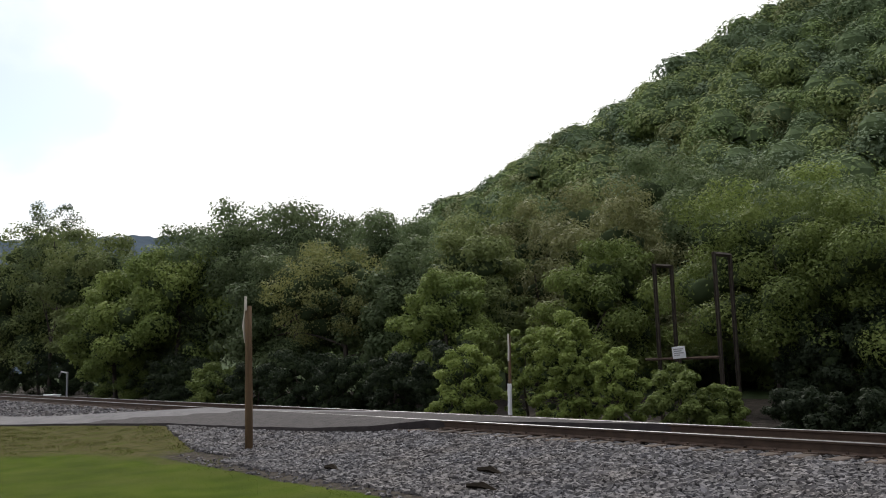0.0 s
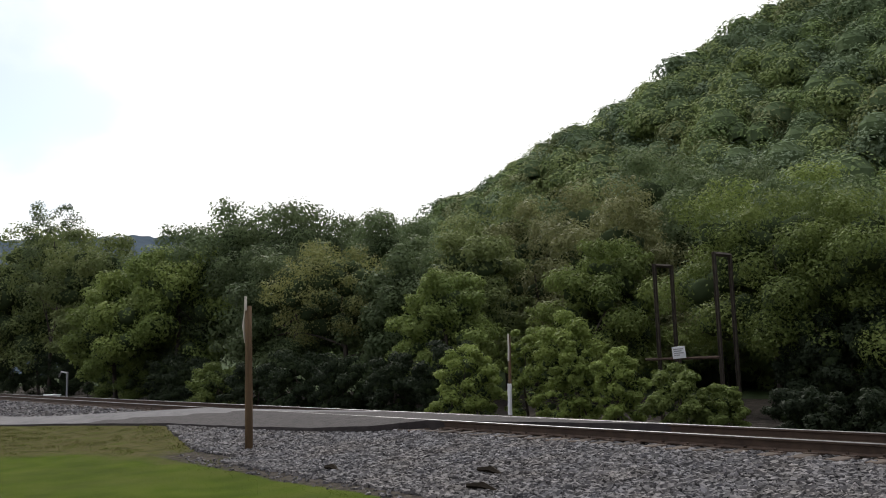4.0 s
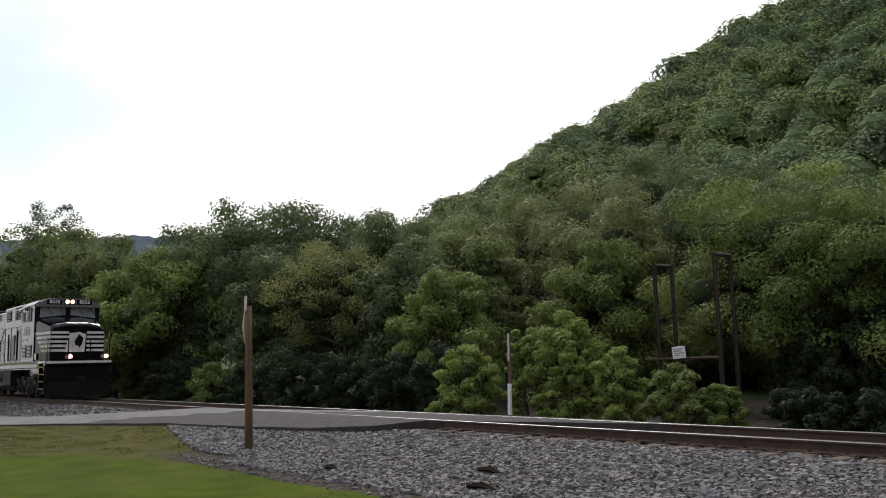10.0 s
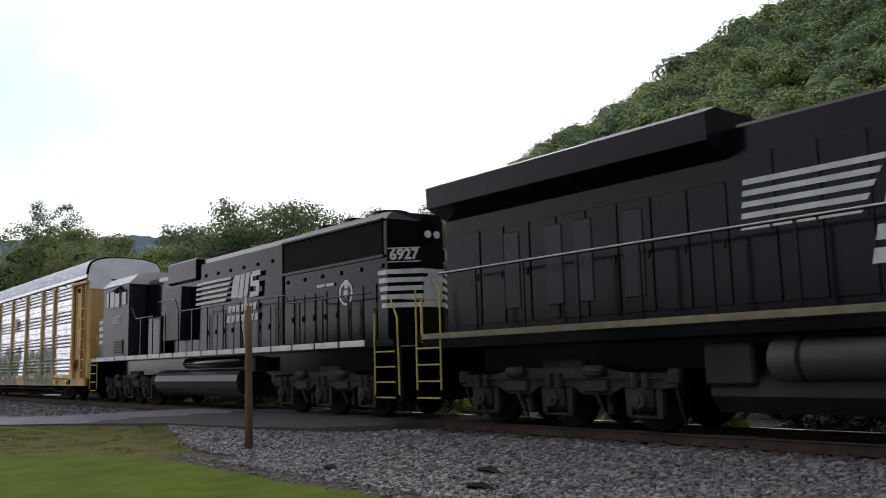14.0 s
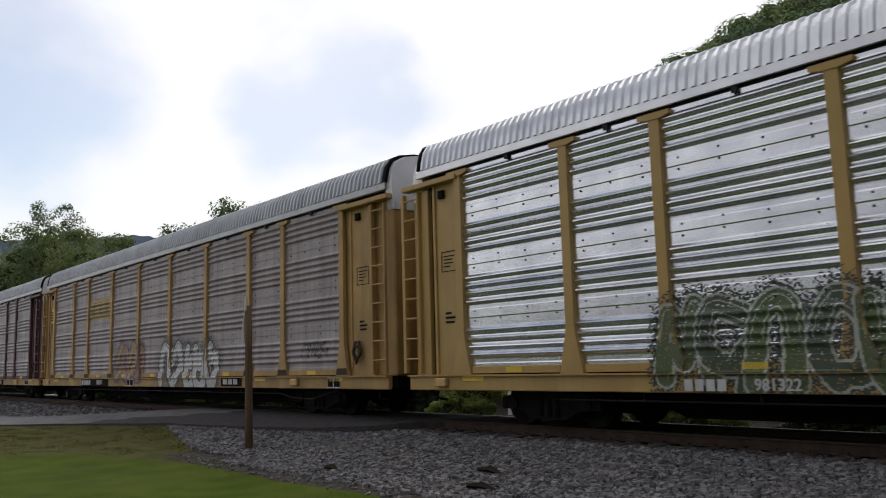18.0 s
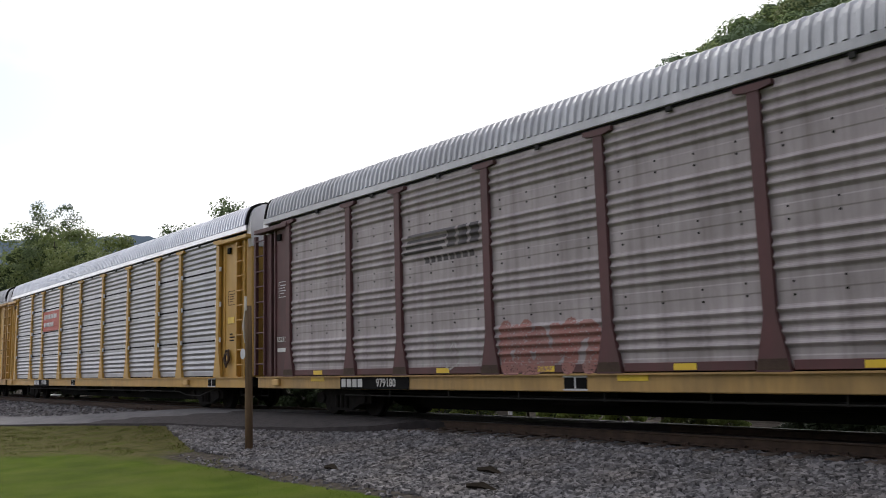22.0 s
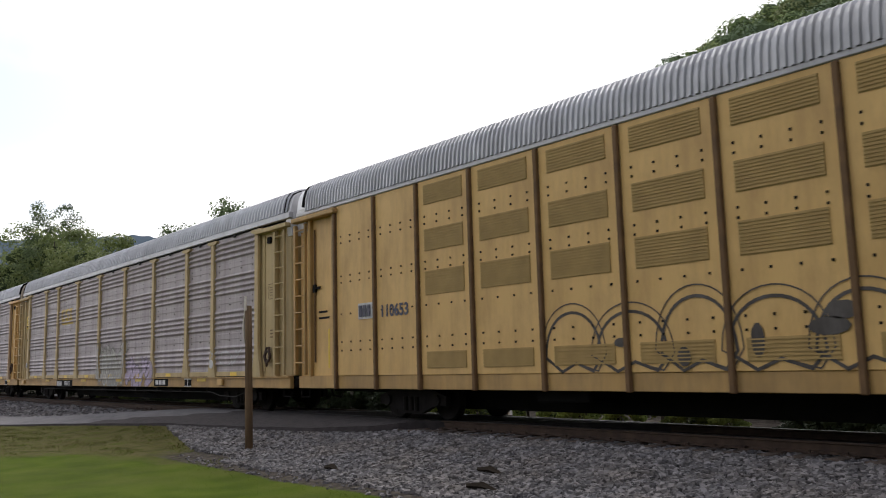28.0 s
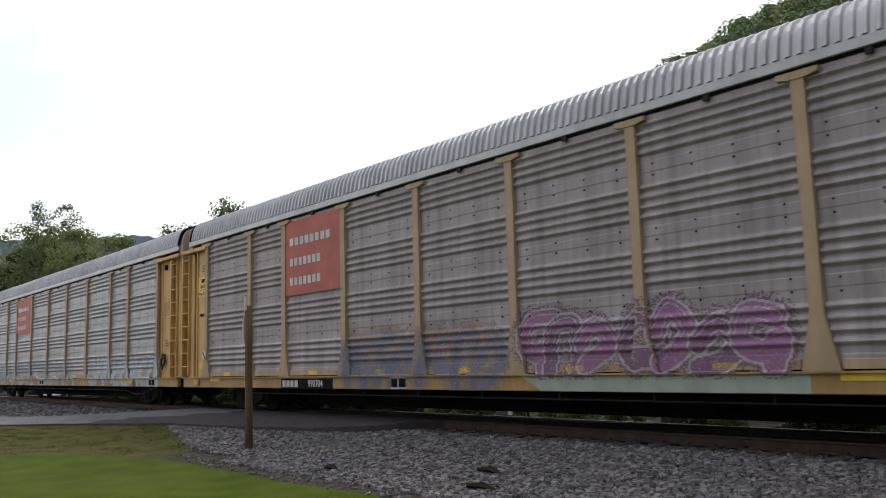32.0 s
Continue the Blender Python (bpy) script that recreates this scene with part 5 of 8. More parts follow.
# ---- locomotives ----
def loco_truck_shape():
    """Heavy three-axle truck: side frames over hanging journal boxes, springs, brake cylinders, sand pipes."""
    s = Shape()
    for y in (-1.12, 1.12):
        o = math.copysign(1, y)

        def out(a, b):
            return sorted((y + o * a, y + o * b))
        s.prism([(-2.55, 0.74), (-2.2, 0.7), (-1.5, 0.74), (-1.2, 0.6), (-0.65, 0.6), (-0.4, 0.74), (0.4, 0.74), (0.65, 0.6), (1.2, 0.6), (1.5, 0.74), (2.2, 0.7), (2.55, 0.74),
                 (2.5, 0.94), (1.5, 0.97), (1.0, 1.06), (-1.0, 1.06), (-1.5, 0.97), (-2.5, 0.94)], *out(-0.08, 0.07))
        for x in (-1.88, 0, 1.88):
            s.box(x - 0.21, x + 0.21, *out(-0.05, 0.13), 0.36, 0.74, 0.05)
            s.disc(x, 0.53, *out(0.1, 0.22), 0.14, 12)
            s.disc(x, 0.53, *out(0.2, 0.25), 0.06, 8)
            for dx in (-0.3, 0.3):
                s.prism([(x + dx - 0.07, 0.72), (x + dx + 0.07, 0.72), (x + dx + 0.05, 0.27), (x + dx - 0.05, 0.27)], *out(-0.06, 0.05))
            s.box(x - 0.33, x + 0.33, *out(-0.03, 0.03), 0.23, 0.28, 0.01)
            for dx in (-0.11, 0.11):
                s.rod([(x + dx, y + o * 0.1, 0.72), (x + dx, y + o * 0.1, 0.96)], 0.075, 8)
        for x in (-0.94, 0.94):
            s.box(x - 0.28, x + 0.28, *out(0.0, 0.14), 0.64, 0.84, 0.03)
            s.tank(x - 0.24, x + 0.24, y + o * 0.14, 1.0, 0.1, 10)
            s.rod([(x, y + o * 0.1, 0.64), (x + 0.1, y + o * 0.02, 0.3)], 0.035, 6)
            s.box(x + 0.02, x + 0.16, *out(-0.28, -0.12), 0.25, 0.75, 0.03)
        for x in (-2.5, 2.5):
            s.box(x - 0.12, x + 0.12, *out(-0.04, 0.1), 0.78, 1.02, 0.03)
            s.rod([(x, y + o * 0.05, 0.8), (x * 0.99, y - o * 0.1, 0.4), (x * 0.97, y - o * 0.3, 0.12)], 0.025, 6)
        s.rod([(-2.3, y + o * 0.12, 0.88), (2.3, y + o * 0.12, 0.88)], 0.016, 5)
    s.box(-0.5, 0.5, -1.0, 1.0, 0.6, 1.2, 0.04)
    return s


LOCO_TRUCK = loco_truck_shape().mesh("truck_frame", M_CASTING)


def loco_truck(vehicle, x, start):
    t = part("truck", LOCO_TRUCK, None, vehicle, at=pose(x, 0, 0))
    for dx in (-1.88, 0, 1.88):
        w = part("wheelset", WHEEL_BIG, None, t, at=pose(dx, 0, 0.53))
        WHEELSETS.append((w, dx, x + dx, start, 0.53))


def handrail(car, path, posts, mat, r=0.019, name="handrail"):
    s = Shape().rod(path, r, 6)
    ob = part(name, s, mat, car)
    for x, y, z0, z1 in posts:
        part("stanchion", Shape().box(x - 0.028, x + 0.028, y - 0.02, y + 0.02, z0, z1, 0.006), mat, ob)
    return ob


def steps_at(car, x0, x1, side, lean=0.0):
    """A recessed stairwell with yellow-edged treads."""
    y0, y1 = sorted((side * 1.5, side * 0.95))
    s = Shape()
    yb = side * 0.95
    s.add([(a, y, z) for z in (0.45, 1.6) for a, y in ((x0 - 0.03, side * 1.5), (x0 - 0.03, yb - side * 0.03), (x1 + 0.03, yb - side * 0.03), (x1 + 0.03, side * 1.5), (x1, side * 1.5), (x1, yb), (x0, yb), (x0, side * 1.5))],
          [tuple(range(8)), tuple(range(15, 7, -1))] + [(k, (k + 1) % 8, 8 + (k + 1) % 8, 8 + k) for k in range(8)])
    well = part("stairwell", s, M_GLOSS_BLACK, car)
    for i in range(4):
        z = 0.5 + i * 0.33
        tread = part("step", Shape().box(x0, x1, y0, y1, z - 0.03, z, 0.0), M_GREY_BLACK, well)
        part("step_edge", Shape().box(x0, x1, *sorted((side * 1.5, side * 1.515)), z - 0.022, z + 0.004), M_RAILYELLOW, tread, "yellow step edge")


def logo_stripes(s, x0, x1, z0, z1, n, lean, taper):
    """Slanted bars that taper towards one end."""
    h = (z1 - z0) / (2 * n - 1)
    for i in range(n):
        a = z0 + 2 * i * h
        k = (i / (n - 1)) if n > 1 else 0
        s.prism([(x0 + lean * (a - z0), a), (x1 + taper * (a - z0), a), (x1 + taper * (a + h - z0), a + h), (x0 + lean * (a + h - z0), a + h)], -0.008, 0.0)
    return s


def slanted_block(s, x, z0, w, h, lean, cut):
    s.prism([(x, z0), (x + w, z0), (x + w + lean, z0 + h), (x + lean + w * cut, z0 + h), (x + lean, z0 + h * (1 - cut * 0.6))], -0.008, 0.0)


def emblem(car, x, z, y, w=2.6, h=0.72):
    """Plain white shapes of the owner's emblem, and bars for the name below it."""
    s = logo_stripes(Shape(), x - w / 2, x - w * 0.02, z - h / 2, z + h / 2, 5, 0.12, 0.55)
    part("emblem_stripes", s, M_WHITE, car, "white speed stripes", at=pose(0, y, 0))
    s = Shape()
    k = w / 3.3
    slanted_block(s, x + w * 0.06, z - h * 0.42, 0.34 * k, h * 0.92, 0.16, 0.3)
    slanted_block(s, x + w * 0.17, z - h * 0.48, 0.2 * k, h * 0.98, 0.16, 0.1)
    slanted_block(s, x + w * 0.245, z - h * 0.42, 0.17 * k, h * 0.95, 0.16, 0.1)
    for dz in (-0.4, 0.02, 0.42):
        s.box(x + w * 0.345 + 0.15 * dz, x + w * 0.46 + 0.15 * dz, -0.008, 0.0, z + h * dz - 0.07, z + h * dz + 0.08)
    s.box(x + w * 0.34, x + w * 0.375, -0.0085, -0.0005, z, z + h * 0.42).box(x + w * 0.42, x + w * 0.455, -0.0085, -0.0005, z - h * 0.42, z)
    part("emblem_block", s, M_WHITE, car, "white slanted emblem blocks", at=pose(0, y, 0))
    for r, (a, b) in enumerate(((0.02, 0.43), (0.0, 0.46))):
        k = 7
        for i in range(k):
            u0, u1 = lerp(a, b, i / k), lerp(a, b, (i + 0.72) / k)
            zz = z - h * 0.5 - 0.28 - r * 0.3
            bar = Shape().prism([(x + w * u0, zz - 0.1), (x + w * u1, zz - 0.1), (x + w * u1 + 0.05, zz + 0.1), (x + w * u0 + 0.05, zz + 0.1)], -0.008, 0.0)
            part("letter_bar", bar, M_WHITE, car, at=pose(0, y, 0))


def door_row(car, x0, x1, n, y, z0, z1, mat, names="hood_door", handles=True):
    """Access doors along the hood, each with a latch."""
    w = (x1 - x0) / n
    for i in range(n):
        a = x0 + i * w
        d = part(names, shared("%s%.2f%.2f%.2f" % (names, w, z0, z1), lambda: Shape().box(0.025, w - 0.025, -0.022, 0.0, z0, z1, 0.008), mat), None, car, at=pose(a, y, 0))
        if handles:
            part("latch", shared("latch", lambda: Shape().box(-0.02, 0.02, -0.03, 0.0, -0.07, 0.07, 0.005), M_TANK), None, d, at=pose(w - 0.1, -0.022, (z0 + z1) / 2))


def grille(car, x0, x1, y, z0, z1, mat=None, slats=9, label="dark louvred intake"):
    s = Shape().box(x0, x1, -0.01, 0.0, z0, z1)
    g = part("louvre", s, M_DARK, car, label, at=pose(0, y, 0))
    for i in range(slats):
        z = lerp(z0, z1, (i + 0.5) / slats)
        part("slat", Shape().prism([(x0 + 0.03, z - 0.02), (x1 - 0.03, z - 0.02), (x1 - 0.03, z + 0.015), (x0 + 0.03, z + 0.015)], -0.03, -0.01), mat or M_BLACK, g)


def digits(car, words, size, mat, x, y, z, rot=0.0, name="road_number", bold=0.012):
    return part(name, text_mesh(words, size, mat, 0.004, bold), None, car, "number " + words, at=pose(x, y, z, 0, 0, rot))


def lead_locomotive(start):
    car = thing("locomotive", "black six-axle diesel locomotive with white stripes and lit headlights", "locomotive", pose(start, 0, 0), group="locomotives of the train")
    MOVERS.append((car, start))
    # frame and walkway
    part("frame", Shape().box(-10.55, 10.3, -0.9, 0.9, 1.0, 1.7).box(-10.5, 9.35, -1.5, 1.5, 1.62, 1.74), M_GLOSS_BLACK, car)
    for side in (-1, 1):
        part("side_sill", Shape().box(-10.3, 9.32, *sorted((side * 1.5, side * 1.53)), 1.65, 1.76, 0.006), M_SILL, car, "buff stripe along the walkway edge")
        part("side_sill", Shape().box(-10.3, 9.32, *sorted((side * 1.38, side * 1.5)), 1.46, 1.62, 0.01), M_GLOSS_BLACK, car)
    # long hood
    prof = [(-0.95, 1.74), (0.95, 1.74), (0.95, 4.52), (0.9, 4.58), (-0.9, 4.58), (-0.95, 4.52)]
    part("long_hood", Shape().along(prof, -10.1, 0.9), M_BLACK, car)
    prof = [(-1.12, 1.74), (1.12, 1.74), (1.12, 4.64), (1.06, 4.7), (-1.06, 4.7), (-1.12, 4.64)]
    part("equipment_hood", Shape().along(prof, 0.9, 6.35), M_BLACK, car)
    # overhanging radiator
    prof = [(-0.96, 4.08), (-1.5, 4.3), (-1.52, 4.72), (-1.2, 4.84), (1.2, 4.84), (1.52, 4.72), (1.5, 4.3), (0.96, 4.08)]
    part("radiator_wing", Shape().along(prof, -10.05, -3.35), M_BLACK, car)
    # Pale sheet laid on for the sky light that the radiator top catches.
    part("radiator_cover", Shape().box(-5.9, -3.4, -1.22, 1.22, 4.8, 4.855, 0.01), M_GREYWHITE, car, "pale sheet for the light on the radiator top")
    door_row(car, -9.7, -3.4, 9, -0.955, 1.9, 3.75, M_BLACK)
    door_row(car, -3.3, 0.8, 6, -0.955, 1.9, 4.1, M_BLACK)
    for x in (-8.3, -7.2, -6.5, -5.4):
        part("hood_door", Shape().box(x, x + 0.42, -1.0, -0.95, 2.15, 3.6, 0.015), M_GREY_BLACK, car)
    for x0, x1, z0, z1 in ((1.23, 2.3, 3.97, 4.52), (3.17, 3.68, 3.97, 4.6), (3.95, 4.48, 3.97, 4.6), (4.65, 5.2, 4.38, 4.6), (5.35, 5.82, 3.94, 4.6)):
        grille(car, x0, x1, -1.13, z0, z1, slats=4)
    for x0, x1 in ((3.1, 3.6), (4.5, 5.1)):
        grille(car, x0, x1, -1.13, 1.95, 2.2, M_BLACK, 4)
    # cabinets on the walkway by the cab
    for x, w, z1, m in ((1.6, 0.25, 3.3, M_GLOSS_BLACK), (2.5, 0.7, 3.2, M_GREY_BLACK), (3.5, 0.25, 3.4, M_GLOSS_BLACK), (4.4, 0.5, 3.3, M_GREY_BLACK), (5.15, 0.3, 3.35, M_GLOSS_BLACK)):
        part("hood_door", Shape().box(x, x + w, -1.16, -1.12, 1.9, z1, 0.01), m, car)
    # roof stacks
    part("exhaust_stack", Shape().box(-1.9, -0.9, -0.45, 0.45, 4.58, 4.72, 0.03), M_UNDER, car)
    part("roof_hatch", Shape().box(1.2, 3.2, -0.7, 0.7, 4.7, 4.76, 0.02), M_BLACK, car)
    # cab
    prof = [(-1.52, 1.62), (1.52, 1.62), (1.52, 4.44), (1.32, 4.58), (-1.32, 4.58), (-1.52, 4.44)]
    cab = part("cab", Shape().along(prof, 6.35, 8.55), M_BLACK, car)
    prof = [(-1.56, 4.42), (-1.2, 4.66), (-0.75, 4.77), (0.75, 4.77), (1.2, 4.66), (1.56, 4.42), (1.5, 4.39), (-1.5, 4.39)]
    part("cab_roof", Shape().along(prof, 6.25, 8.45), M_GREYWHITE, cab, "pale grey cab roof")
    prof = [(-1.5, 4.4), (-1.18, 4.62), (-0.75, 4.74), (0.75, 4.74), (1.18, 4.62), (1.5, 4.4), (1.45, 4.32), (-1.45, 4.32)]
    part("brow", Shape().along(prof, 8.4, 8.82), M_BROW, cab, "grey brow above the windscreens")
    for side in (-1, 1):
        y = side * 1.525
        lo, hi = sorted((y, y + side * 0.02))
        for x0, x1 in ((6.44, 6.8), (6.84, 7.14), (7.18, 7.48), (7.56, 7.86)):
            w = part("side_window", Shape().box(x0, x1, lo, hi, 3.72, 4.3, 0.004), M_GLASS, cab)
        fr = Shape()
        for x0, x1, z0, z1 in ((6.38, 7.92, 3.66, 3.7), (6.38, 6.42, 3.66, 4.34), (7.14, 7.18, 3.7, 4.32), (7.5, 7.55, 3.7, 4.32), (7.88, 7.92, 3.66, 4.34), (6.8, 6.84, 3.7, 4.32)):
            fr.box(x0, x1, min(y, y + side * 0.035), max(y, y + side * 0.035), z0, z1)
        part("window_frame", fr, M_GREYSTEEL, cab)
        part("sunshade", Shape().add([(6.3, y, 4.38), (7.45, y, 4.38), (7.2, y + side * 0.3, 4.24), (6.25, y + side * 0.3, 4.24), (6.3, y, 4.41), (7.45, y, 4.41), (7.2, y + side * 0.3, 4.27), (6.25, y + side * 0.3, 4.27)],
             [(0, 1, 2, 3), (4, 5, 6, 7), (0, 1, 5, 4), (1, 2, 6, 5), (2, 3, 7, 6), (3, 0, 4, 7)]), M_GREYWHITE, cab, "pale awning over the side window")
        for x in (6.62, 7.52):
            part("mirror", Shape().box(x, x + 0.1, *sorted((y, y + side * 0.14)), 3.75, 4.16, 0.02), M_FLATWHITE, cab)
        # lower louvres on the cab side
    for x0 in (6.5, 7.45):
        grille(car, x0, x0 + 0.75, -1.525, 1.95, 2.55, M_BLACK, 9, "black louvres on the cab side")
    digits(car, "8038", 0.56, M_WHITE, 7.2, -1.532, 3.2)
    part("lettering", bars(1, 0.28, 0.09, 0.05), M_WHITE, car, at=pose(6.55, -1.53, 2.78))
    part("lettering", bars(1, 0.16, 0.09, 0.05), M_WHITE, car, at=pose(7.3, -1.53, 2.8))
    part("notice_plate", Shape().box(8.62, 8.95, -1.5, -1.485, 1.82, 2.12), M_WHITE, car)
    # nose
    s = Shape()
    ring0 = [(-1.48, 1.74), (-1.48, 3.56), (-1.42, 3.7), (-1.25, 3.8), (-0.6, 3.9), (0.6, 3.9), (1.25, 3.8), (1.42, 3.7), (1.48, 3.56), (1.48, 1.74)]
    ring1 = [(-1.25, 1.74), (-1.25, 3.16), (-1.2, 3.29), (-1.05, 3.39), (-0.5, 3.5), (0.5, 3.5), (1.05, 3.39), (1.2, 3.29), (1.25, 3.16), (1.25, 1.74)]
    s.v = [(8.5, y, z) for y, z in ring0] + [(10.08, y, z + (0.03 if z > 1.8 else 0)) for y, z in ring1] + [(10.22, y * 0.992, z - (0.03 if z > 1.8 else 0)) for y, z in ring1] + [(10.3, y * 0.97, z - (0.13 if z > 1.8 else 0)) for y, z in ring1]
    s.f = [(i + r * 10, (i + 1) % 10 + r * 10, (i + 1) % 10 + 10 + r * 10, i + 10 + r * 10) for r in range(3) for i in range(10)] + [tuple(range(10)), tuple(range(39, 29, -1))]
    nose = part("nose", s, M_GLOSS_BLACK, car, "sloping nose with white stripes")
    part("nose_door", Shape().box(10.3, 10.33, -0.3, 0.3, 1.8, 3.05, 0.01), M_GLOSS_BLACK, nose)
    part("nose_window", Shape().box(10.33, 10.34, -0.14, 0.14, 2.75, 2.98), M_GLASS, nose)
    for i in range(5):
        z = 2.16 + i * 0.205
        for y0, y1 in ((-1.2, -0.4), (0.4, 1.2)):
            part("nose_stripe", Shape().box(10.302, 10.306, y0, y1, z, z + 0.115), M_WHITE, nose, "white stripe on the nose front")
        back = 9.35 - 0.18 * i
        ya = lambda x: -lerp(1.48, 1.25, (x - 8.5) / 1.65) - 0.006
        st = Shape()
        ring = [(back, ya(back), z), (10.15, -1.253, z), (10.302, -1.219, z), (10.302, -1.219, z + 0.115), (10.15, -1.253, z + 0.115), (back - 0.1, ya(back - 0.1), z + 0.115)]
        st.add(ring, [(0, 1, 4, 5), (1, 2, 3, 4)])
        part("nose_stripe", st, M_WHITE, nose, "white stripe round the nose")
    hs = Shape()
    hs.add([(10.345, -0.62, 2.14), (10.345, 0.3, 2.14), (10.345, 0.36, 2.95), (10.345, 0.05, 3.06), (10.345, -0.38, 3.0)], [(0, 1, 2, 3, 4)])
    field = part("nose_emblem", hs, M_WHITE, nose, "white emblem field")
    blot = [(0.05 + 0.17 * math.cos(k * 0.524) + 0.05 * math.sin(k * 1.7), 2.64 + 0.3 * math.sin(k * 0.524) + 0.05 * math.cos(k * 2.3)) for k in range(12)]
    part("emblem_blot", Shape().add([(10.35, y, z) for y, z in blot], [tuple(range(12))]), M_DARK, field)
    # windscreens, brow lights and number boards
    for y0, y1 in ((-1.3, -0.12), (0.12, 1.3)):
        gl = Shape().add([(8.57, y0, 3.97 - abs(y0) * 0.12), (8.57, y1, 3.97 - abs(y1) * 0.12), (8.57, y1 * 0.97, 4.38), (8.57, y0 * 0.97, 4.38),
                          (8.6, y0, 3.97 - abs(y0) * 0.12), (8.6, y1, 3.97 - abs(y1) * 0.12), (8.6, y1 * 0.97, 4.38), (8.6, y0 * 0.97, 4.38)],
                         [(0, 1, 2, 3), (4, 5, 6, 7), (0, 1, 5, 4), (1, 2, 6, 5), (2, 3, 7, 6), (3, 0, 4, 7)])
        part("windscreen", gl, M_PALEGLASS, cab)
    for y in (-1.0, -0.45, 0.45, 1.0):
        part("wiper", Shape().rod([(8.83, y, 4.36), (8.68, y + 0.1, 4.15), (8.63, y + 0.3, 4.0)], 0.012, 5), M_DARK, cab)
    for y0 in (-1.05, 0.35):
        nb = part("number_board", Shape().box(8.8, 8.86, y0, y0 + 0.7, 4.44, 4.68, 0.02), M_DARK, cab)
        part("road_number", text_mesh("8038", 0.25, M_WHITE, 0.003, 0.004), None, nb, "lit number 8038", at=pose(8.866, y0 + 0.35, 4.56, 0, 0, 90))
    part("headlight_housing", Shape().box(8.8, 8.88, -0.26, 0.26, 4.45, 4.69, 0.03), M_DARK, cab)
    for y in (-0.12, 0.12):
        hl = Shape()
        hl.v = [(8.89, y + 0.1 * math.cos(k * 0.5236), 4.57 + 0.1 * math.sin(k * 0.5236)) for k in range(12)] + [(8.86, y + 0.1 * math.cos(k * 0.5236), 4.57 + 0.1 * math.sin(k * 0.5236)) for k in range(12)]
        hl.f = [tuple(range(12))] + [(k, (k + 1) % 12, 12 + (k + 1) % 12, 12 + k) for k in range(12)]
        part("headlight", hl, M_LAMP, cab, "lit headlight")
    for y in (-0.4, 1.25):
        dl = Shape()
        dl.v = [(10.62, y + 0.09 * math.cos(k * 0.5236), 1.93 + 0.09 * math.sin(k * 0.5236)) for k in range(12)] + [(10.5, y + 0.09 * math.cos(k * 0.5236), 1.93 + 0.09 * math.sin(k * 0.5236)) for k in range(12)]
        dl.f = [tuple(range(12))] + [(k, (k + 1) % 12, 12 + (k + 1) % 12, 12 + k) for k in range(12)]
        part("ditch_light", dl, M_LAMP_PINK, car, "lit ditch light")
    # front platform, pilot and plough
    part("front_platform", Shape().box(10.2, 10.62, -1.5, 1.5, 1.5, 1.72, 0.03).box(9.35, 10.25, -0.95, 0.95, 1.5, 1.72), M_GLOSS_BLACK, car)
    part("platform_edge", Shape().box(9.33, 10.62, -1.53, -1.505, 1.64, 1.74), M_WHITE, car, "white platform edge")
    part("platform_edge", Shape().box(10.62, 10.64, -1.48, 1.48, 1.62, 1.73), M_WHITE, car, "white platform edge")
    pl = Shape().box(10.2, 10.55, -1.45, 1.45, 0.75, 1.5, 0.03)
    pl.v += [(10.45, -1.45, 0.8), (10.45, 1.45, 0.8), (11.15, 0.0, 0.75), (10.55, -1.5, 0.12), (10.55, 1.5, 0.12), (11.35, 0.0, 0.1)]
    k = len(pl.v) - 6
    pl.f += [(k, k + 2, k + 5, k + 3), (k + 2, k + 1, k + 4, k + 5), (k, k + 1, k + 2), (k, k + 3, k + 4, k + 1)]
    part("pilot_plough", pl, M_DARK, car)
    part("coupler", Shape().box(10.5, 11.2, -0.14, 0.14, 0.72, 1.0, 0.04), M_UNDER, car)
    hose = Shape()
    for y in (-0.6, -0.4, 0.4, 0.6):
        hose.rod([(10.6, y, 1.2), (10.8, y, 0.9), (10.78, y * 0.9, 0.6)], 0.025, 5)
    part("air_hose", hose, M_DARK, car)
    for side in (-1, 1):
        steps_at(car, 9.62, 10.4, side)
        steps_at(car, -10.5, -9.75, side)
        s1 = side * 1.5
        handrail(car, [(9.55, s1, 1.0), (9.52, s1, 1.8), (9.62, s1, 2.4), (9.85, s1 * 0.95, 2.9)], [], M_RAILYELLOW, name="grab_rail")
        handrail(car, [(10.36, s1, 1.3), (10.32, s1, 1.9), (10.4, s1, 2.5), (10.52, s1 * 0.92, 2.95)], [], M_RAILYELLOW, name="grab_rail")
        handrail(car, [(-9.72, s1, 0.65), (-9.7, s1, 2.6), (-9.9, s1, 2.85)], [], M_RAILYELLOW, name="grab_rail")
        handrail(car, [(-10.5, s1, 0.65), (-10.5, s1, 2.7)], [], M_RAILYELLOW, name="grab_rail")
        posts = [(x, s1, 1.72, 2.93) for x in (-8.6, -7.3, -6.0, -4.7, -3.4, -2.1, -0.8, 0.5, 1.7)] + [(x, s1, 1.72, 3.56) for x in (2.75, 4.0, 5.2)]
        handrail(car, [(-9.7, s1, 2.93), (1.9, s1, 2.95), (2.1, s1, 3.05), (2.5, s1, 3.52), (6.1, s1, 3.52)], posts, M_BLACK)
        # a lighter bar laid over the black rail
        part("rail_bar", Shape().rod([(-9.7, s1 * 1.002, 2.945), (1.9, s1 * 1.002, 2.965)], 0.021, 6), M_GREYSTEEL, car, "light grey bar along the handrail")
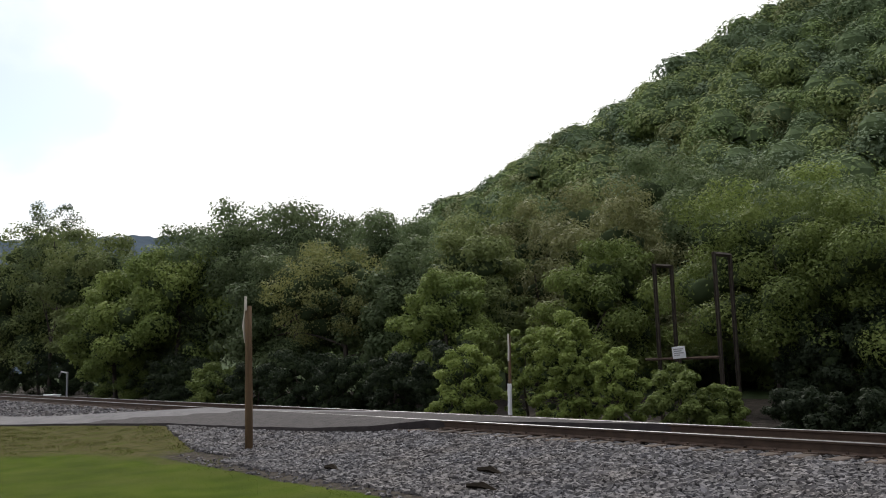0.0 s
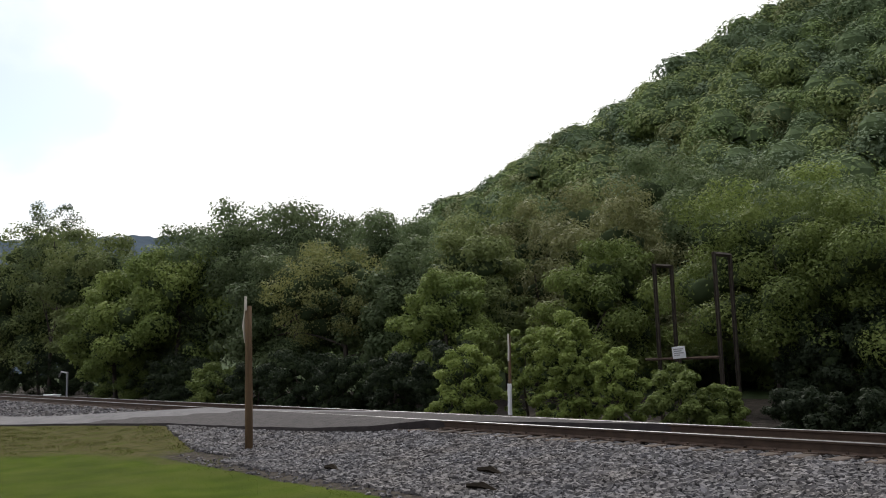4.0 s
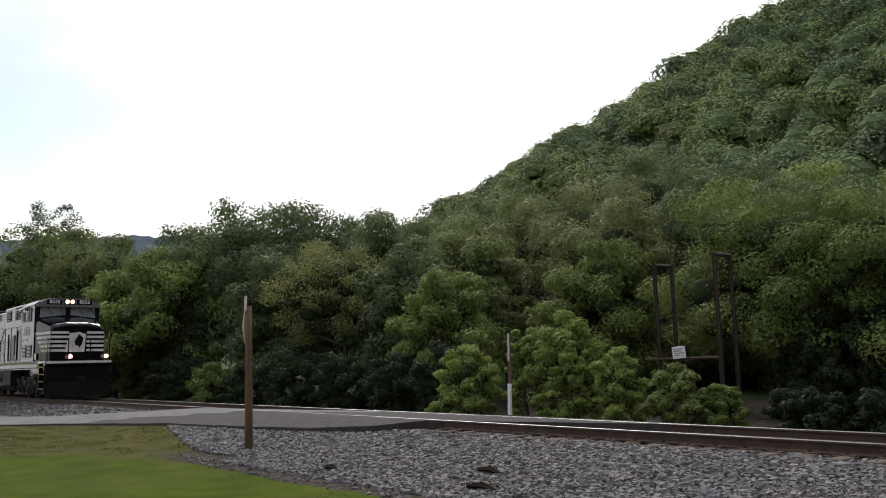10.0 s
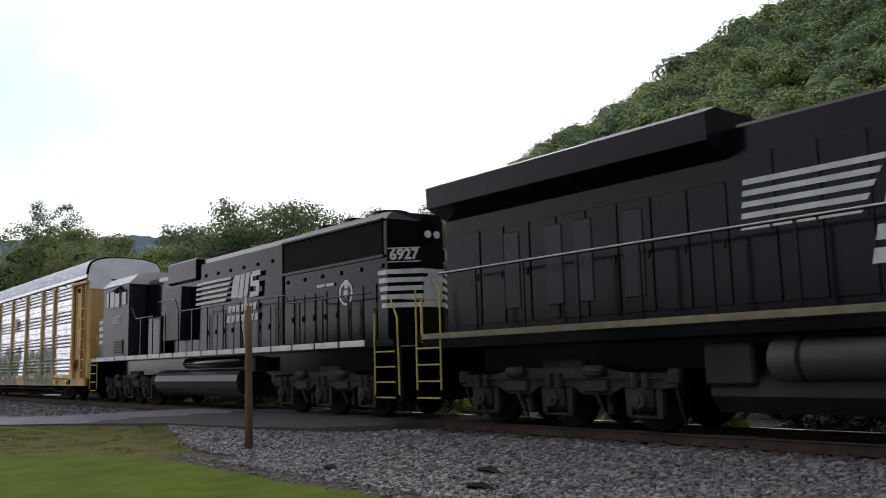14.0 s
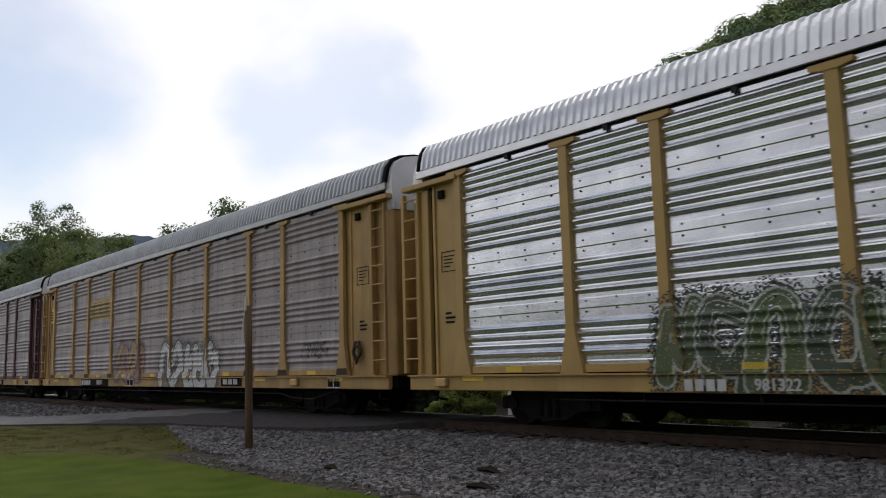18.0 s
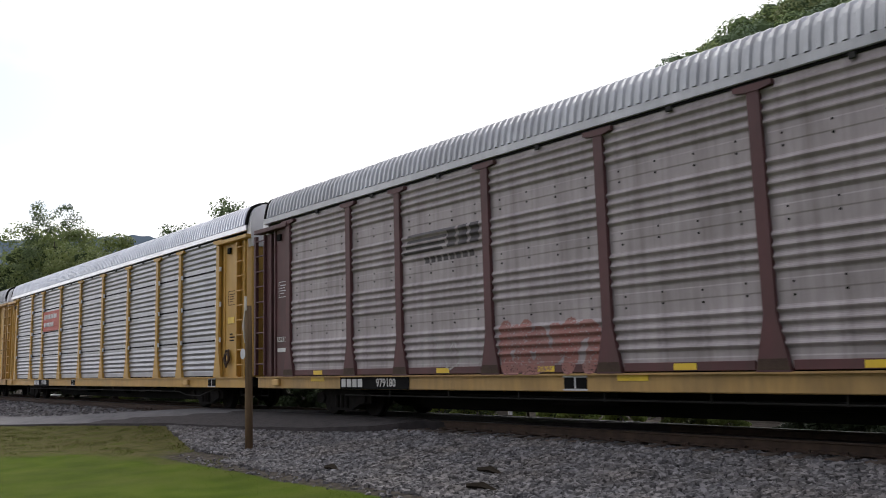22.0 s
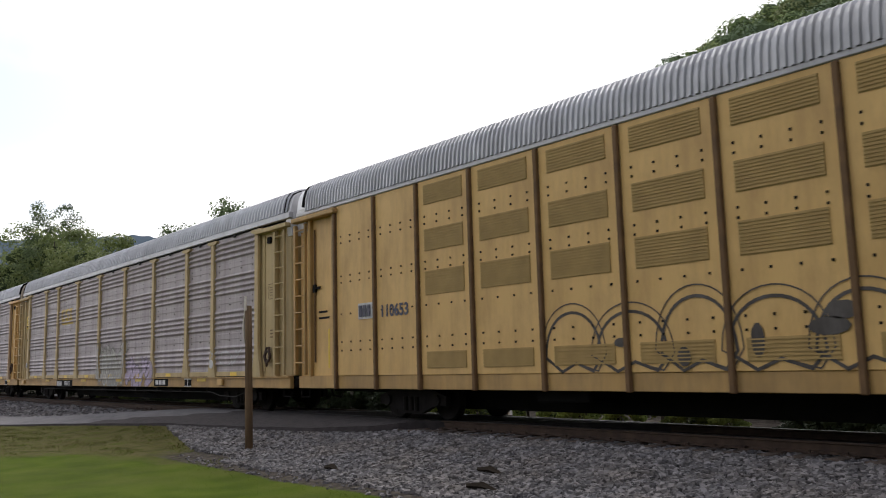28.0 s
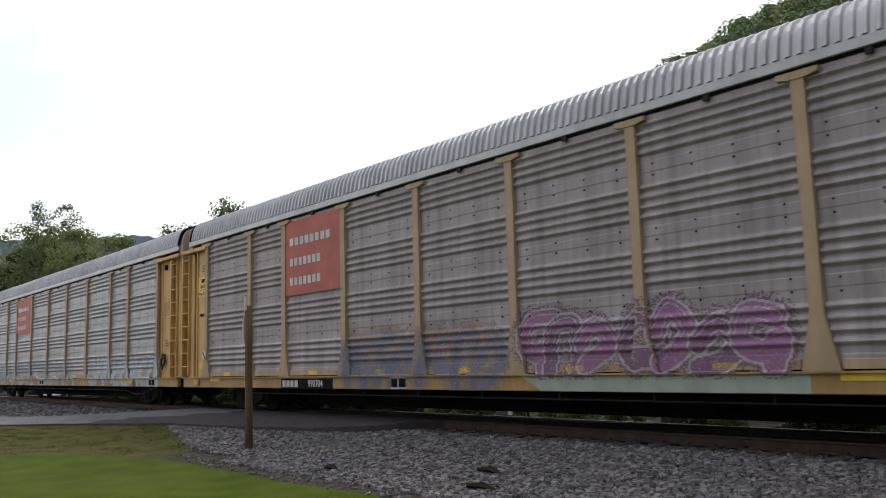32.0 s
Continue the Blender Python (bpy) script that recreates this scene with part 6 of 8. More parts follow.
        part("rail_bar", Shape().rod([(2.5, s1 * 1.002, 3.53), (6.1, s1 * 1.002, 3.53)], 0.021, 6), M_GREYSTEEL, car, "light grey bar along the handrail")
    handrail(car, [(10.55, -1.45, 2.75), (10.6, -0.5, 2.75)], [(10.57, -1.4, 1.72, 2.75), (10.6, -0.5, 1.72, 2.75)], M_BLACK)
    handrail(car, [(10.55, 1.45, 2.75), (10.6, 0.5, 2.75)], [(10.57, 1.4, 1.72, 2.75), (10.6, 0.5, 1.72, 2.75)], M_BLACK)
    # tank, reservoirs and boxes
    tk = [(-1.0, 1.0), (-1.25, 0.82), (-1.3, 0.6), (-1.05, 0.36), (1.05, 0.36), (1.3, 0.6), (1.25, 0.82), (1.0, 1.0)]
    part("fuel_tank", Shape().along(tk, -3.7, 3.7), M_TANK, car)
    for side in (-1, 1):
        for x0, x1 in ((-2.75, -0.45), (-0.2, 2.0)):
            part("air_reservoir", Shape().tank(x0, x1, side * 1.2, 1.1, 0.3), M_RESERVOIR, car, smooth=True)
        for x in (-2.2, -1.0, 0.35, 1.45):
            part("tank_strap", shared("tank_strap%d" % side, lambda: Shape().disc(0, 0, 0, 0.06, 0.312, 16, 0.28), M_UNDER), None, car, at=pose(x, side * 1.2, 1.1, 0, 0, 90))
        part("battery_box", Shape().box(2.1, 3.75, *sorted((side * 1.4, side * 0.7)), 0.62, 1.4, 0.04), M_TANK, car)
        part("equipment_box", Shape().box(-3.75, -2.95, *sorted((side * 1.36, side * 0.8)), 0.75, 1.34, 0.04), M_TANK, car)
    emblem(car, -1.35, 3.34, -0.985, 3.7, 0.74)
    for o in car.children:
        o.matrix_basis = Matrix.Diagonal((1, 1, 1.022, 1)) @ o.matrix_basis
    loco_truck(car, 6.95, start)
    loco_truck(car, -6.9, start)
    return car


def trailing_locomotive(start):
    """Runs backwards: its long hood leads, the cab trails."""
    car = thing("locomotive", "glossy black diesel locomotive running long hood first", "locomotive", pose(start, 0, 0), group="locomotives of the train")
    MOVERS.append((car, start))
    part("frame", Shape().box(-10.4, 10.2, -0.9, 0.9, 1.0, 1.66).box(-10.3, 10.2, -1.5, 1.5, 1.6, 1.74), M_GLOSS_BLACK, car)
    for side in (-1, 1):
        # white stripe broken by the handrail posts
        n = 17
        for i in range(n):
            a = lerp(-9.6, 9.2, i / n)
            part("sill_stripe", shared("sill_stripe", lambda: Shape().box(0, 1.02, -1.525, -1.5, 1.62, 1.76, 0.005), M_WHITE), None, car, at=(Matrix() if side < 0 else TURN) @ pose(a, 0, 0))
    prof = [(-0.9, 1.66), (0.9, 1.66), (0.9, 4.6), (0.74, 4.78), (-0.74, 4.78), (-0.9, 4.6)]
    part("long_hood", Shape().along(prof, -1.2, 9.2), M_GLOSS_BLACK, car)
    part("low_hood", Shape().along([(y * 0.98, z if z < 2 else z - 0.25) for y, z in prof], -6.1, -1.2), M_GLOSS_BLACK, car)
    # hood end with broad bevelled corners
    end = Shape()
    end.v = [(9.2, y, z) for y, z in prof] + [(9.76, y * 0.37, z if z < 2 else z - 0.1) for y, z in prof]
    end.f = [(i, (i + 1) % 6, 6 + (i + 1) % 6, 6 + i) for i in range(6)] + [tuple(range(6)), tuple(range(11, 5, -1))]
    hood_end = part("hood_end", end, M_GLOSS_BLACK, car)
    # radiator section
    part("radiator_intake", Shape().box(4.4, 9.05, -0.93, -0.9, 3.76, 4.56, 0.01), M_DARK, car, "dark radiator intake screen")
    part("radiator_frame", Shape().box(4.3, 9.1, -0.96, -0.9, 3.69, 3.76).box(4.24, 4.32, -0.95, -0.9, 1.8, 4.6).box(4.3, 9.1, -0.98, -0.7, 4.56, 4.64, 0.02), M_GREY_BLACK, car)
    part("roof_fan", Shape().box(4.8, 8.8, -0.6, 0.6, 4.78, 4.85, 0.02), M_BLACK, car)
    for x in (5.5, 6.8, 8.1):
        f = Shape()
        f.v = [(x + 0.5 * math.cos(k * 0.3927), 0.5 * math.sin(k * 0.3927), z) for z in (4.8, 4.97) for k in range(16)]
        f.f = [(k, (k + 1) % 16, 16 + (k + 1) % 16, 16 + k) for k in range(16)] + [tuple(range(16, 32))]
        part("fan_guard", f, M_BLACK, car)
    part("brake_hatch", Shape().box(-3.75, -1.3, -1.0, 1.0, 4.12, 4.86, 0.06), M_GLOSS_BLACK, car)
    part("exhaust_stack", Shape().box(-1.13, 0.19, -0.62, 0.62, 4.78, 4.94, 0.03), M_UNDER, car)
    door_row(car, -1.0, 4.2, 9, -0.905, 1.8, 2.9, M_GLOSS_BLACK)
    door_row(car, 4.4, 8.8, 8, -0.905, 1.8, 3.1, M_GLOSS_BLACK)
    part("side_box", Shape().prism([(-3.45, 2.2), (-2.0, 2.2), (-1.9, 3.95), (-3.3, 3.95)], -1.25, -0.9), M_GREY_BLACK, car)
    part("side_box", Shape().box(-5.1, -3.9, -1.15, -0.88, 1.75, 3.1, 0.05), M_GLOSS_BLACK, car)
    for i in range(12):
        x = lerp(-0.8, 9.0, i / 11)
        part("lifting_lug", shared("lug", lambda: Shape().box(-0.05, 0.05, -0.05, 0.0, -0.05, 0.05, 0.01), M_GREY_BLACK), None, car, at=pose(x, -0.9, 4.2 if x < 4 else 3.5))
    # cab
    prof = [(-1.5, 1.66), (1.5, 1.66), (1.5, 4.42), (1.2, 4.74), (-1.2, 4.74), (-1.5, 4.42)]
    cab = part("cab", Shape().along(prof, -8.9, -6.1), M_GREY_BLACK, car)
    prof = [(-1.54, 4.42), (-1.2, 4.76), (-0.6, 4.86), (0.6, 4.86), (1.2, 4.76), (1.54, 4.42), (1.48, 4.39), (-1.48, 4.39)]
    part("cab_roof", Shape().along(prof, -9.0, -6.0), M_GREYWHITE, cab, "pale grey cab roof")
    for side in (-1, 1):
        y = side * 1.505
        for x0, x1 in ((-8.5, -8.25), (-8.1, -7.6), (-7.55, -7.1), (-6.75, -6.35)):
            part("side_window", Shape().box(x0, x1, *sorted((y, y + side * 0.02)), 3.66, 4.22, 0.004), M_GLASS, cab)
        part("window_frame", Shape().box(-8.15, -7.05, *sorted((y, y + side * 0.03)), 3.6, 3.65).box(-7.6, -7.56, *sorted((y, y + side * 0.03)), 3.65, 4.23).box(-7.1, -7.05, *sorted((y, y + side * 0.03)), 3.65, 4.23), M_GREYSTEEL, cab)
        part("sunshade", Shape().add([(-8.2, y, 4.36), (-6.9, y, 4.36), (-7.0, y + side * 0.28, 4.2), (-8.15, y + side * 0.28, 4.2), (-8.2, y, 4.39), (-6.9, y, 4.39), (-7.0, y + side * 0.28, 4.23), (-8.15, y + side * 0.28, 4.23)],
             [(0, 1, 2, 3), (4, 5, 6, 7), (0, 1, 5, 4), (1, 2, 6, 5), (2, 3, 7, 6), (3, 0, 4, 7)]), M_GREY_BLACK, cab)
    grille(car, -7.6, -6.6, -1.505, 1.85, 2.35, M_GREY_BLACK, 8, "black louvres on the cab side")
    digits(car, "6927", 0.42, M_WHITE, -7.35, -1.512, 3.12)
    # short nose with stripes
    nose = part("nose", Shape().box(-10.0, -8.85, -1.3, 1.3, 1.66, 3.4, 0.08), M_GREY_BLACK, car)
    st = Shape()
    for i in range(4):
        st.box(-9.95, -8.98, -1.312, -1.302, 2.3 + i * 0.26, 2.45 + i * 0.26)
        st.box(-10.008, -10.0, -1.15, 1.15, 2.3 + i * 0.26, 2.45 + i * 0.26)
    part("nose_stripe", st, M_WHITE, nose, "white stripes round the nose")
    # markings of the leading end
    for i in range(5):
        st = Shape()
        z = 2.5 + i * 0.195
        a = 8.98 - i * 0.035
        st.box(a, 9.19, -0.915, -0.904, z, z + 0.11)
        st.add([(9.2, -0.909, z), (9.765, -0.338, z), (9.765, -0.338, z + 0.11), (9.2, -0.909, z + 0.11)], [(0, 1, 2, 3)])
        st.add([(9.2, 0.909, z), (9.765, 0.338, z), (9.765, 0.338, z + 0.11), (9.2, 0.909, z + 0.11)], [(0, 1, 2, 3)])
        st.box(9.762, 9.768, -0.335, 0.335, z, z + 0.11)
        part("end_stripe", st, M_WHITE, hood_end, "white stripe round the hood end")
    part("end_emblem", Shape().add([(9.775, -0.3, 2.5), (9.775, 0.25, 2.5), (9.775, 0.3, 3.3), (9.775, -0.05, 3.4), (9.775, -0.28, 3.05)], [(0, 1, 2, 3, 4)]), M_WHITE, hood_end, "white emblem shape")
    for side in (-1, 1):
        at = pose(9.49, 0.62 * side, 3.72, 0, 0, 45 if side < 0 else 135)
        nb = part("number_board", Shape().box(-0.36, 0.36, -0.03, 0.02, -0.15, 0.15, 0.02), M_DARK, hood_end, at=at)
        for z in (-0.17, 0.15):
            part("board_frame", Shape().box(-0.38, 0.38, -0.034, 0.02, z, z + 0.02), M_WHITE, nb)
        part("road_number", text_mesh("6927", 0.34, M_WHITE, 0.003, 0.012), None, nb, "number 6927", at=pose(0, -0.034, 0))
    for y in (-0.13, 0.13):
        part("headlight", Shape().add([(9.8, y + 0.09 * math.cos(k * 0.5236), 4.2 + 0.09 * math.sin(k * 0.5236)) for k in range(12)] + [(9.6, y + 0.09 * math.cos(k * 0.5236), 4.2 + 0.09 * math.sin(k * 0.5236)) for k in range(12)],
             [tuple(range(12))] + [(k, (k + 1) % 12, 12 + (k + 1) % 12, 12 + k) for k in range(12)]), M_LENS, hood_end, "unlit headlight")
    wheel = Shape().disc(7.47, 2.97, -0.93, -0.905, 0.3, 18, 0.24)
    part("safety_emblem", wheel, M_WHITE, car, "white round emblem", at=pose(0, 0, 0))
    for x in (6.32, 6.76):
        part("lettering", bars(1, 0.38, 0.07, 0.05), M_WHITE, car, at=pose(x, -0.935, 3.25))
    part("emblem_hub", Shape().box(7.4, 7.58, -0.925, -0.905, 2.78, 3.3).disc(7.47, 2.97, -0.93, -0.905, 0.1, 12), M_WHITE, car)
    part("emblem_spoke", Shape().box(7.2, 7.74, -0.925, -0.905, 2.95, 2.99), M_WHITE, car)
    emblem(car, 0.94, 3.62, -0.985, 4.6, 0.72)
    # ends, steps, rails
    for e in (-1, 1):
        part("pilot", Shape().box(*sorted((e * 10.15, e * 10.45)), -1.45, 1.45, 0.4, 1.6, 0.03), M_GLOSS_BLACK, car)
        part("coupler", Shape().box(*sorted((e * 10.3, e * 10.75)), -0.14, 0.14, 0.72, 1.0, 0.04), M_UNDER, car)
        part("platform_edge", Shape().box(*sorted((e * 10.45, e * 10.47)), -0.8, 0.8, 1.52, 1.66), M_WHITE, car, "white platform edge")
        for side in (-1, 1):
            steps_at(car, *sorted((e * 9.55, e * 10.25)), side)
            s1 = side * 1.5
            handrail(car, [(e * 9.5, s1, 0.55), (e * 9.5, s1, 2.3), (e * 9.7, s1, 2.65)], [], M_RAILYELLOW, name="grab_rail")
            handrail(car, [(e * 10.4, s1, 0.55), (e * 10.35, s1, 2.2), (e * 10.1, s1, 2.65)], [], M_RAILYELLOW, name="grab_rail")
            handrail(car, [(e * 10.45, s1 * 0.9, 2.6), (e * 10.45, s1 * 0.3, 2.6)], [(e * 10.45, s1 * 0.6, 1.6, 2.6)], M_RAILYELLOW)
    for side in (-1, 1):
        s1 = side * 1.5
        handrail(car, [(-5.8, s1, 3.5), (-5.36, s1, 3.06), (-3.67, s1, 3.06), (-3.26, s1, 3.5), (-1.79, s1, 3.5), (-1.49, s1, 3.08), (5.45, s1, 3.06), (5.73, s1, 2.83), (9.4, s1, 2.82)], [(x, s1, 1.74, 3.06 if x < 5.6 else 2.83) for x in (-4.85, -3.75, -2.64, -1.53, -0.43, 0.68, 1.78, 2.9, 4.0, 5.1, 6.2, 7.3, 8.45)], M_BLACK)
        part("air_reservoir", Shape().tank(-1.5, 2.6, side * 1.2, 1.4, 0.17), M_GLOSS_BLACK, car, smooth=True)
    tk = [(-1.05, 1.2), (-1.26, 1.14), (-1.38, 1.02), (-1.42, 0.84), (-1.38, 0.64), (-1.26, 0.48), (-1.05, 0.38)]
    tk += [(-y, z) for y, z in reversed(tk)]
    part("fuel_tank", Shape().along(tk, -3.7, 2.5), M_GREY_BLACK, car)
    part("equipment_box", Shape().box(2.7, 3.4, -1.3, -0.8, 1.1, 1.5, 0.03), M_TANK, car)
    loco_truck(car, 6.8, start)
    loco_truck(car, -6.8, start)
    return car


lead_locomotive(-175.05)
trailing_locomotive(-196.57)


# ---- lettering, plates and paint on the cars ----
def plate(car, x0, x1, z0, z1, mat, y=-1.57, name="plate", label=""):
    return part(name, Shape().box(x0, x1, -0.006, 0.006, z0, z1), mat, car, label, at=pose(0, y, 0))


def broken_bars(x0, x1, z, h, n, gap=0.25, lean=0.0):
    s = Shape()
    for i in range(n):
        a, b = lerp(x0, x1, i / n), lerp(x0, x1, (i + 1 - gap) / n)
        s.prism([(a, z - h / 2), (b, z - h / 2), (b + lean, z + h / 2), (a + lean, z + h / 2)], -0.006, 0.0)
    return s


def numbered(car, x0, x1, z, words, h=0.2, dark=True, lead=4, y=-1.572):
    """A reporting plate: bars for the owner's mark, then the number."""
    if dark:
        plate(car, x0 - 0.08, x1 + 0.08, z - h * 0.75, z + h * 0.75, M_DARK, y + 0.004)
    split = lerp(x0, x1, 0.4)
    part("owner_mark", broken_bars(x0, split - 0.1, z, h, lead), M_WHITE, car, at=pose(0, y - 0.006, 0))
    part("car_number", text_mesh(words, h * 1.35, M_WHITE, 0.002, 0.004), None, car, "number " + words, at=pose((split + x1) / 2, y - 0.006, z))


for car, xs in ((car1, (-11.6, 11.0)), (car2, (-11.4, -9.2, 7.7, 11.5)), (car3, (9.2, 12.1, -10.5, -1.0)), (car5, (-8.5, -5.8, -3.3, 0.9, 2.9, 8.2)), (car6, (-11.3, 7.6, 11.9)), (car7, (-8, 8.5))):
    for x in xs:
        plate(car, x - 0.3, x + 0.3, 0.84, 0.94, M_REFLECT, -1.506, "reflector", "yellow reflector strip")
for car in (car1, car2, car3, car4, car5, car6, car7):
    # consolidated stencil and small fittings along the sill
    for x in (11.4, -2.2) if car is not car5 else (7.2,):
        p = plate(car, x - 0.25, x + 0.25, 0.69, 0.92, M_DARK, -1.506, "stencil_panel")
        part("stencil_border", Shape().box(x - 0.27, x + 0.27, -0.004, 0.0, 0.9, 0.93).box(x - 0.27, x + 0.27, -0.004, 0.0, 0.68, 0.71).box(x - 0.015, x + 0.015, -0.004, 0.0, 0.7, 0.92), M_WHITE, p, at=pose(0, -0.008, 0))
    for x in (-12.5, 9.6):
        part("jack_pad", shared("jack_pad", lambda: Shape().box(-0.16, 0.16, -0.09, 0.0, 0.73, 0.9, 0.02), M_YELLOW_PALE), None, car, at=pose(x, -1.5, 0))
    for x in range(-8, 9, 2):
        part("pipe_hanger", shared("hanger", lambda: Shape().box(-0.015, 0.015, -0.02, 0.02, 0.5, 0.68), M_TANK), None, car, at=pose(x + 0.3, -1.36, 0))
    part("brake_pipe", shared("brake_pipe", lambda: Shape().rod([(-9.5, -1.36, 0.52), (8.6, -1.36, 0.52), (9.2, -1.36, 0.42), (10.2, -1.36, 0.4), (11.0, -1.36, 0.56), (11.6, -1.36, 0.66)], 0.016, 5), M_TANK), None, car)
    # fittings of the end bays
    for sx in (-1, 1):
        ink = M_WHITE if car is car3 else M_STENCIL if car in (car5, car6, car7) else M_UNDER
        at_x = 12.6 if sx > 0 else -12.28
        if car in (car5, car6, car7) and sx < 0:
            # yellow quality notice, numbers below it and a small plate by the floor
            notice = plate(car, -12.66, -11.99, 3.42, 4.04, M_REFLECT, -1.45, "notice", "bright yellow notice with dark words")
            part("owner_mark", broken_bars(-12.42, -12.1, 3.92, 0.11, 3), M_DARK, notice, at=pose(0, -0.007, 0))
            part("lettering", text_mesh("Quality", 0.16, M_DARK, 0.002), None, notice, "word Quality", at=pose(-12.3, -0.008, 3.75))
            part("underline", Shape().box(-12.5, -12.08, -0.004, 0.0, 3.63, 3.645), M_DARK, notice, at=pose(0, -0.007, 0))
            part("lettering", text_mesh("Auto Rack", 0.14, M_DARK, 0.002), None, notice, "words Auto Rack", at=pose(-12.32, -0.008, 3.53))
            part("data_stencil", broken_bars(-12.5, -12.06, 2.86, 0.09, 6), M_DARK, car, at=pose(0, -1.445, 0))
            part("data_stencil", bars(3, 0.2, 0.03, 0.05, (1, 0.8, 0.9)), M_STENCIL, car, at=pose(-12.3, -1.445, 4.3))
            plate(car, -12.52, -12.08, 1.22, 1.42, M_REFLECT, -1.45, "label_strip", "small yellow plate")
            sign = part("warning_disc", Shape().disc(-11.86, 1.62, -0.008, 0.0, 0.13, 18), M_WHITE, car, "round white sign with a dark stroke", at=pose(0, -1.6, 0))
            part("stroke", Shape().prism([(-11.96, 1.69), (-11.93, 1.72), (-11.76, 1.55), (-11.79, 1.52)], -0.004, 0.0), M_DARK, sign, at=pose(0, -0.009, 0))
            continue
        part("door_stop", shared("door_stop", lambda: Shape().box(-0.09, 0.09, -0.06, 0.0, 4.55, 4.72, 0.01), M_DARK), None, car, at=pose(12.45 * sx, -1.44, 0))
        data = Shape()
        for x0, x1, z0, z1 in ((-0.24, 0.24, 3.43, 3.445), (-0.24, 0.24, 3.03, 3.045), (-0.24, -0.225, 3.03, 3.445), (0.225, 0.24, 3.03, 3.445)):
            data.box(x0, x1, -0.004, 0.0, z0, z1)
        part("data_box", data, ink, car, "stencilled outline box", at=pose(at_x, -1.445, 0))
        part("data_stencil", bars(4, 0.32, 0.02, 0.05, (1, 0.8, 0.9, 0.6)), ink, car, at=pose(at_x, -1.445, 3.24))
        if car is not car3 or sx > 0:
            part("data_stencil", bars(3, 0.3, 0.04, 0.05, (0.6, 1, 0.9)), ink, car, at=pose(at_x, -1.445, 2.1))
    lock = Shape().rod([(-0.08, -0.04, 1.75), (-0.12, -0.1, 1.5), (0.02, -0.1, 1.25), (0.1, -0.06, 1.45), (0.04, -0.04, 1.75)], 0.035, 6).disc(0, 1.5, -0.1, -0.04, 0.16, 12, 0.11)
    part("hand_brake", lock, M_RUST, car, "rusty chain and brake wheel", at=pose(12.42, -1.45, 0))
# bright car: red octagons, green and grey lettering
OCT = [(0.34 * math.cos(radians(22.5 + 45 * k)), 0.36 * math.sin(radians(22.5 + 45 * k))) for k in range(8)]
for x, z in ((-2.97, 3.8), (2.35, 3.68)):
    o = part("octagon_emblem", Shape().prism(OCT, -0.012, 0.0), M_LOGORED, car1, "dark red octagonal emblem", at=pose(x, -1.53, z))
    part("emblem_rim", Shape().prism([(a * 0.9, b * 0.9) for a, b in OCT], -0.004, 0.0), M_WHITE, o, at=pose(0, -0.012, 0))
    part("emblem_field", Shape().prism([(a * 0.8, b * 0.8) for a, b in OCT], -0.004, 0.0), M_LOGORED, o, at=pose(0, -0.016, 0))
    part("emblem_stencil", bars(3, 0.36, 0.08, 0.06, (0.8, 1, 0.8)), M_WHITE, o, at=pose(0, -0.022, 0))
GREYGREEN, PALE = (0.1, 0.14, 0.05), (0.5, 0.52, 0.46)
graffiti(car1, -7.2, -1.9, 0.68, 2.15, GREYGREEN, PALE, 1, 7, fill2=(0.06, 0.085, 0.05), cloud=(0.05, 0.06, 0.05))
graffiti(car1, -1.5, 3.1, 0.68, 2.3, (0.03, 0.14, 0.06), (0.55, 0.53, 0.3), 3, 5, fill2=(0.04, 0.11, 0.05), cloud=(0.12, 0.04, 0.2))
graffiti(car1, 4.3, 9.0, 0.75, 2.2, GREYGREEN, PALE, 4, 6, cloud=(0.14, 0.15, 0.13))
numbered(car1, -6.8, -4.7, 0.78, "981322", 0.17, dark=False)
# weathered car with white lettering
graffiti(car2, -3.7, -1.0, 0.85, 2.2, (0.5, 0.38, 0.13), (0.06, 0.03, 0.08), 5, 4, fill2=(0.46, 0.27, 0.2), cloud=(0.16, 0.09, 0.19))
graffiti(car2, 0.7, 5.1, 0.66, 2.15, (0.78, 0.78, 0.8), (0.035, 0.035, 0.04), 6, 5, cloud=(0.13, 0.12, 0.125))
graffiti(car2, 5.7, 6.9, 1.5, 2.05, None, (0.5, 0.5, 0.52), 7, 3)
graffiti(car2, 9.9, 11.2, 1.4, 1.85, None, (0.07, 0.07, 0.075), 8, 4)
graffiti(car2, -12.95, -12.1, 1.15, 2.0, None, (0.6, 0.6, 0.62), 9, 2, y=-1.446)
plate(car2, 5.3, 6.6, 0.7, 0.95, M_DARK, -1.506)
part("owner_mark", broken_bars(5.45, 6.45, 0.83, 0.15, 3), M_WHITE, car2, at=pose(0, -1.516, 0))
numbered(car2, -7.7, -4.6, 0.8, "980541", 0.18, y=-1.512)
painted(car2, "faded_emblem", [(-6.95 + 0.03 * k, -4.4 + 0.03 * k, 3.28 + k * 0.17, 3.41 + k * 0.17) for k in range(5)], (0.5, 0.35, 0.1), "faded yellow striped emblem")
painted(car2, "emblem_block", [(x, x + 0.55, 3.44, 3.56) for x in (-6.6, -5.9, -5.2)] + [(x, x + 0.55, 3.84, 3.96) for x in (-6.6, -5.9, -5.2)] + [(x, x + 0.2, 3.56, 3.84) for x in (-6.6, -5.75, -5.02)], (0.2, 0.12, 0.06), "brown blocks of a faded emblem")
plate(car2, -12.7, -12.2, 3.45, 4.1, M_REFLECT, -1.45, "notice", "bright yellow notice")
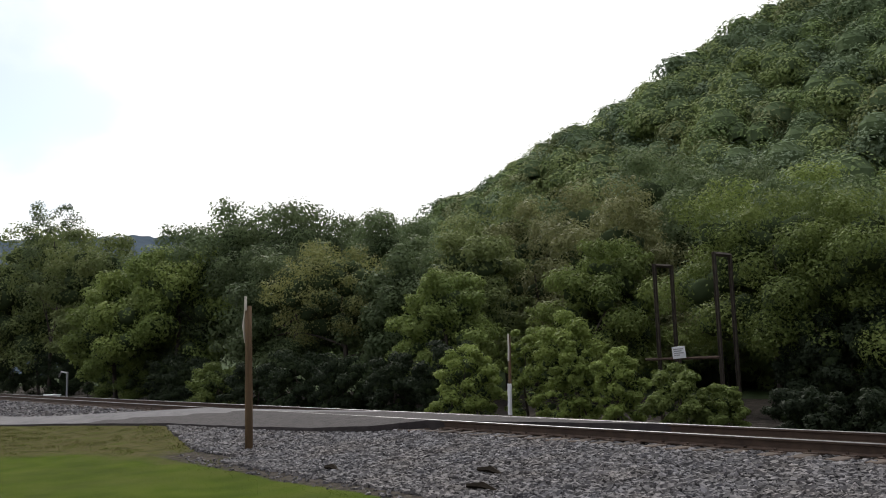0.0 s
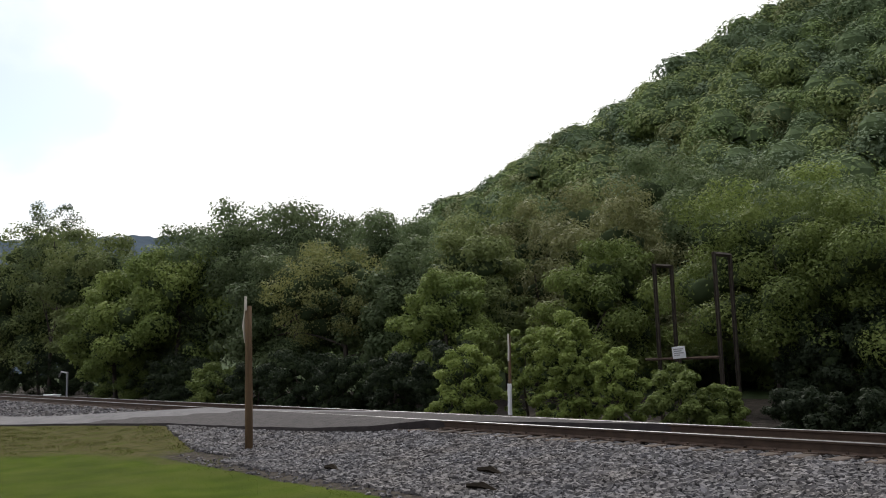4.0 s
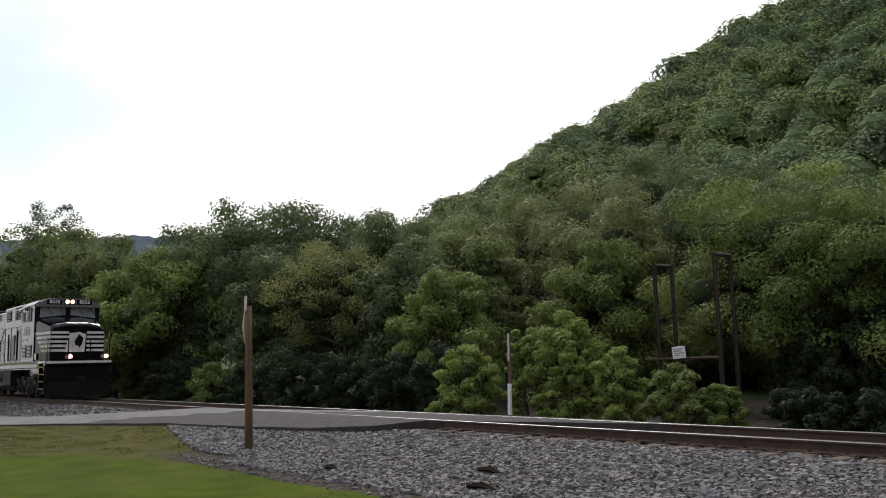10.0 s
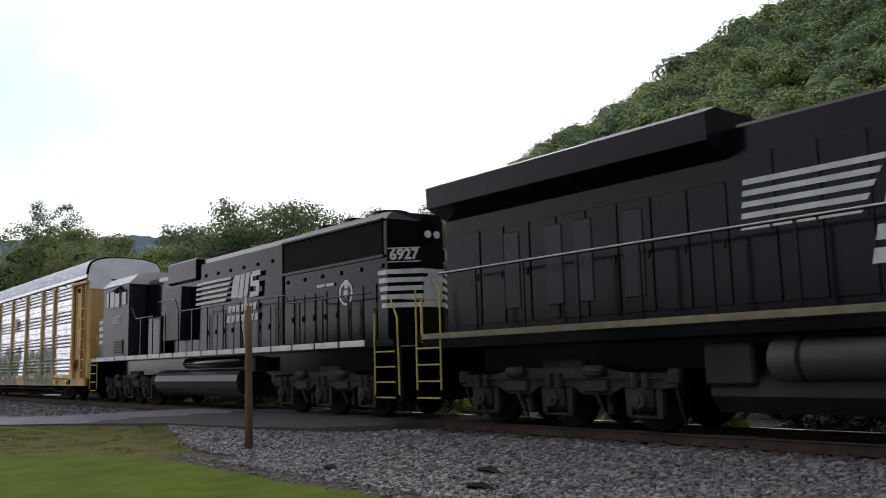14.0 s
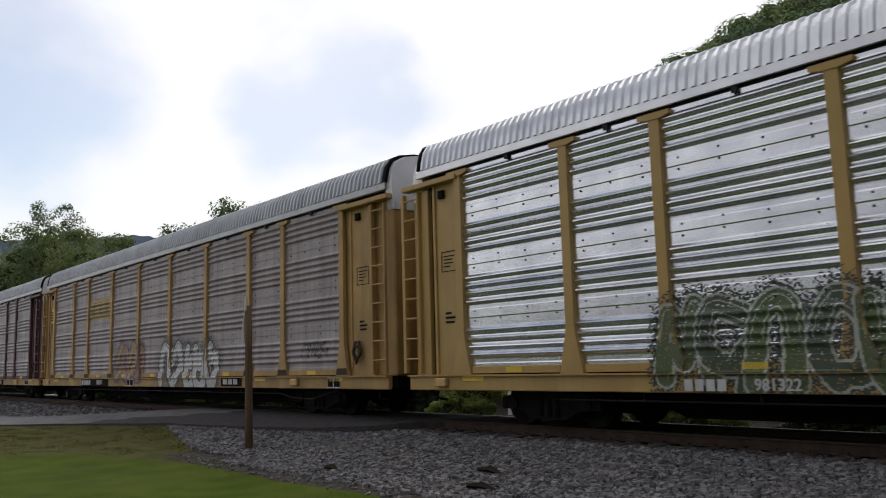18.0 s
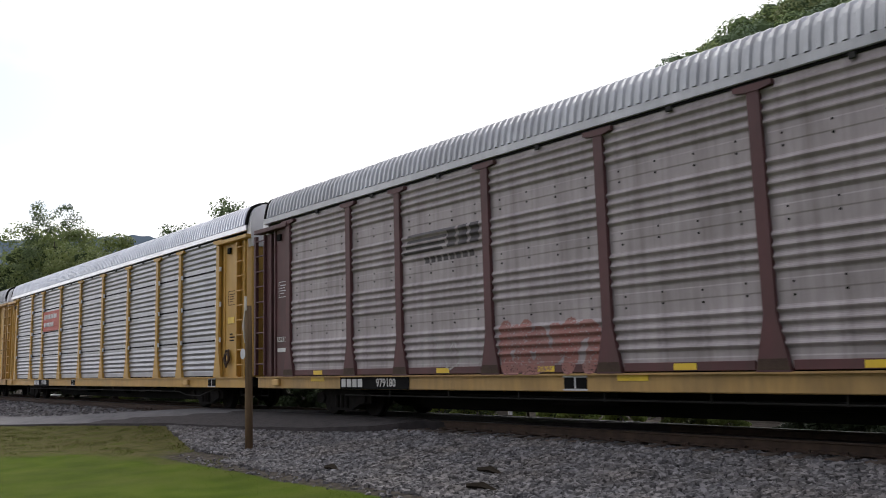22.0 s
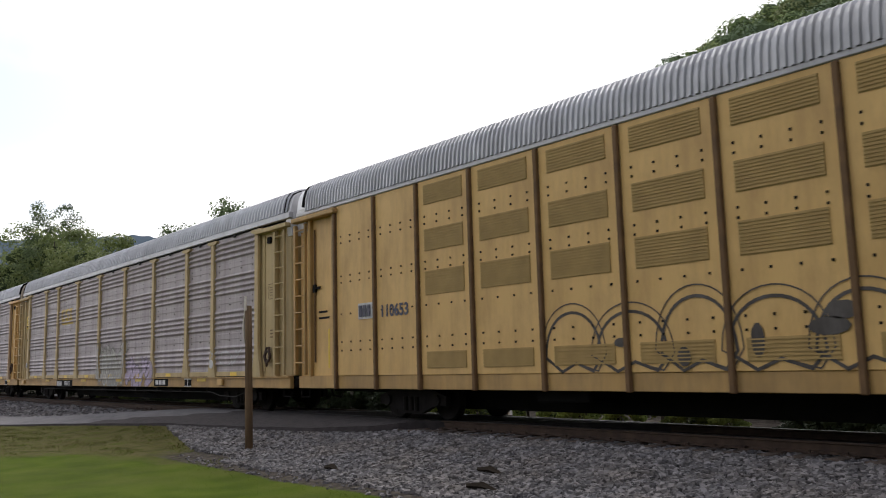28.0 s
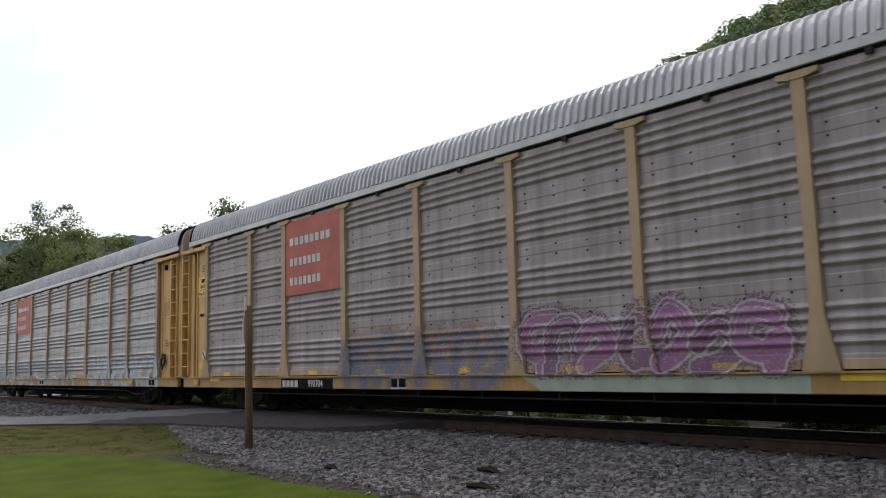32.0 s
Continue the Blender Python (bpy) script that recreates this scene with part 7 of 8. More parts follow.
part("notice_stencil", bars(4, 0.38, 0.06, 0.06, (0.8, 1, 0.9, 1)), M_DARK, car2, at=pose(-12.45, -1.46, 3.78))
# maroon car
graffiti(car3, 4.6, 7.0, 1.15, 2.25, None, (0.45, 0.44, 0.44), 10, 3)
graffiti(car3, -4.0, -1.75, 1.05, 1.9, (0.33, 0.14, 0.12), (0.33, 0.14, 0.12), 11, 4)
graffiti(car3, -6.4, -4.4, 1.1, 1.8, None, (0.4, 0.38, 0.37), 12, 3)
numbered(car3, -9.4, -6.9, 0.8, "979180", 0.18, y=-1.512)
plate(car3, 5.2, 6.7, 0.68, 0.94, M_DARK, -1.506)
part("owner_mark", broken_bars(5.4, 6.4, 0.81, 0.15, 3), M_WHITE, car3, at=pose(0, -1.516, 0))
part("car_number", text_mesh("RS23102", 0.19, M_WHITE, 0.002), None, car3, "stencilled number RS23102", at=pose(-12.3, -1.447, 1.92))
plate(car3, -12.58, -12.02, 1.6, 1.7, M_WHITE, -1.45, "label_strip")
plate(car3, 12.25, 12.85, 1.55, 1.63, M_WHITE, -1.45, "label_strip")
painted(car3, "dark_emblem", [(-6.9 + 0.05 * k, -5.6 + 0.06 * k, 3.5 + 0.12 * k, 3.56 + 0.12 * k) for k in range(4)] + [(x, x + 0.26, 3.52, 3.92) for x in (-5.45, -5.1, -4.75)]
        + [(-6.2 + 0.2 * k, -6.06 + 0.2 * k, 3.26, 3.38) for k in range(8)], (0.06, 0.05, 0.055), "faded dark emblem stripes and blocks")


def red_panel(car, z0, z1, rows):
    plate(car, -6.98, -4.36, z0, z1, M_REDSIGN, -1.533, "red_panel", "faded red panel with white letter bars")
    for i, z in enumerate(rows):
        part("lettering", broken_bars(-6.75, -4.75 if i == 0 else -5.2, z, 0.2, 8 if i == 0 else 7, 0.3), M_WHITE, car, at=pose(0, -1.543, 0))


red_panel(car4, 3.12, 4.02, (3.78, 3.42))
red_panel(car6, 3.02, 4.95, (4.4, 3.87, 3.37))
red_panel(car7, 3.2, 4.95, (4.4, 3.95, 3.5))
numbered(car4, -8.2, -5.9, 0.8, "991088", 0.19, y=-1.512)
disc = Shape().disc(13.55, 1.6, -0.01, 0.0, 0.15, 18)
part("warning_disc", disc, M_WHITE, car4, "round white warning sign", at=pose(0, -1.57, 0))
plate(car4, 12.35, 12.75, 2.5, 2.68, M_REFLECT, -1.45, "notice")
# perforated pair
s = Shape()
g = random.Random(5)
for k in range(10):
    a = -10.6 + k * 1.825
    for i in range(5):
        u0, u1 = a + i * 0.345, a + (i + 1) * 0.345
        s.box(u0, u1, -0.006 - 0.0005 * i, 0.0, 1.02 + g.uniform(0, 0.12), 1.95 + 0.2 * noise.noise((k * 0.7 + i * 0.2, 1, 0)) + g.uniform(-0.06, 0.1))
tagged(part("overpaint", s, flat_paint(0.19, 0.07, 0.075), artic1, "roughly rolled maroon overpaint", at=pose(0, -1.512, 0)), kind="stuff")
graffiti(artic1, -3.0, -0.9, 1.15, 2.0, None, (0.55, 0.42, 0.4), 13, 3, y=-1.503)
INK = (0.05, 0.04, 0.035)
bubbles(artic2, -1.9, 4.4, 1.02, 2.15, INK, 14, 5)
for x, z, w, h in ((-0.2, 1.45, 0.3, 0.15), (1.0, 1.2, 0.25, 0.3), (2.25, 1.4, 0.22, 0.5), (3.5, 1.75, 0.5, 0.25), (3.3, 1.55, 0.6, 0.25), (5.0, 1.25, 0.5, 0.4), (4.7, 1.75, 0.16, 0.2), (5.0, 1.85, 0.16, 0.22), (5.3, 1.7, 0.16, 0.2)):
    part("ink_blot", Shape().prism([(x + w / 2 * math.cos(k * 0.6283), z + h / 2 * math.sin(k * 0.6283)) for k in range(10)], -0.004, 0.0), flat_paint(*INK), artic2, at=pose(0, -1.504, 0))
plate(artic2, -7.92, -7.32, 2.24, 2.6, M_WHITE, -1.5)
part("owner_mark", broken_bars(-7.85, -7.35, 2.42, 0.26, 3), flat_paint(0.05, 0.05, 0.09), artic2, at=pose(0, -1.53, 0))
part("car_number", text_mesh("110653", 0.36, flat_paint(0.06, 0.06, 0.1), 0.003, 0.01), None, artic2, "dark number 110653", at=pose(-6.5, -1.5, 2.36))
# last cars
painted(car5, "yellow_emblem", [(x, x + 0.44, a, a + 0.13) for x in (-6.6, -6.05, -5.5) for a in (3.44, 3.84)] + [(-6.6, -6.44, 3.57, 3.84), (-5.78, -5.61, 3.57, 3.72), (-6.05, -5.9, 3.7, 3.84), (-5.36, -5.2, 3.57, 3.84), (-6.6, -4.95, 3.29, 3.37)], (0.58, 0.4, 0.06), "yellow block emblem")
numbered(car5, -6.95, -4.85, 0.76, "996315", 0.19, y=-1.512)
graffiti(car5, -1.5, 1.6, 0.68, 2.2, (0.36, 0.35, 0.31), (0.58, 0.57, 0.52), 15, 6, cloud=(0.2, 0.19, 0.17))
graffiti(car5, 1.7, 4.2, 0.66, 1.75, (0.52, 0.43, 0.58), (0.1, 0.085, 0.11), 16, 4)
graffiti(car5, 8.6, 11.0, 1.2, 1.8, None, (0.5, 0.5, 0.5), 17, 3)
plate(car5, 4.4, 5.6, 0.69, 0.93, M_DARK, -1.506)
part("owner_mark", broken_bars(4.55, 5.45, 0.81, 0.14, 3), M_WHITE, car5, at=pose(0, -1.516, 0))
part("warning_disc", Shape().disc(9.02, 1.35, -0.01, 0.0, 0.13, 16), M_WHITE, car5, "round white warning sign", at=pose(0, -1.57, 0))
graffiti(car6, -4.2, 1.0, 0.7, 1.9, (0.15, 0.165, 0.27), (0.36, 0.22, 0.12), 18, 8, fill2=(0.2, 0.2, 0.29), cloud=(0.22, 0.22, 0.28))
graffiti(car6, -4.3, 0.8, 1.5, 2.1, None, (0.5, 0.27, 0.12), 19, 5)
graffiti(car6, 1.5, 6.7, 0.96, 2.0, (0.34, 0.15, 0.31), (0.5, 0.46, 0.49), 20, 7, fill2=(0.22, 0.11, 0.21), cloud=(0.2, 0.11, 0.19))
part("graffiti_fill", Shape().prism([(1.5, 0.93), (2.0, 0.67), (6.9, 0.67), (6.9, 0.93)], -0.004, 0.0), flat_paint(0.42, 0.48, 0.4), car6, "pale mint paint on the sill", at=pose(0, -1.502, 0))
numbered(car6, -7.2, -4.9, 0.78, "990704", 0.17, y=-1.512)
graffiti(car7, 4.5, 12.0, 0.68, 1.75, (0.56, 0.6, 0.63), (0.2, 0.23, 0.26), 21, 8)
graffiti(car7, -10.5, 2.5, 0.7, 1.75, (0.4, 0.42, 0.43), (0.28, 0.29, 0.3), 22, 10)


# ---- trees beside the line ----
DK, GR, BR, OL, YE = "dark green broadleaf tree in full leaf", "green broadleaf tree in full leaf", "bright green broadleaf tree with dense leaves", "olive green tree with thin dusty foliage", "tree with yellowing feathery foliage"
for i, (kind, label, x, y, top, radius, kw) in enumerate((
    ("moss", GR, -86, 9.5, 15.2, 5.4, dict(boughs=90, leaf=0.28, per=260)),
    ("dark", "tall dark tree with a thin, sparse top", -80, 8.8, 16.4, 3.0, dict(boughs=100, leaf=0.19, per=80, low=0.42, lump=0.22, core=False)),
    ("moss", GR, -94, 14, 15, 6.0, dict(boughs=80, leaf=0.34, per=260)),
    ("moss", GR, -70, 10, 12.4, 4.4, dict(leaf=0.26)),
    ("mid", GR, -59, 7.5, 8.0, 3.1, dict(leaf=0.22)),
    ("dark", DK, -62, 12, 9.4, 4.4, dict(leaf=0.25)),
    ("mid", GR, -54, 9.5, 9.2, 3.7, dict(leaf=0.22)),
    ("dark", DK, -53, 14.5, 12.4, 5.4, dict(boughs=80, leaf=0.24)),
    ("dark", DK, -58, 13.5, 11.2, 4.2, dict(boughs=60, leaf=0.24)),
    ("dark", DK, -47, 15.5, 11.4, 4.6, dict(boughs=60, leaf=0.22)),
    ("dark", DK, -43, 12, 8.2, 3.6, dict(leaf=0.2)),
    ("yellow", YE, -36, 10.8, 7.4, 2.9, dict(leaf=0.13, low=0.3, per=260)),
    ("dark", DK, -39.5, 17, 10.0, 3.6, dict(leaf=0.2)),
    ("dark", DK, -50, 23, 11.8, 5.0, dict(leaf=0.24)),
    ("dark", DK, -33, 13, 6.8, 2.9, dict(leaf=0.18)),
    ("mid", GR, -27.5, 10.5, 4.9, 1.9, dict(leaf=0.15)),
    ("moss", GR, -30.5, 15, 7.4, 2.9, dict(leaf=0.18)),
    ("moss", GR, -41, 27, 12.4, 4.6, dict(leaf=0.22)),
    ("olive", OL, -32, 20.5, 8.8, 3.2, dict(leaf=0.18)),
    ("olive", OL, -31.5, 25, 11.3, 4.3, dict(leaf=0.2)),
    ("olive", OL, -25, 18, 8.0, 3.3, dict(leaf=0.18)),
    ("dark", DK, -35, 37, 15.3, 4.6, dict(leaf=0.24)),
    ("dark", DK, -27, 31, 12.0, 4.4, dict(leaf=0.22)),
    ("mid", GR, -22, 14.5, 5.8, 2.4, dict(leaf=0.16)),
    ("mid", BR, -14.2, 13.4, 6.5, 2.9, dict(boughs=80, leaf=0.115, per=430, low=0.2)),
    ("mid", BR, -10.6, 14, 6.4, 2.7, dict(boughs=70, leaf=0.115, per=430, low=0.2)),
    ("dark", DK, -12.5, 18, 7.0, 3.2, dict(leaf=0.18)),
    ("dark", DK, -16.5, 21, 8.3, 3.3, dict(leaf=0.18)),
    ("dark", DK, -7.5, 15, 6.0, 2.6, dict(per=150, leaf=0.26)),
    ("dark", DK, -4.0, 17, 7.2, 3.0, dict(per=150, leaf=0.26)),
    ("mid", GR, -21, 27, 10, 3.8, dict(leaf=0.2)),
    ("dark", DK, -10, 26, 9.5, 3.8, dict(per=150, leaf=0.3)),
    ("mid", GR, -3, 27, 10, 3.8, dict(per=150, leaf=0.3)),
)):
    tree("tree", label, kind, x, y, top, radius, 100 + i, **kw)
for i, (kind, x, y, top, radius, kw) in enumerate((
    ("bright", -21.4, 6.2, 1.75, 1.25, {}), ("bright", -19.6, 7.3, 2.2, 0.9, {}), ("bright", -17.6, 6.9, 2.65, 1.25, {}),
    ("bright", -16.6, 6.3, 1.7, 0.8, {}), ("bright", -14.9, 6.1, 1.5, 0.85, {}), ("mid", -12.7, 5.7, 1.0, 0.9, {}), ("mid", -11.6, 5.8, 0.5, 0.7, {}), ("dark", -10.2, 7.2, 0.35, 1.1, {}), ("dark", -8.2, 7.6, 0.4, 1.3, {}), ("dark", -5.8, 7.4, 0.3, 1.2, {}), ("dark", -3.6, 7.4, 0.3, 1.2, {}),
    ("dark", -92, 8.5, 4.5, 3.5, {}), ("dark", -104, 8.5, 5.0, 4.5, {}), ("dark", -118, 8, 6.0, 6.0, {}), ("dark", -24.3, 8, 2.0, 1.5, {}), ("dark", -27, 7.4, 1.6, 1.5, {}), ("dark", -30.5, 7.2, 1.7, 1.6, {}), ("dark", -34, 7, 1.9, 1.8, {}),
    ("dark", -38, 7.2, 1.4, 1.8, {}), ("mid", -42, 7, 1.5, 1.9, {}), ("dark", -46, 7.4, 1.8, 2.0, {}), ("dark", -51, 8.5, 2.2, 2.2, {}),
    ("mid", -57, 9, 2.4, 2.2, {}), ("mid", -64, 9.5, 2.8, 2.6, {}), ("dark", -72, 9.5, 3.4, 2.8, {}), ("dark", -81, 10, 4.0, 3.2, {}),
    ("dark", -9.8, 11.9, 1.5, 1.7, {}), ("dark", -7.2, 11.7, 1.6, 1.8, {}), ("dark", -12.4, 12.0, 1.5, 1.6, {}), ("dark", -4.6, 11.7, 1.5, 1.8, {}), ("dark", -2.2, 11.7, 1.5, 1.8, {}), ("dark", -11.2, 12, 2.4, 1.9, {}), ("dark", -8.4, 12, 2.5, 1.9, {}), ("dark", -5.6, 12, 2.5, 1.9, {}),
)):
    # dark shrubs fill the shade under the trees and carry it in their colour
    tree("shrub", {"bright": "bright green leafy shrub", "mid": "green leafy shrub", "dark": "dark green shrub with shade in its leaf colour"}[kind] + " beside the track bed", "shade" if kind == "dark" else kind, x, y, top, radius * 0.84, 300 + i,
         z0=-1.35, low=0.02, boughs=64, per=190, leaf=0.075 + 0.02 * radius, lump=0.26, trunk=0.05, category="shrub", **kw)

# ---- wooded ridge ----
gen = np.random.default_rng(21)
hill_sets, hill_core = {k: [] for k in HILL_LEAVES}, []
DOME = [(0.0, 0.0, 1.0)] + [(math.cos(a) * w, math.sin(a) * w, z) for w, z in ((0.62, 0.78), (0.97, 0.24), (0.9, -0.5)) for a in [k * 0.8976 + w for k in range(7)]]
DOME_FACES = [(0, 1 + k, 1 + (k + 1) % 7) for k in range(7)] + [q for r in (1, 8) for k in range(7) for q in ((r + k, r + 7 + k, r + 7 + (k + 1) % 7), (r + k, r + 7 + (k + 1) % 7, r + (k + 1) % 7))]
DOME, DOME_FACES = np.array(DOME), np.array(DOME_FACES)
y = 30.0
while y < 330:
    x = -520.0
    step_y = 3.4 + y * 0.006
    while x < 40:
        step = 3.3 + math.hypot(x, y) * 0.007
        px, py = x + gen.uniform(-0.42, 0.42) * step, y + gen.uniform(-0.45, 0.45) * step_y
        x += step
        # only the slope that faces the line
        if (px > -90 and py > 152) or (px <= -90 and py > 150 + (-90 - px) * 0.56 + 4):
            continue
        z = ground_z(px, py)
        dist = math.hypot(px, py + 12.4)
        az = math.degrees(math.atan2(py + 12.4, -px))
        if z < 1.5 and dist > 150 or az < 24 or az > 88 or (z + 9) / dist < (0.11 if az < 60 else 0.05):
            continue
        r = step * gen.uniform(0.56, 0.86)
        tall = gen.uniform(0.32, 1.05) * r
        patch = noise.noise((px * 0.035, py * 0.035, 2.0)) + 1.3 * gen.uniform(-0.5, 0.5)
        kind = "deep" if patch < -0.32 else "blue" if patch < -0.1 else "green" if patch < 0.12 else "olive" if patch < 0.3 else "light"
        lumps = [(px, py, z + tall + r * 0.55, r * 0.66)]
        for i in range(5):
            a = i * 1.2566 + gen.uniform(-0.5, 0.5)
            q = r * gen.uniform(0.45, 0.8)
            lumps.append((px + math.cos(a) * q, py + math.sin(a) * q, z + tall + r * gen.uniform(-0.3, 0.4), r * gen.uniform(0.36, 0.58)))
        lumps = np.array(lumps)
        size = min(0.42, max(0.17, dist * 0.0022))
        v, f = leaf_cloud(lumps, np.minimum(230, ((4.9 if az < 71 else 2.0) * lumps[:, 3] ** 2 / size ** 2)).astype(int), size, gen, droop=0.5, squash=0.85, scatter=0.2, depth=0.4)
        hill_sets[kind].append(v)
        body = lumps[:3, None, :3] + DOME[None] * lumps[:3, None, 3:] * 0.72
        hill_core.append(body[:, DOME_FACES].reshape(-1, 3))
    y += step_y
for kind, leaves in hill_sets.items():
    v = np.concatenate(leaves)
    tagged(new("hillside_woods", from_arrays("hillside_woods", v, np.arange(len(v)).reshape(-1, 3), HILL_LEAVES[kind])), "dense broadleaf woods that cover the steep ridge", "woods", kind="stuff")
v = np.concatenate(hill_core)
tagged(new("hillside_shade", from_arrays("hillside_shade", v, np.arange(len(v)).reshape(-1, 3), M_HILLCORE)), "filler domes in the ridge woods, darker green for shade", "woods", kind="stuff")

# unseen woods added behind the viewer to block sky and darken reflections: tall and near on one side, low and far
# across the open lawn on the other
back = []
for k in range(170):
    if k % 3:
        x, y, h = gen.uniform(-12, 95), gen.uniform(-40, -28), gen.uniform(11.0, 15.5)
    else:
        x, y, h = gen.uniform(-190, -20), gen.uniform(-98, -84), gen.uniform(6.5, 9.5)
    back += [(x + gen.uniform(-2, 2), y + gen.uniform(-1, 1), h * u, gen.uniform(1.8, 2.8)) for u in (0.12, 0.3, 0.5, 0.7, 0.86)]
v, f = leaf_cloud(back, 90, 0.45, gen)
tagged(new("woods_behind", from_arrays("woods_behind", v, f, LEAVES["dark"])), "unseen dark green woods added to shape the light", "woods", kind="stuff")
tagged(part("woods_shade", core_shape(back, 0.75), M_CORE, None), "dark filler with shade in its colour, inside the added woods", "woods", kind="stuff")

# far ridge, its blue-grey colour painted for haze
M_FAR = material("haze_tinted_ridge", ((0.075, 0.1, 0.125), (0.105, 0.135, 0.165)), rough=1.0, scale=0.05, bump=0, specular=0.0)
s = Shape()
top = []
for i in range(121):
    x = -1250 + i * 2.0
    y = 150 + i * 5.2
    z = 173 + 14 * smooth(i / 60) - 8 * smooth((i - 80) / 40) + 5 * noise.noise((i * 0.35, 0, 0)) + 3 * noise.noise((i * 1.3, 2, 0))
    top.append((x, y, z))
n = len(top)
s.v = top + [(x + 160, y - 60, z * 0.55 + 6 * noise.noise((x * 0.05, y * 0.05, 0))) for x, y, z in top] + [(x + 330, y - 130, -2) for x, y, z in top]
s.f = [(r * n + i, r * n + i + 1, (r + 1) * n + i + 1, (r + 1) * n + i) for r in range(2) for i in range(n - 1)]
tagged(part("backdrop_ridge", s, M_FAR, None, smooth=True), "far wooded ridge on the skyline, haze in its colour", "backdrop", kind="structure")


# ---- trackside things ----
pole = thing("wooden_post", "brown weathered wooden post with pale split tip beside the ballast", "post", pose(-16.75, -3.95, -0.66, 0, -1.0, 0))
s = Shape().rod([(0, 0, -0.2), (0.0, 0, 1.0), (0.01, 0, 2.2), (0.0, 0, 3.2)], [0.088, 0.085, 0.08, 0.074], 10)
part("shaft", s, M_POLE, pole, smooth=True)
part("splinter", Shape().rod([(-0.05, -0.06, 2.4), (-0.07, -0.08, 2.75), (-0.05, -0.06, 3.05), (-0.06, -0.05, 3.42)], [0.012, 0.03, 0.02, 0.01], 5), M_PALEWOOD, pole, "pale split wood")
part("splinter", Shape().rod([(0.02, -0.07, 3.1), (0.03, -0.08, 3.2), (0.03, -0.07, 3.4)], [0.03, 0.03, 0.022], 5), M_PALEWOOD, pole, "pale split wood")

marker = thing("marker_post", "thin brown post with white lower sleeve by the shrubs", "post", pose(-18.05, 5.0, -0.7, 0, 1.5, 0))
part("shaft", Shape().rod([(0, 0, -0.2), (0, 0, 2.65)], [0.05, 0.04], 8), M_POLE, marker)
part("white_sleeve", Shape().rod([(0.0, -0.02, 0.35), (0, -0.02, 1.25)], 0.062, 8), M_FLATWHITE, marker)
part("white_streak", Shape().rod([(0.0, -0.05, 1.9), (0.02, -0.05, 2.3), (0.0, -0.05, 2.7)], 0.025, 6), M_PALEWOOD, marker)
stay = part("stay", Shape().rod([(-0.08, 0.0, 0.1), (-0.08, 0, 1.4)], 0.015, 5), M_DARK, marker)

M_OLDSTEEL = material("dark_old_steel", ((0.034, 0.027, 0.02), (0.068, 0.053, 0.038)), rough=0.85, scale=5, bump=0.3)
gantry = thing("steel_frame", "dark rusty steel frame of paired uprights among the shrubs", "gantry", pose(-15.0, 9.6, -0.75))
for x, y, top in ((-1.05, -0.05, 4.85), (-0.98, 0.75, 4.85), (1.18, -0.2, 4.95), (1.2, 0.6, 4.95)):
    part("upright", Shape().box(x - 0.045, x + 0.045, y - 0.012, y + 0.012, 0, top).box(x - 0.045, x - 0.033, y - 0.05, y + 0.05, 0, top).box(x + 0.033, x + 0.045, y - 0.05, y + 0.05, 0, top), M_OLDSTEEL, gantry)
part("top_beam", Shape().rod([(-1.05, -0.05, 4.8), (-0.98, 0.75, 4.8)], 0.06, 4), M_OLDSTEEL, gantry)
part("top_beam", Shape().rod([(1.18, -0.2, 4.9), (1.2, 0.6, 4.9)], 0.07, 4), M_OLDSTEEL, gantry)
part("cross_bar", Shape().rod([(-1.6, 0.0, 1.88), (1.18, -0.2, 1.9)], 0.05, 6), M_RUST, gantry)
board = thing("notice_board", "small white enamel notice with faint lines of bars", "sign", pose(-15.15, 9.3, 1.14, 0, -4, 18))
part("panel", Shape().box(-0.2, 0.2, -0.012, 0.012, 0.0, 0.36, 0.006), M_FLATWHITE, board)
part("lettering", bars(4, 0.3, 0.025, 0.035, (1, 0.8, 1, 0.6)), M_GREYSTEEL, board, at=pose(0, -0.014, 0.19))
part("bracket", Shape().box(-0.03, 0.03, 0.012, 0.05, -0.12, 0.3), M_OLDSTEEL, board)

lampost = thing("bent_post", "short grey steel post with a bent arm", "post", pose(-63.5, 5.6, -0.8))
part("shaft", Shape().rod([(0, 0, 0), (0, 0, 2.0)], 0.07, 8), M_GREYSTEEL, lampost)
part("arm", Shape().rod([(0.1, 0, 2.0), (-1.5, 0, 2.1), (-2.0, 0, 1.75)], 0.06, 6), M_GREYSTEEL, lampost)
box = thing("white_box", "small white painted trackside box", "box", pose(-56.3, 2.7, -0.5))
part("body", Shape().box(-0.9, 0.9, -0.25, 0.25, 0.0, 0.36, 0.05), M_FLATWHITE, box)
part("lid", Shape().box(-0.95, 0.95, -0.28, 0.28, 0.36, 0.42, 0.02), M_FLATWHITE, box)

# scraps of wood on the ballast
for i, (x, y, l, a) in enumerate(((-8.9, -4.4, 0.5, 20), (-9.6, -3.6, 0.5, 8), (-6.2, -4.3, 0.8, 35), (-5.3, -4.0, 0.8, 60), (-3.6, -3.6, 0.7, 50), (-12.6, -4.5, 0.35, 10))):
    t = thing("wood_scrap", "dark splintered scrap of tie wood on the ballast", "debris", pose(x, y, ground_z(x, y) + 0.05, 4, 6, a), group="scraps on the ballast")
    part("scrap", Shape().rod([(-l / 2, 0, 0), (0, 0.02, 0.03), (l / 2, -0.03, 0.0)], [0.03, 0.06, 0.02], 5), M_SOIL, t)

# lawn blades
gen = np.random.default_rng(11)
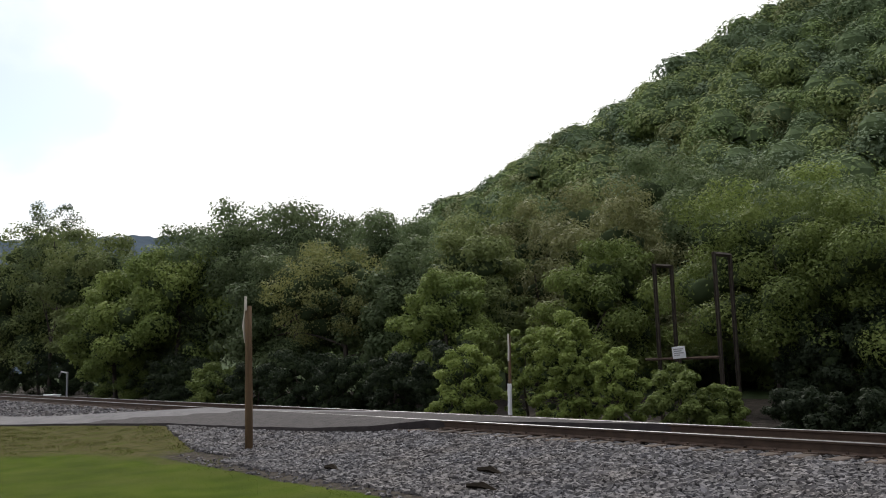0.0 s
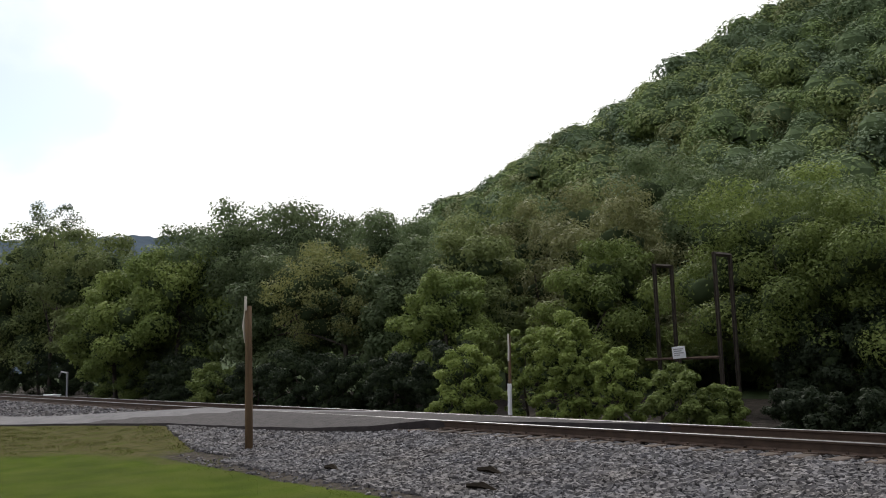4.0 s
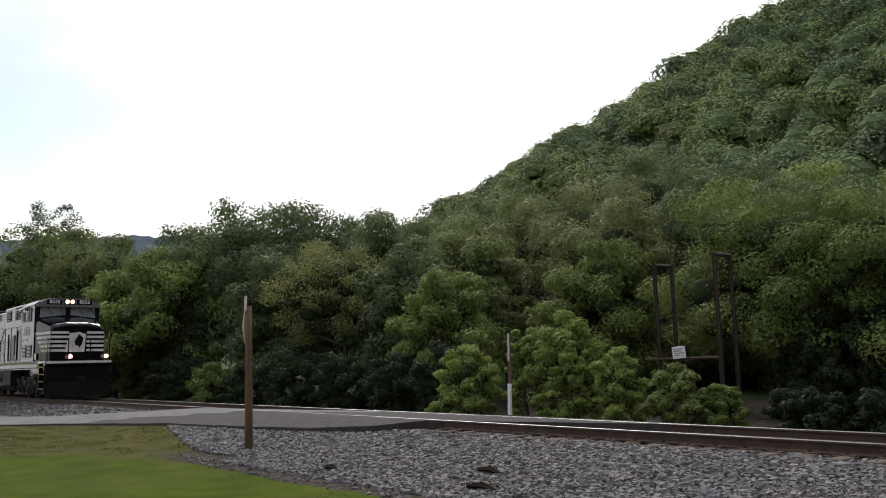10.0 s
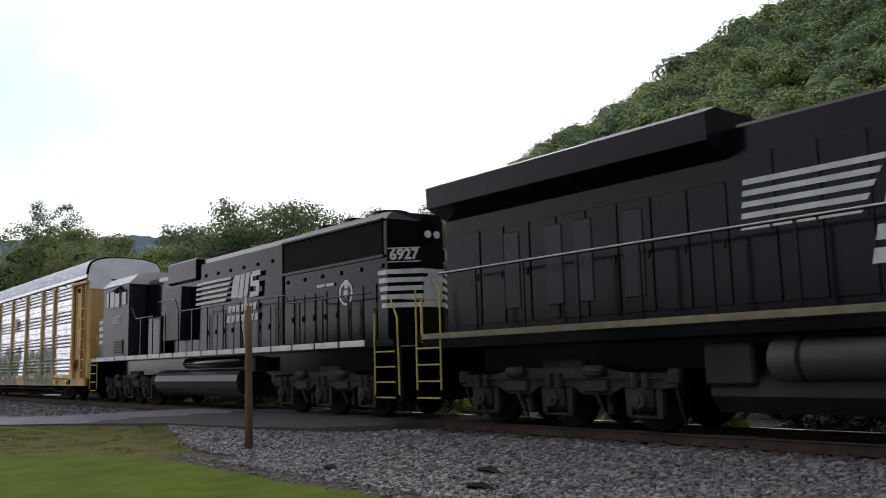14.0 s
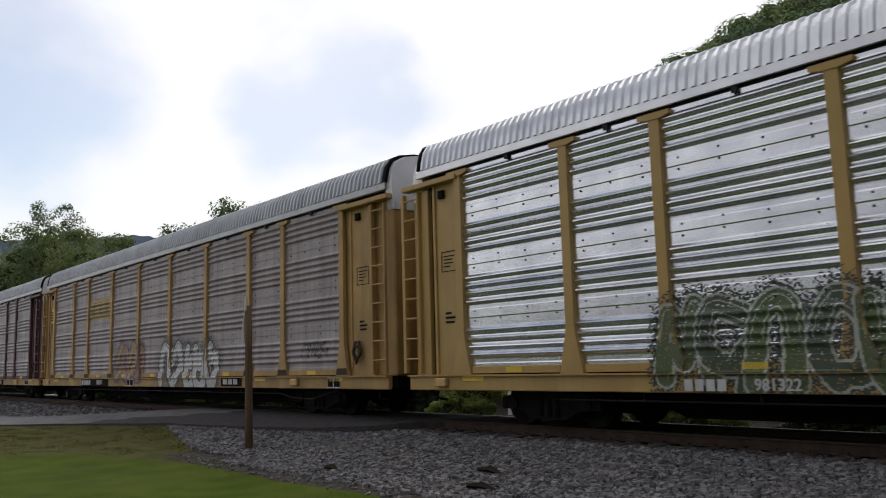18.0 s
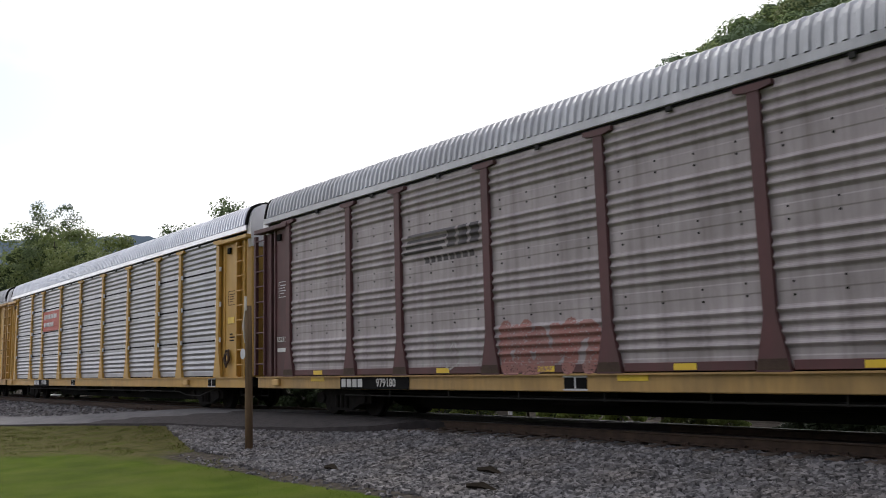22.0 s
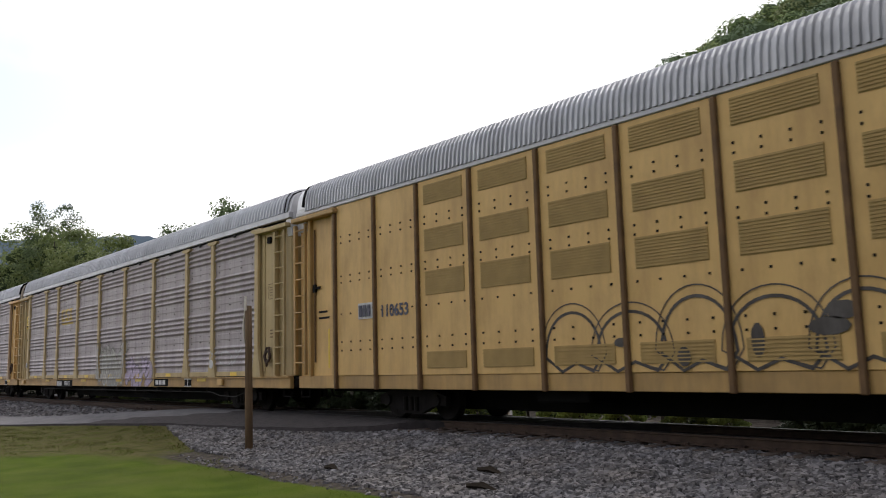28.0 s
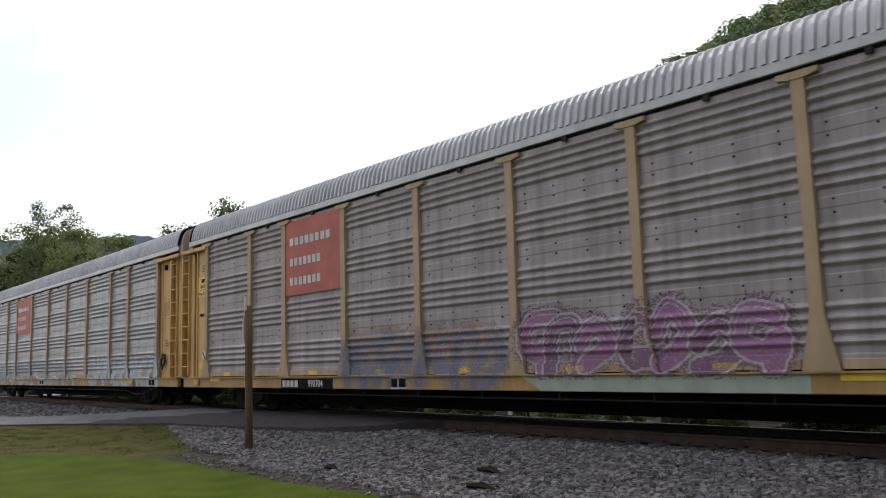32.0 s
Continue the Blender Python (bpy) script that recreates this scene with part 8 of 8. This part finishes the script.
N = 90000
x = gen.uniform(-34, -5, N)
y = gen.uniform(-11.0, -2.6, N)
edge = np.array([lawn_edge(p) for p in x])
over = y - edge
verge = (x < -15.5) & (y < np.array([bed_limit(p) for p in x]) + 0.25)
keep = ((over < 0.1 + 0.25 * gen.random(N)) | (verge & (gen.random(N) < 0.8)) | ((over < 0.8) & (gen.random(N) < 0.06))) & (y + 12.4 < -x * 1.1 + 2)
x, y, over = x[keep], y[keep], over[keep]
off = np.array([not on_road(p, q) for p, q in zip(x, y)])
x, y, over = x[off], y[off], over[off]
n = len(x)
z = np.array([ground_z(p, q) for p, q in zip(x, y)])
tuft = np.array([noise.noise((p * 0.9, q * 1.4, 4.0)) for p, q in zip(x, y)])
h = gen.uniform(0.004, 0.009, n) * (1 + 1.2 * (gen.random(n) < 0.03)) + np.clip((over + 0.5) / 2.6, 0, 1) * gen.uniform(0.01, 0.05, n) * (0.35 + np.clip(tuft, 0, 1) * 3.0)
a = gen.uniform(0, 6.28, n)
w = 0.006 + 0.006 * gen.random(n)
lean = gen.normal(size=(n, 2)) * (0.02 + 0.5 * h[:, None])
v = np.stack([np.stack([x - np.cos(a) * w, y - np.sin(a) * w, z - 0.005], -1), np.stack([x + np.cos(a) * w, y + np.sin(a) * w, z - 0.005], -1), np.stack([x + lean[:, 0], y + lean[:, 1], z + h], -1)], 1)
faded = (over > (1.3 * gen.random(n) - 0.75 + 0.9 * tuft) * np.where(x < -18.6, 1.9, 0.8)) & (gen.random(n) < 0.75)
M_BLADE = material("grass_blade", ((0.045, 0.078, 0.005), (0.066, 0.104, 0.008), (0.086, 0.114, 0.014)), rough=0.7, scale=0.9, bump=0, per_island=0.2, through_light=0.5, specular=0.1)
M_DRYBLADE = material("dry_grass_blade", ((0.06, 0.066, 0.016), (0.1, 0.092, 0.036), (0.085, 0.1, 0.022)), rough=0.8, scale=1.5, bump=0, per_island=0.3, through_light=0.4, specular=0.08)
for chosen, mat, name, label in ((~faded, M_BLADE, "grass", "short mown green grass"), (faded, M_DRYBLADE, "dry_grass", "dry straggling grass tufts along the verge")):
    b = v[chosen].reshape(-1, 3)
    tagged(new(name, from_arrays(name, b, np.arange(len(b)).reshape(-1, 3), mat)), label, "grass", kind="stuff")

# ---- ties, last of all ----
TIES = [shared("tie%d" % k, lambda: Shape().box(-0.115, 0.115, -1.32 - 0.03 * k, 1.3, -0.36, -0.178, 0.015), M_TIE) for k in range(3)]
PLATE = shared("tie_plate", lambda: Shape().box(-0.1, 0.1, -0.17, 0.17, -0.18, -0.163, 0.004).box(-0.05, -0.02, -0.12, -0.08, -0.165, -0.13).box(0.03, 0.06, 0.08, 0.12, -0.165, -0.13), M_RUST)
g = random.Random(3)
for i in range(150):
    x = 3.0 - i * 0.5 + g.uniform(-0.03, 0.03)
    tie = part("tie", TIES[g.randrange(3)], None, track, at=pose(x, g.uniform(-0.04, 0.04), g.uniform(-0.008, 0.0), 0, 0, g.uniform(-1.2, 1.2)))
    if x > -32:
        part("tie_plate", PLATE, None, tie, at=pose(0, -0.752, 0))


def motions():
    """The train runs along the line; its wheelsets roll while they are near."""
    for ob, start in MOVERS:
        walk(ob, [(t, pose(start + run(t), 0, 0)) for t in (0.0, 6.0, 12.0, 18.0, 22.0, 24.0, 26.0, 28.0, 30.0, 32.0)])
    for w, dx, x, start, r in WHEELSETS:
        t0 = max(0.1, (-62 - start - x) / SPEED)
        t1 = min(32.0, (6 - start - x) / SPEED)
        if t1 <= t0:
            continue
        first = frame(t0)
        rows = [(0.0, pose(dx, 0, r))]
        for k in range(first, frame(t1)):
            t = (k - 1) / FPS
            rows.append((t, pose(dx, 0, r, 0, math.degrees((run(t) - run((first - 1) / FPS)) / r), 0)))
        if rows[-1][0] < 31.9:
            rows.append((32.0, rows[-1][1]))
        walk(w, rows)


motions()
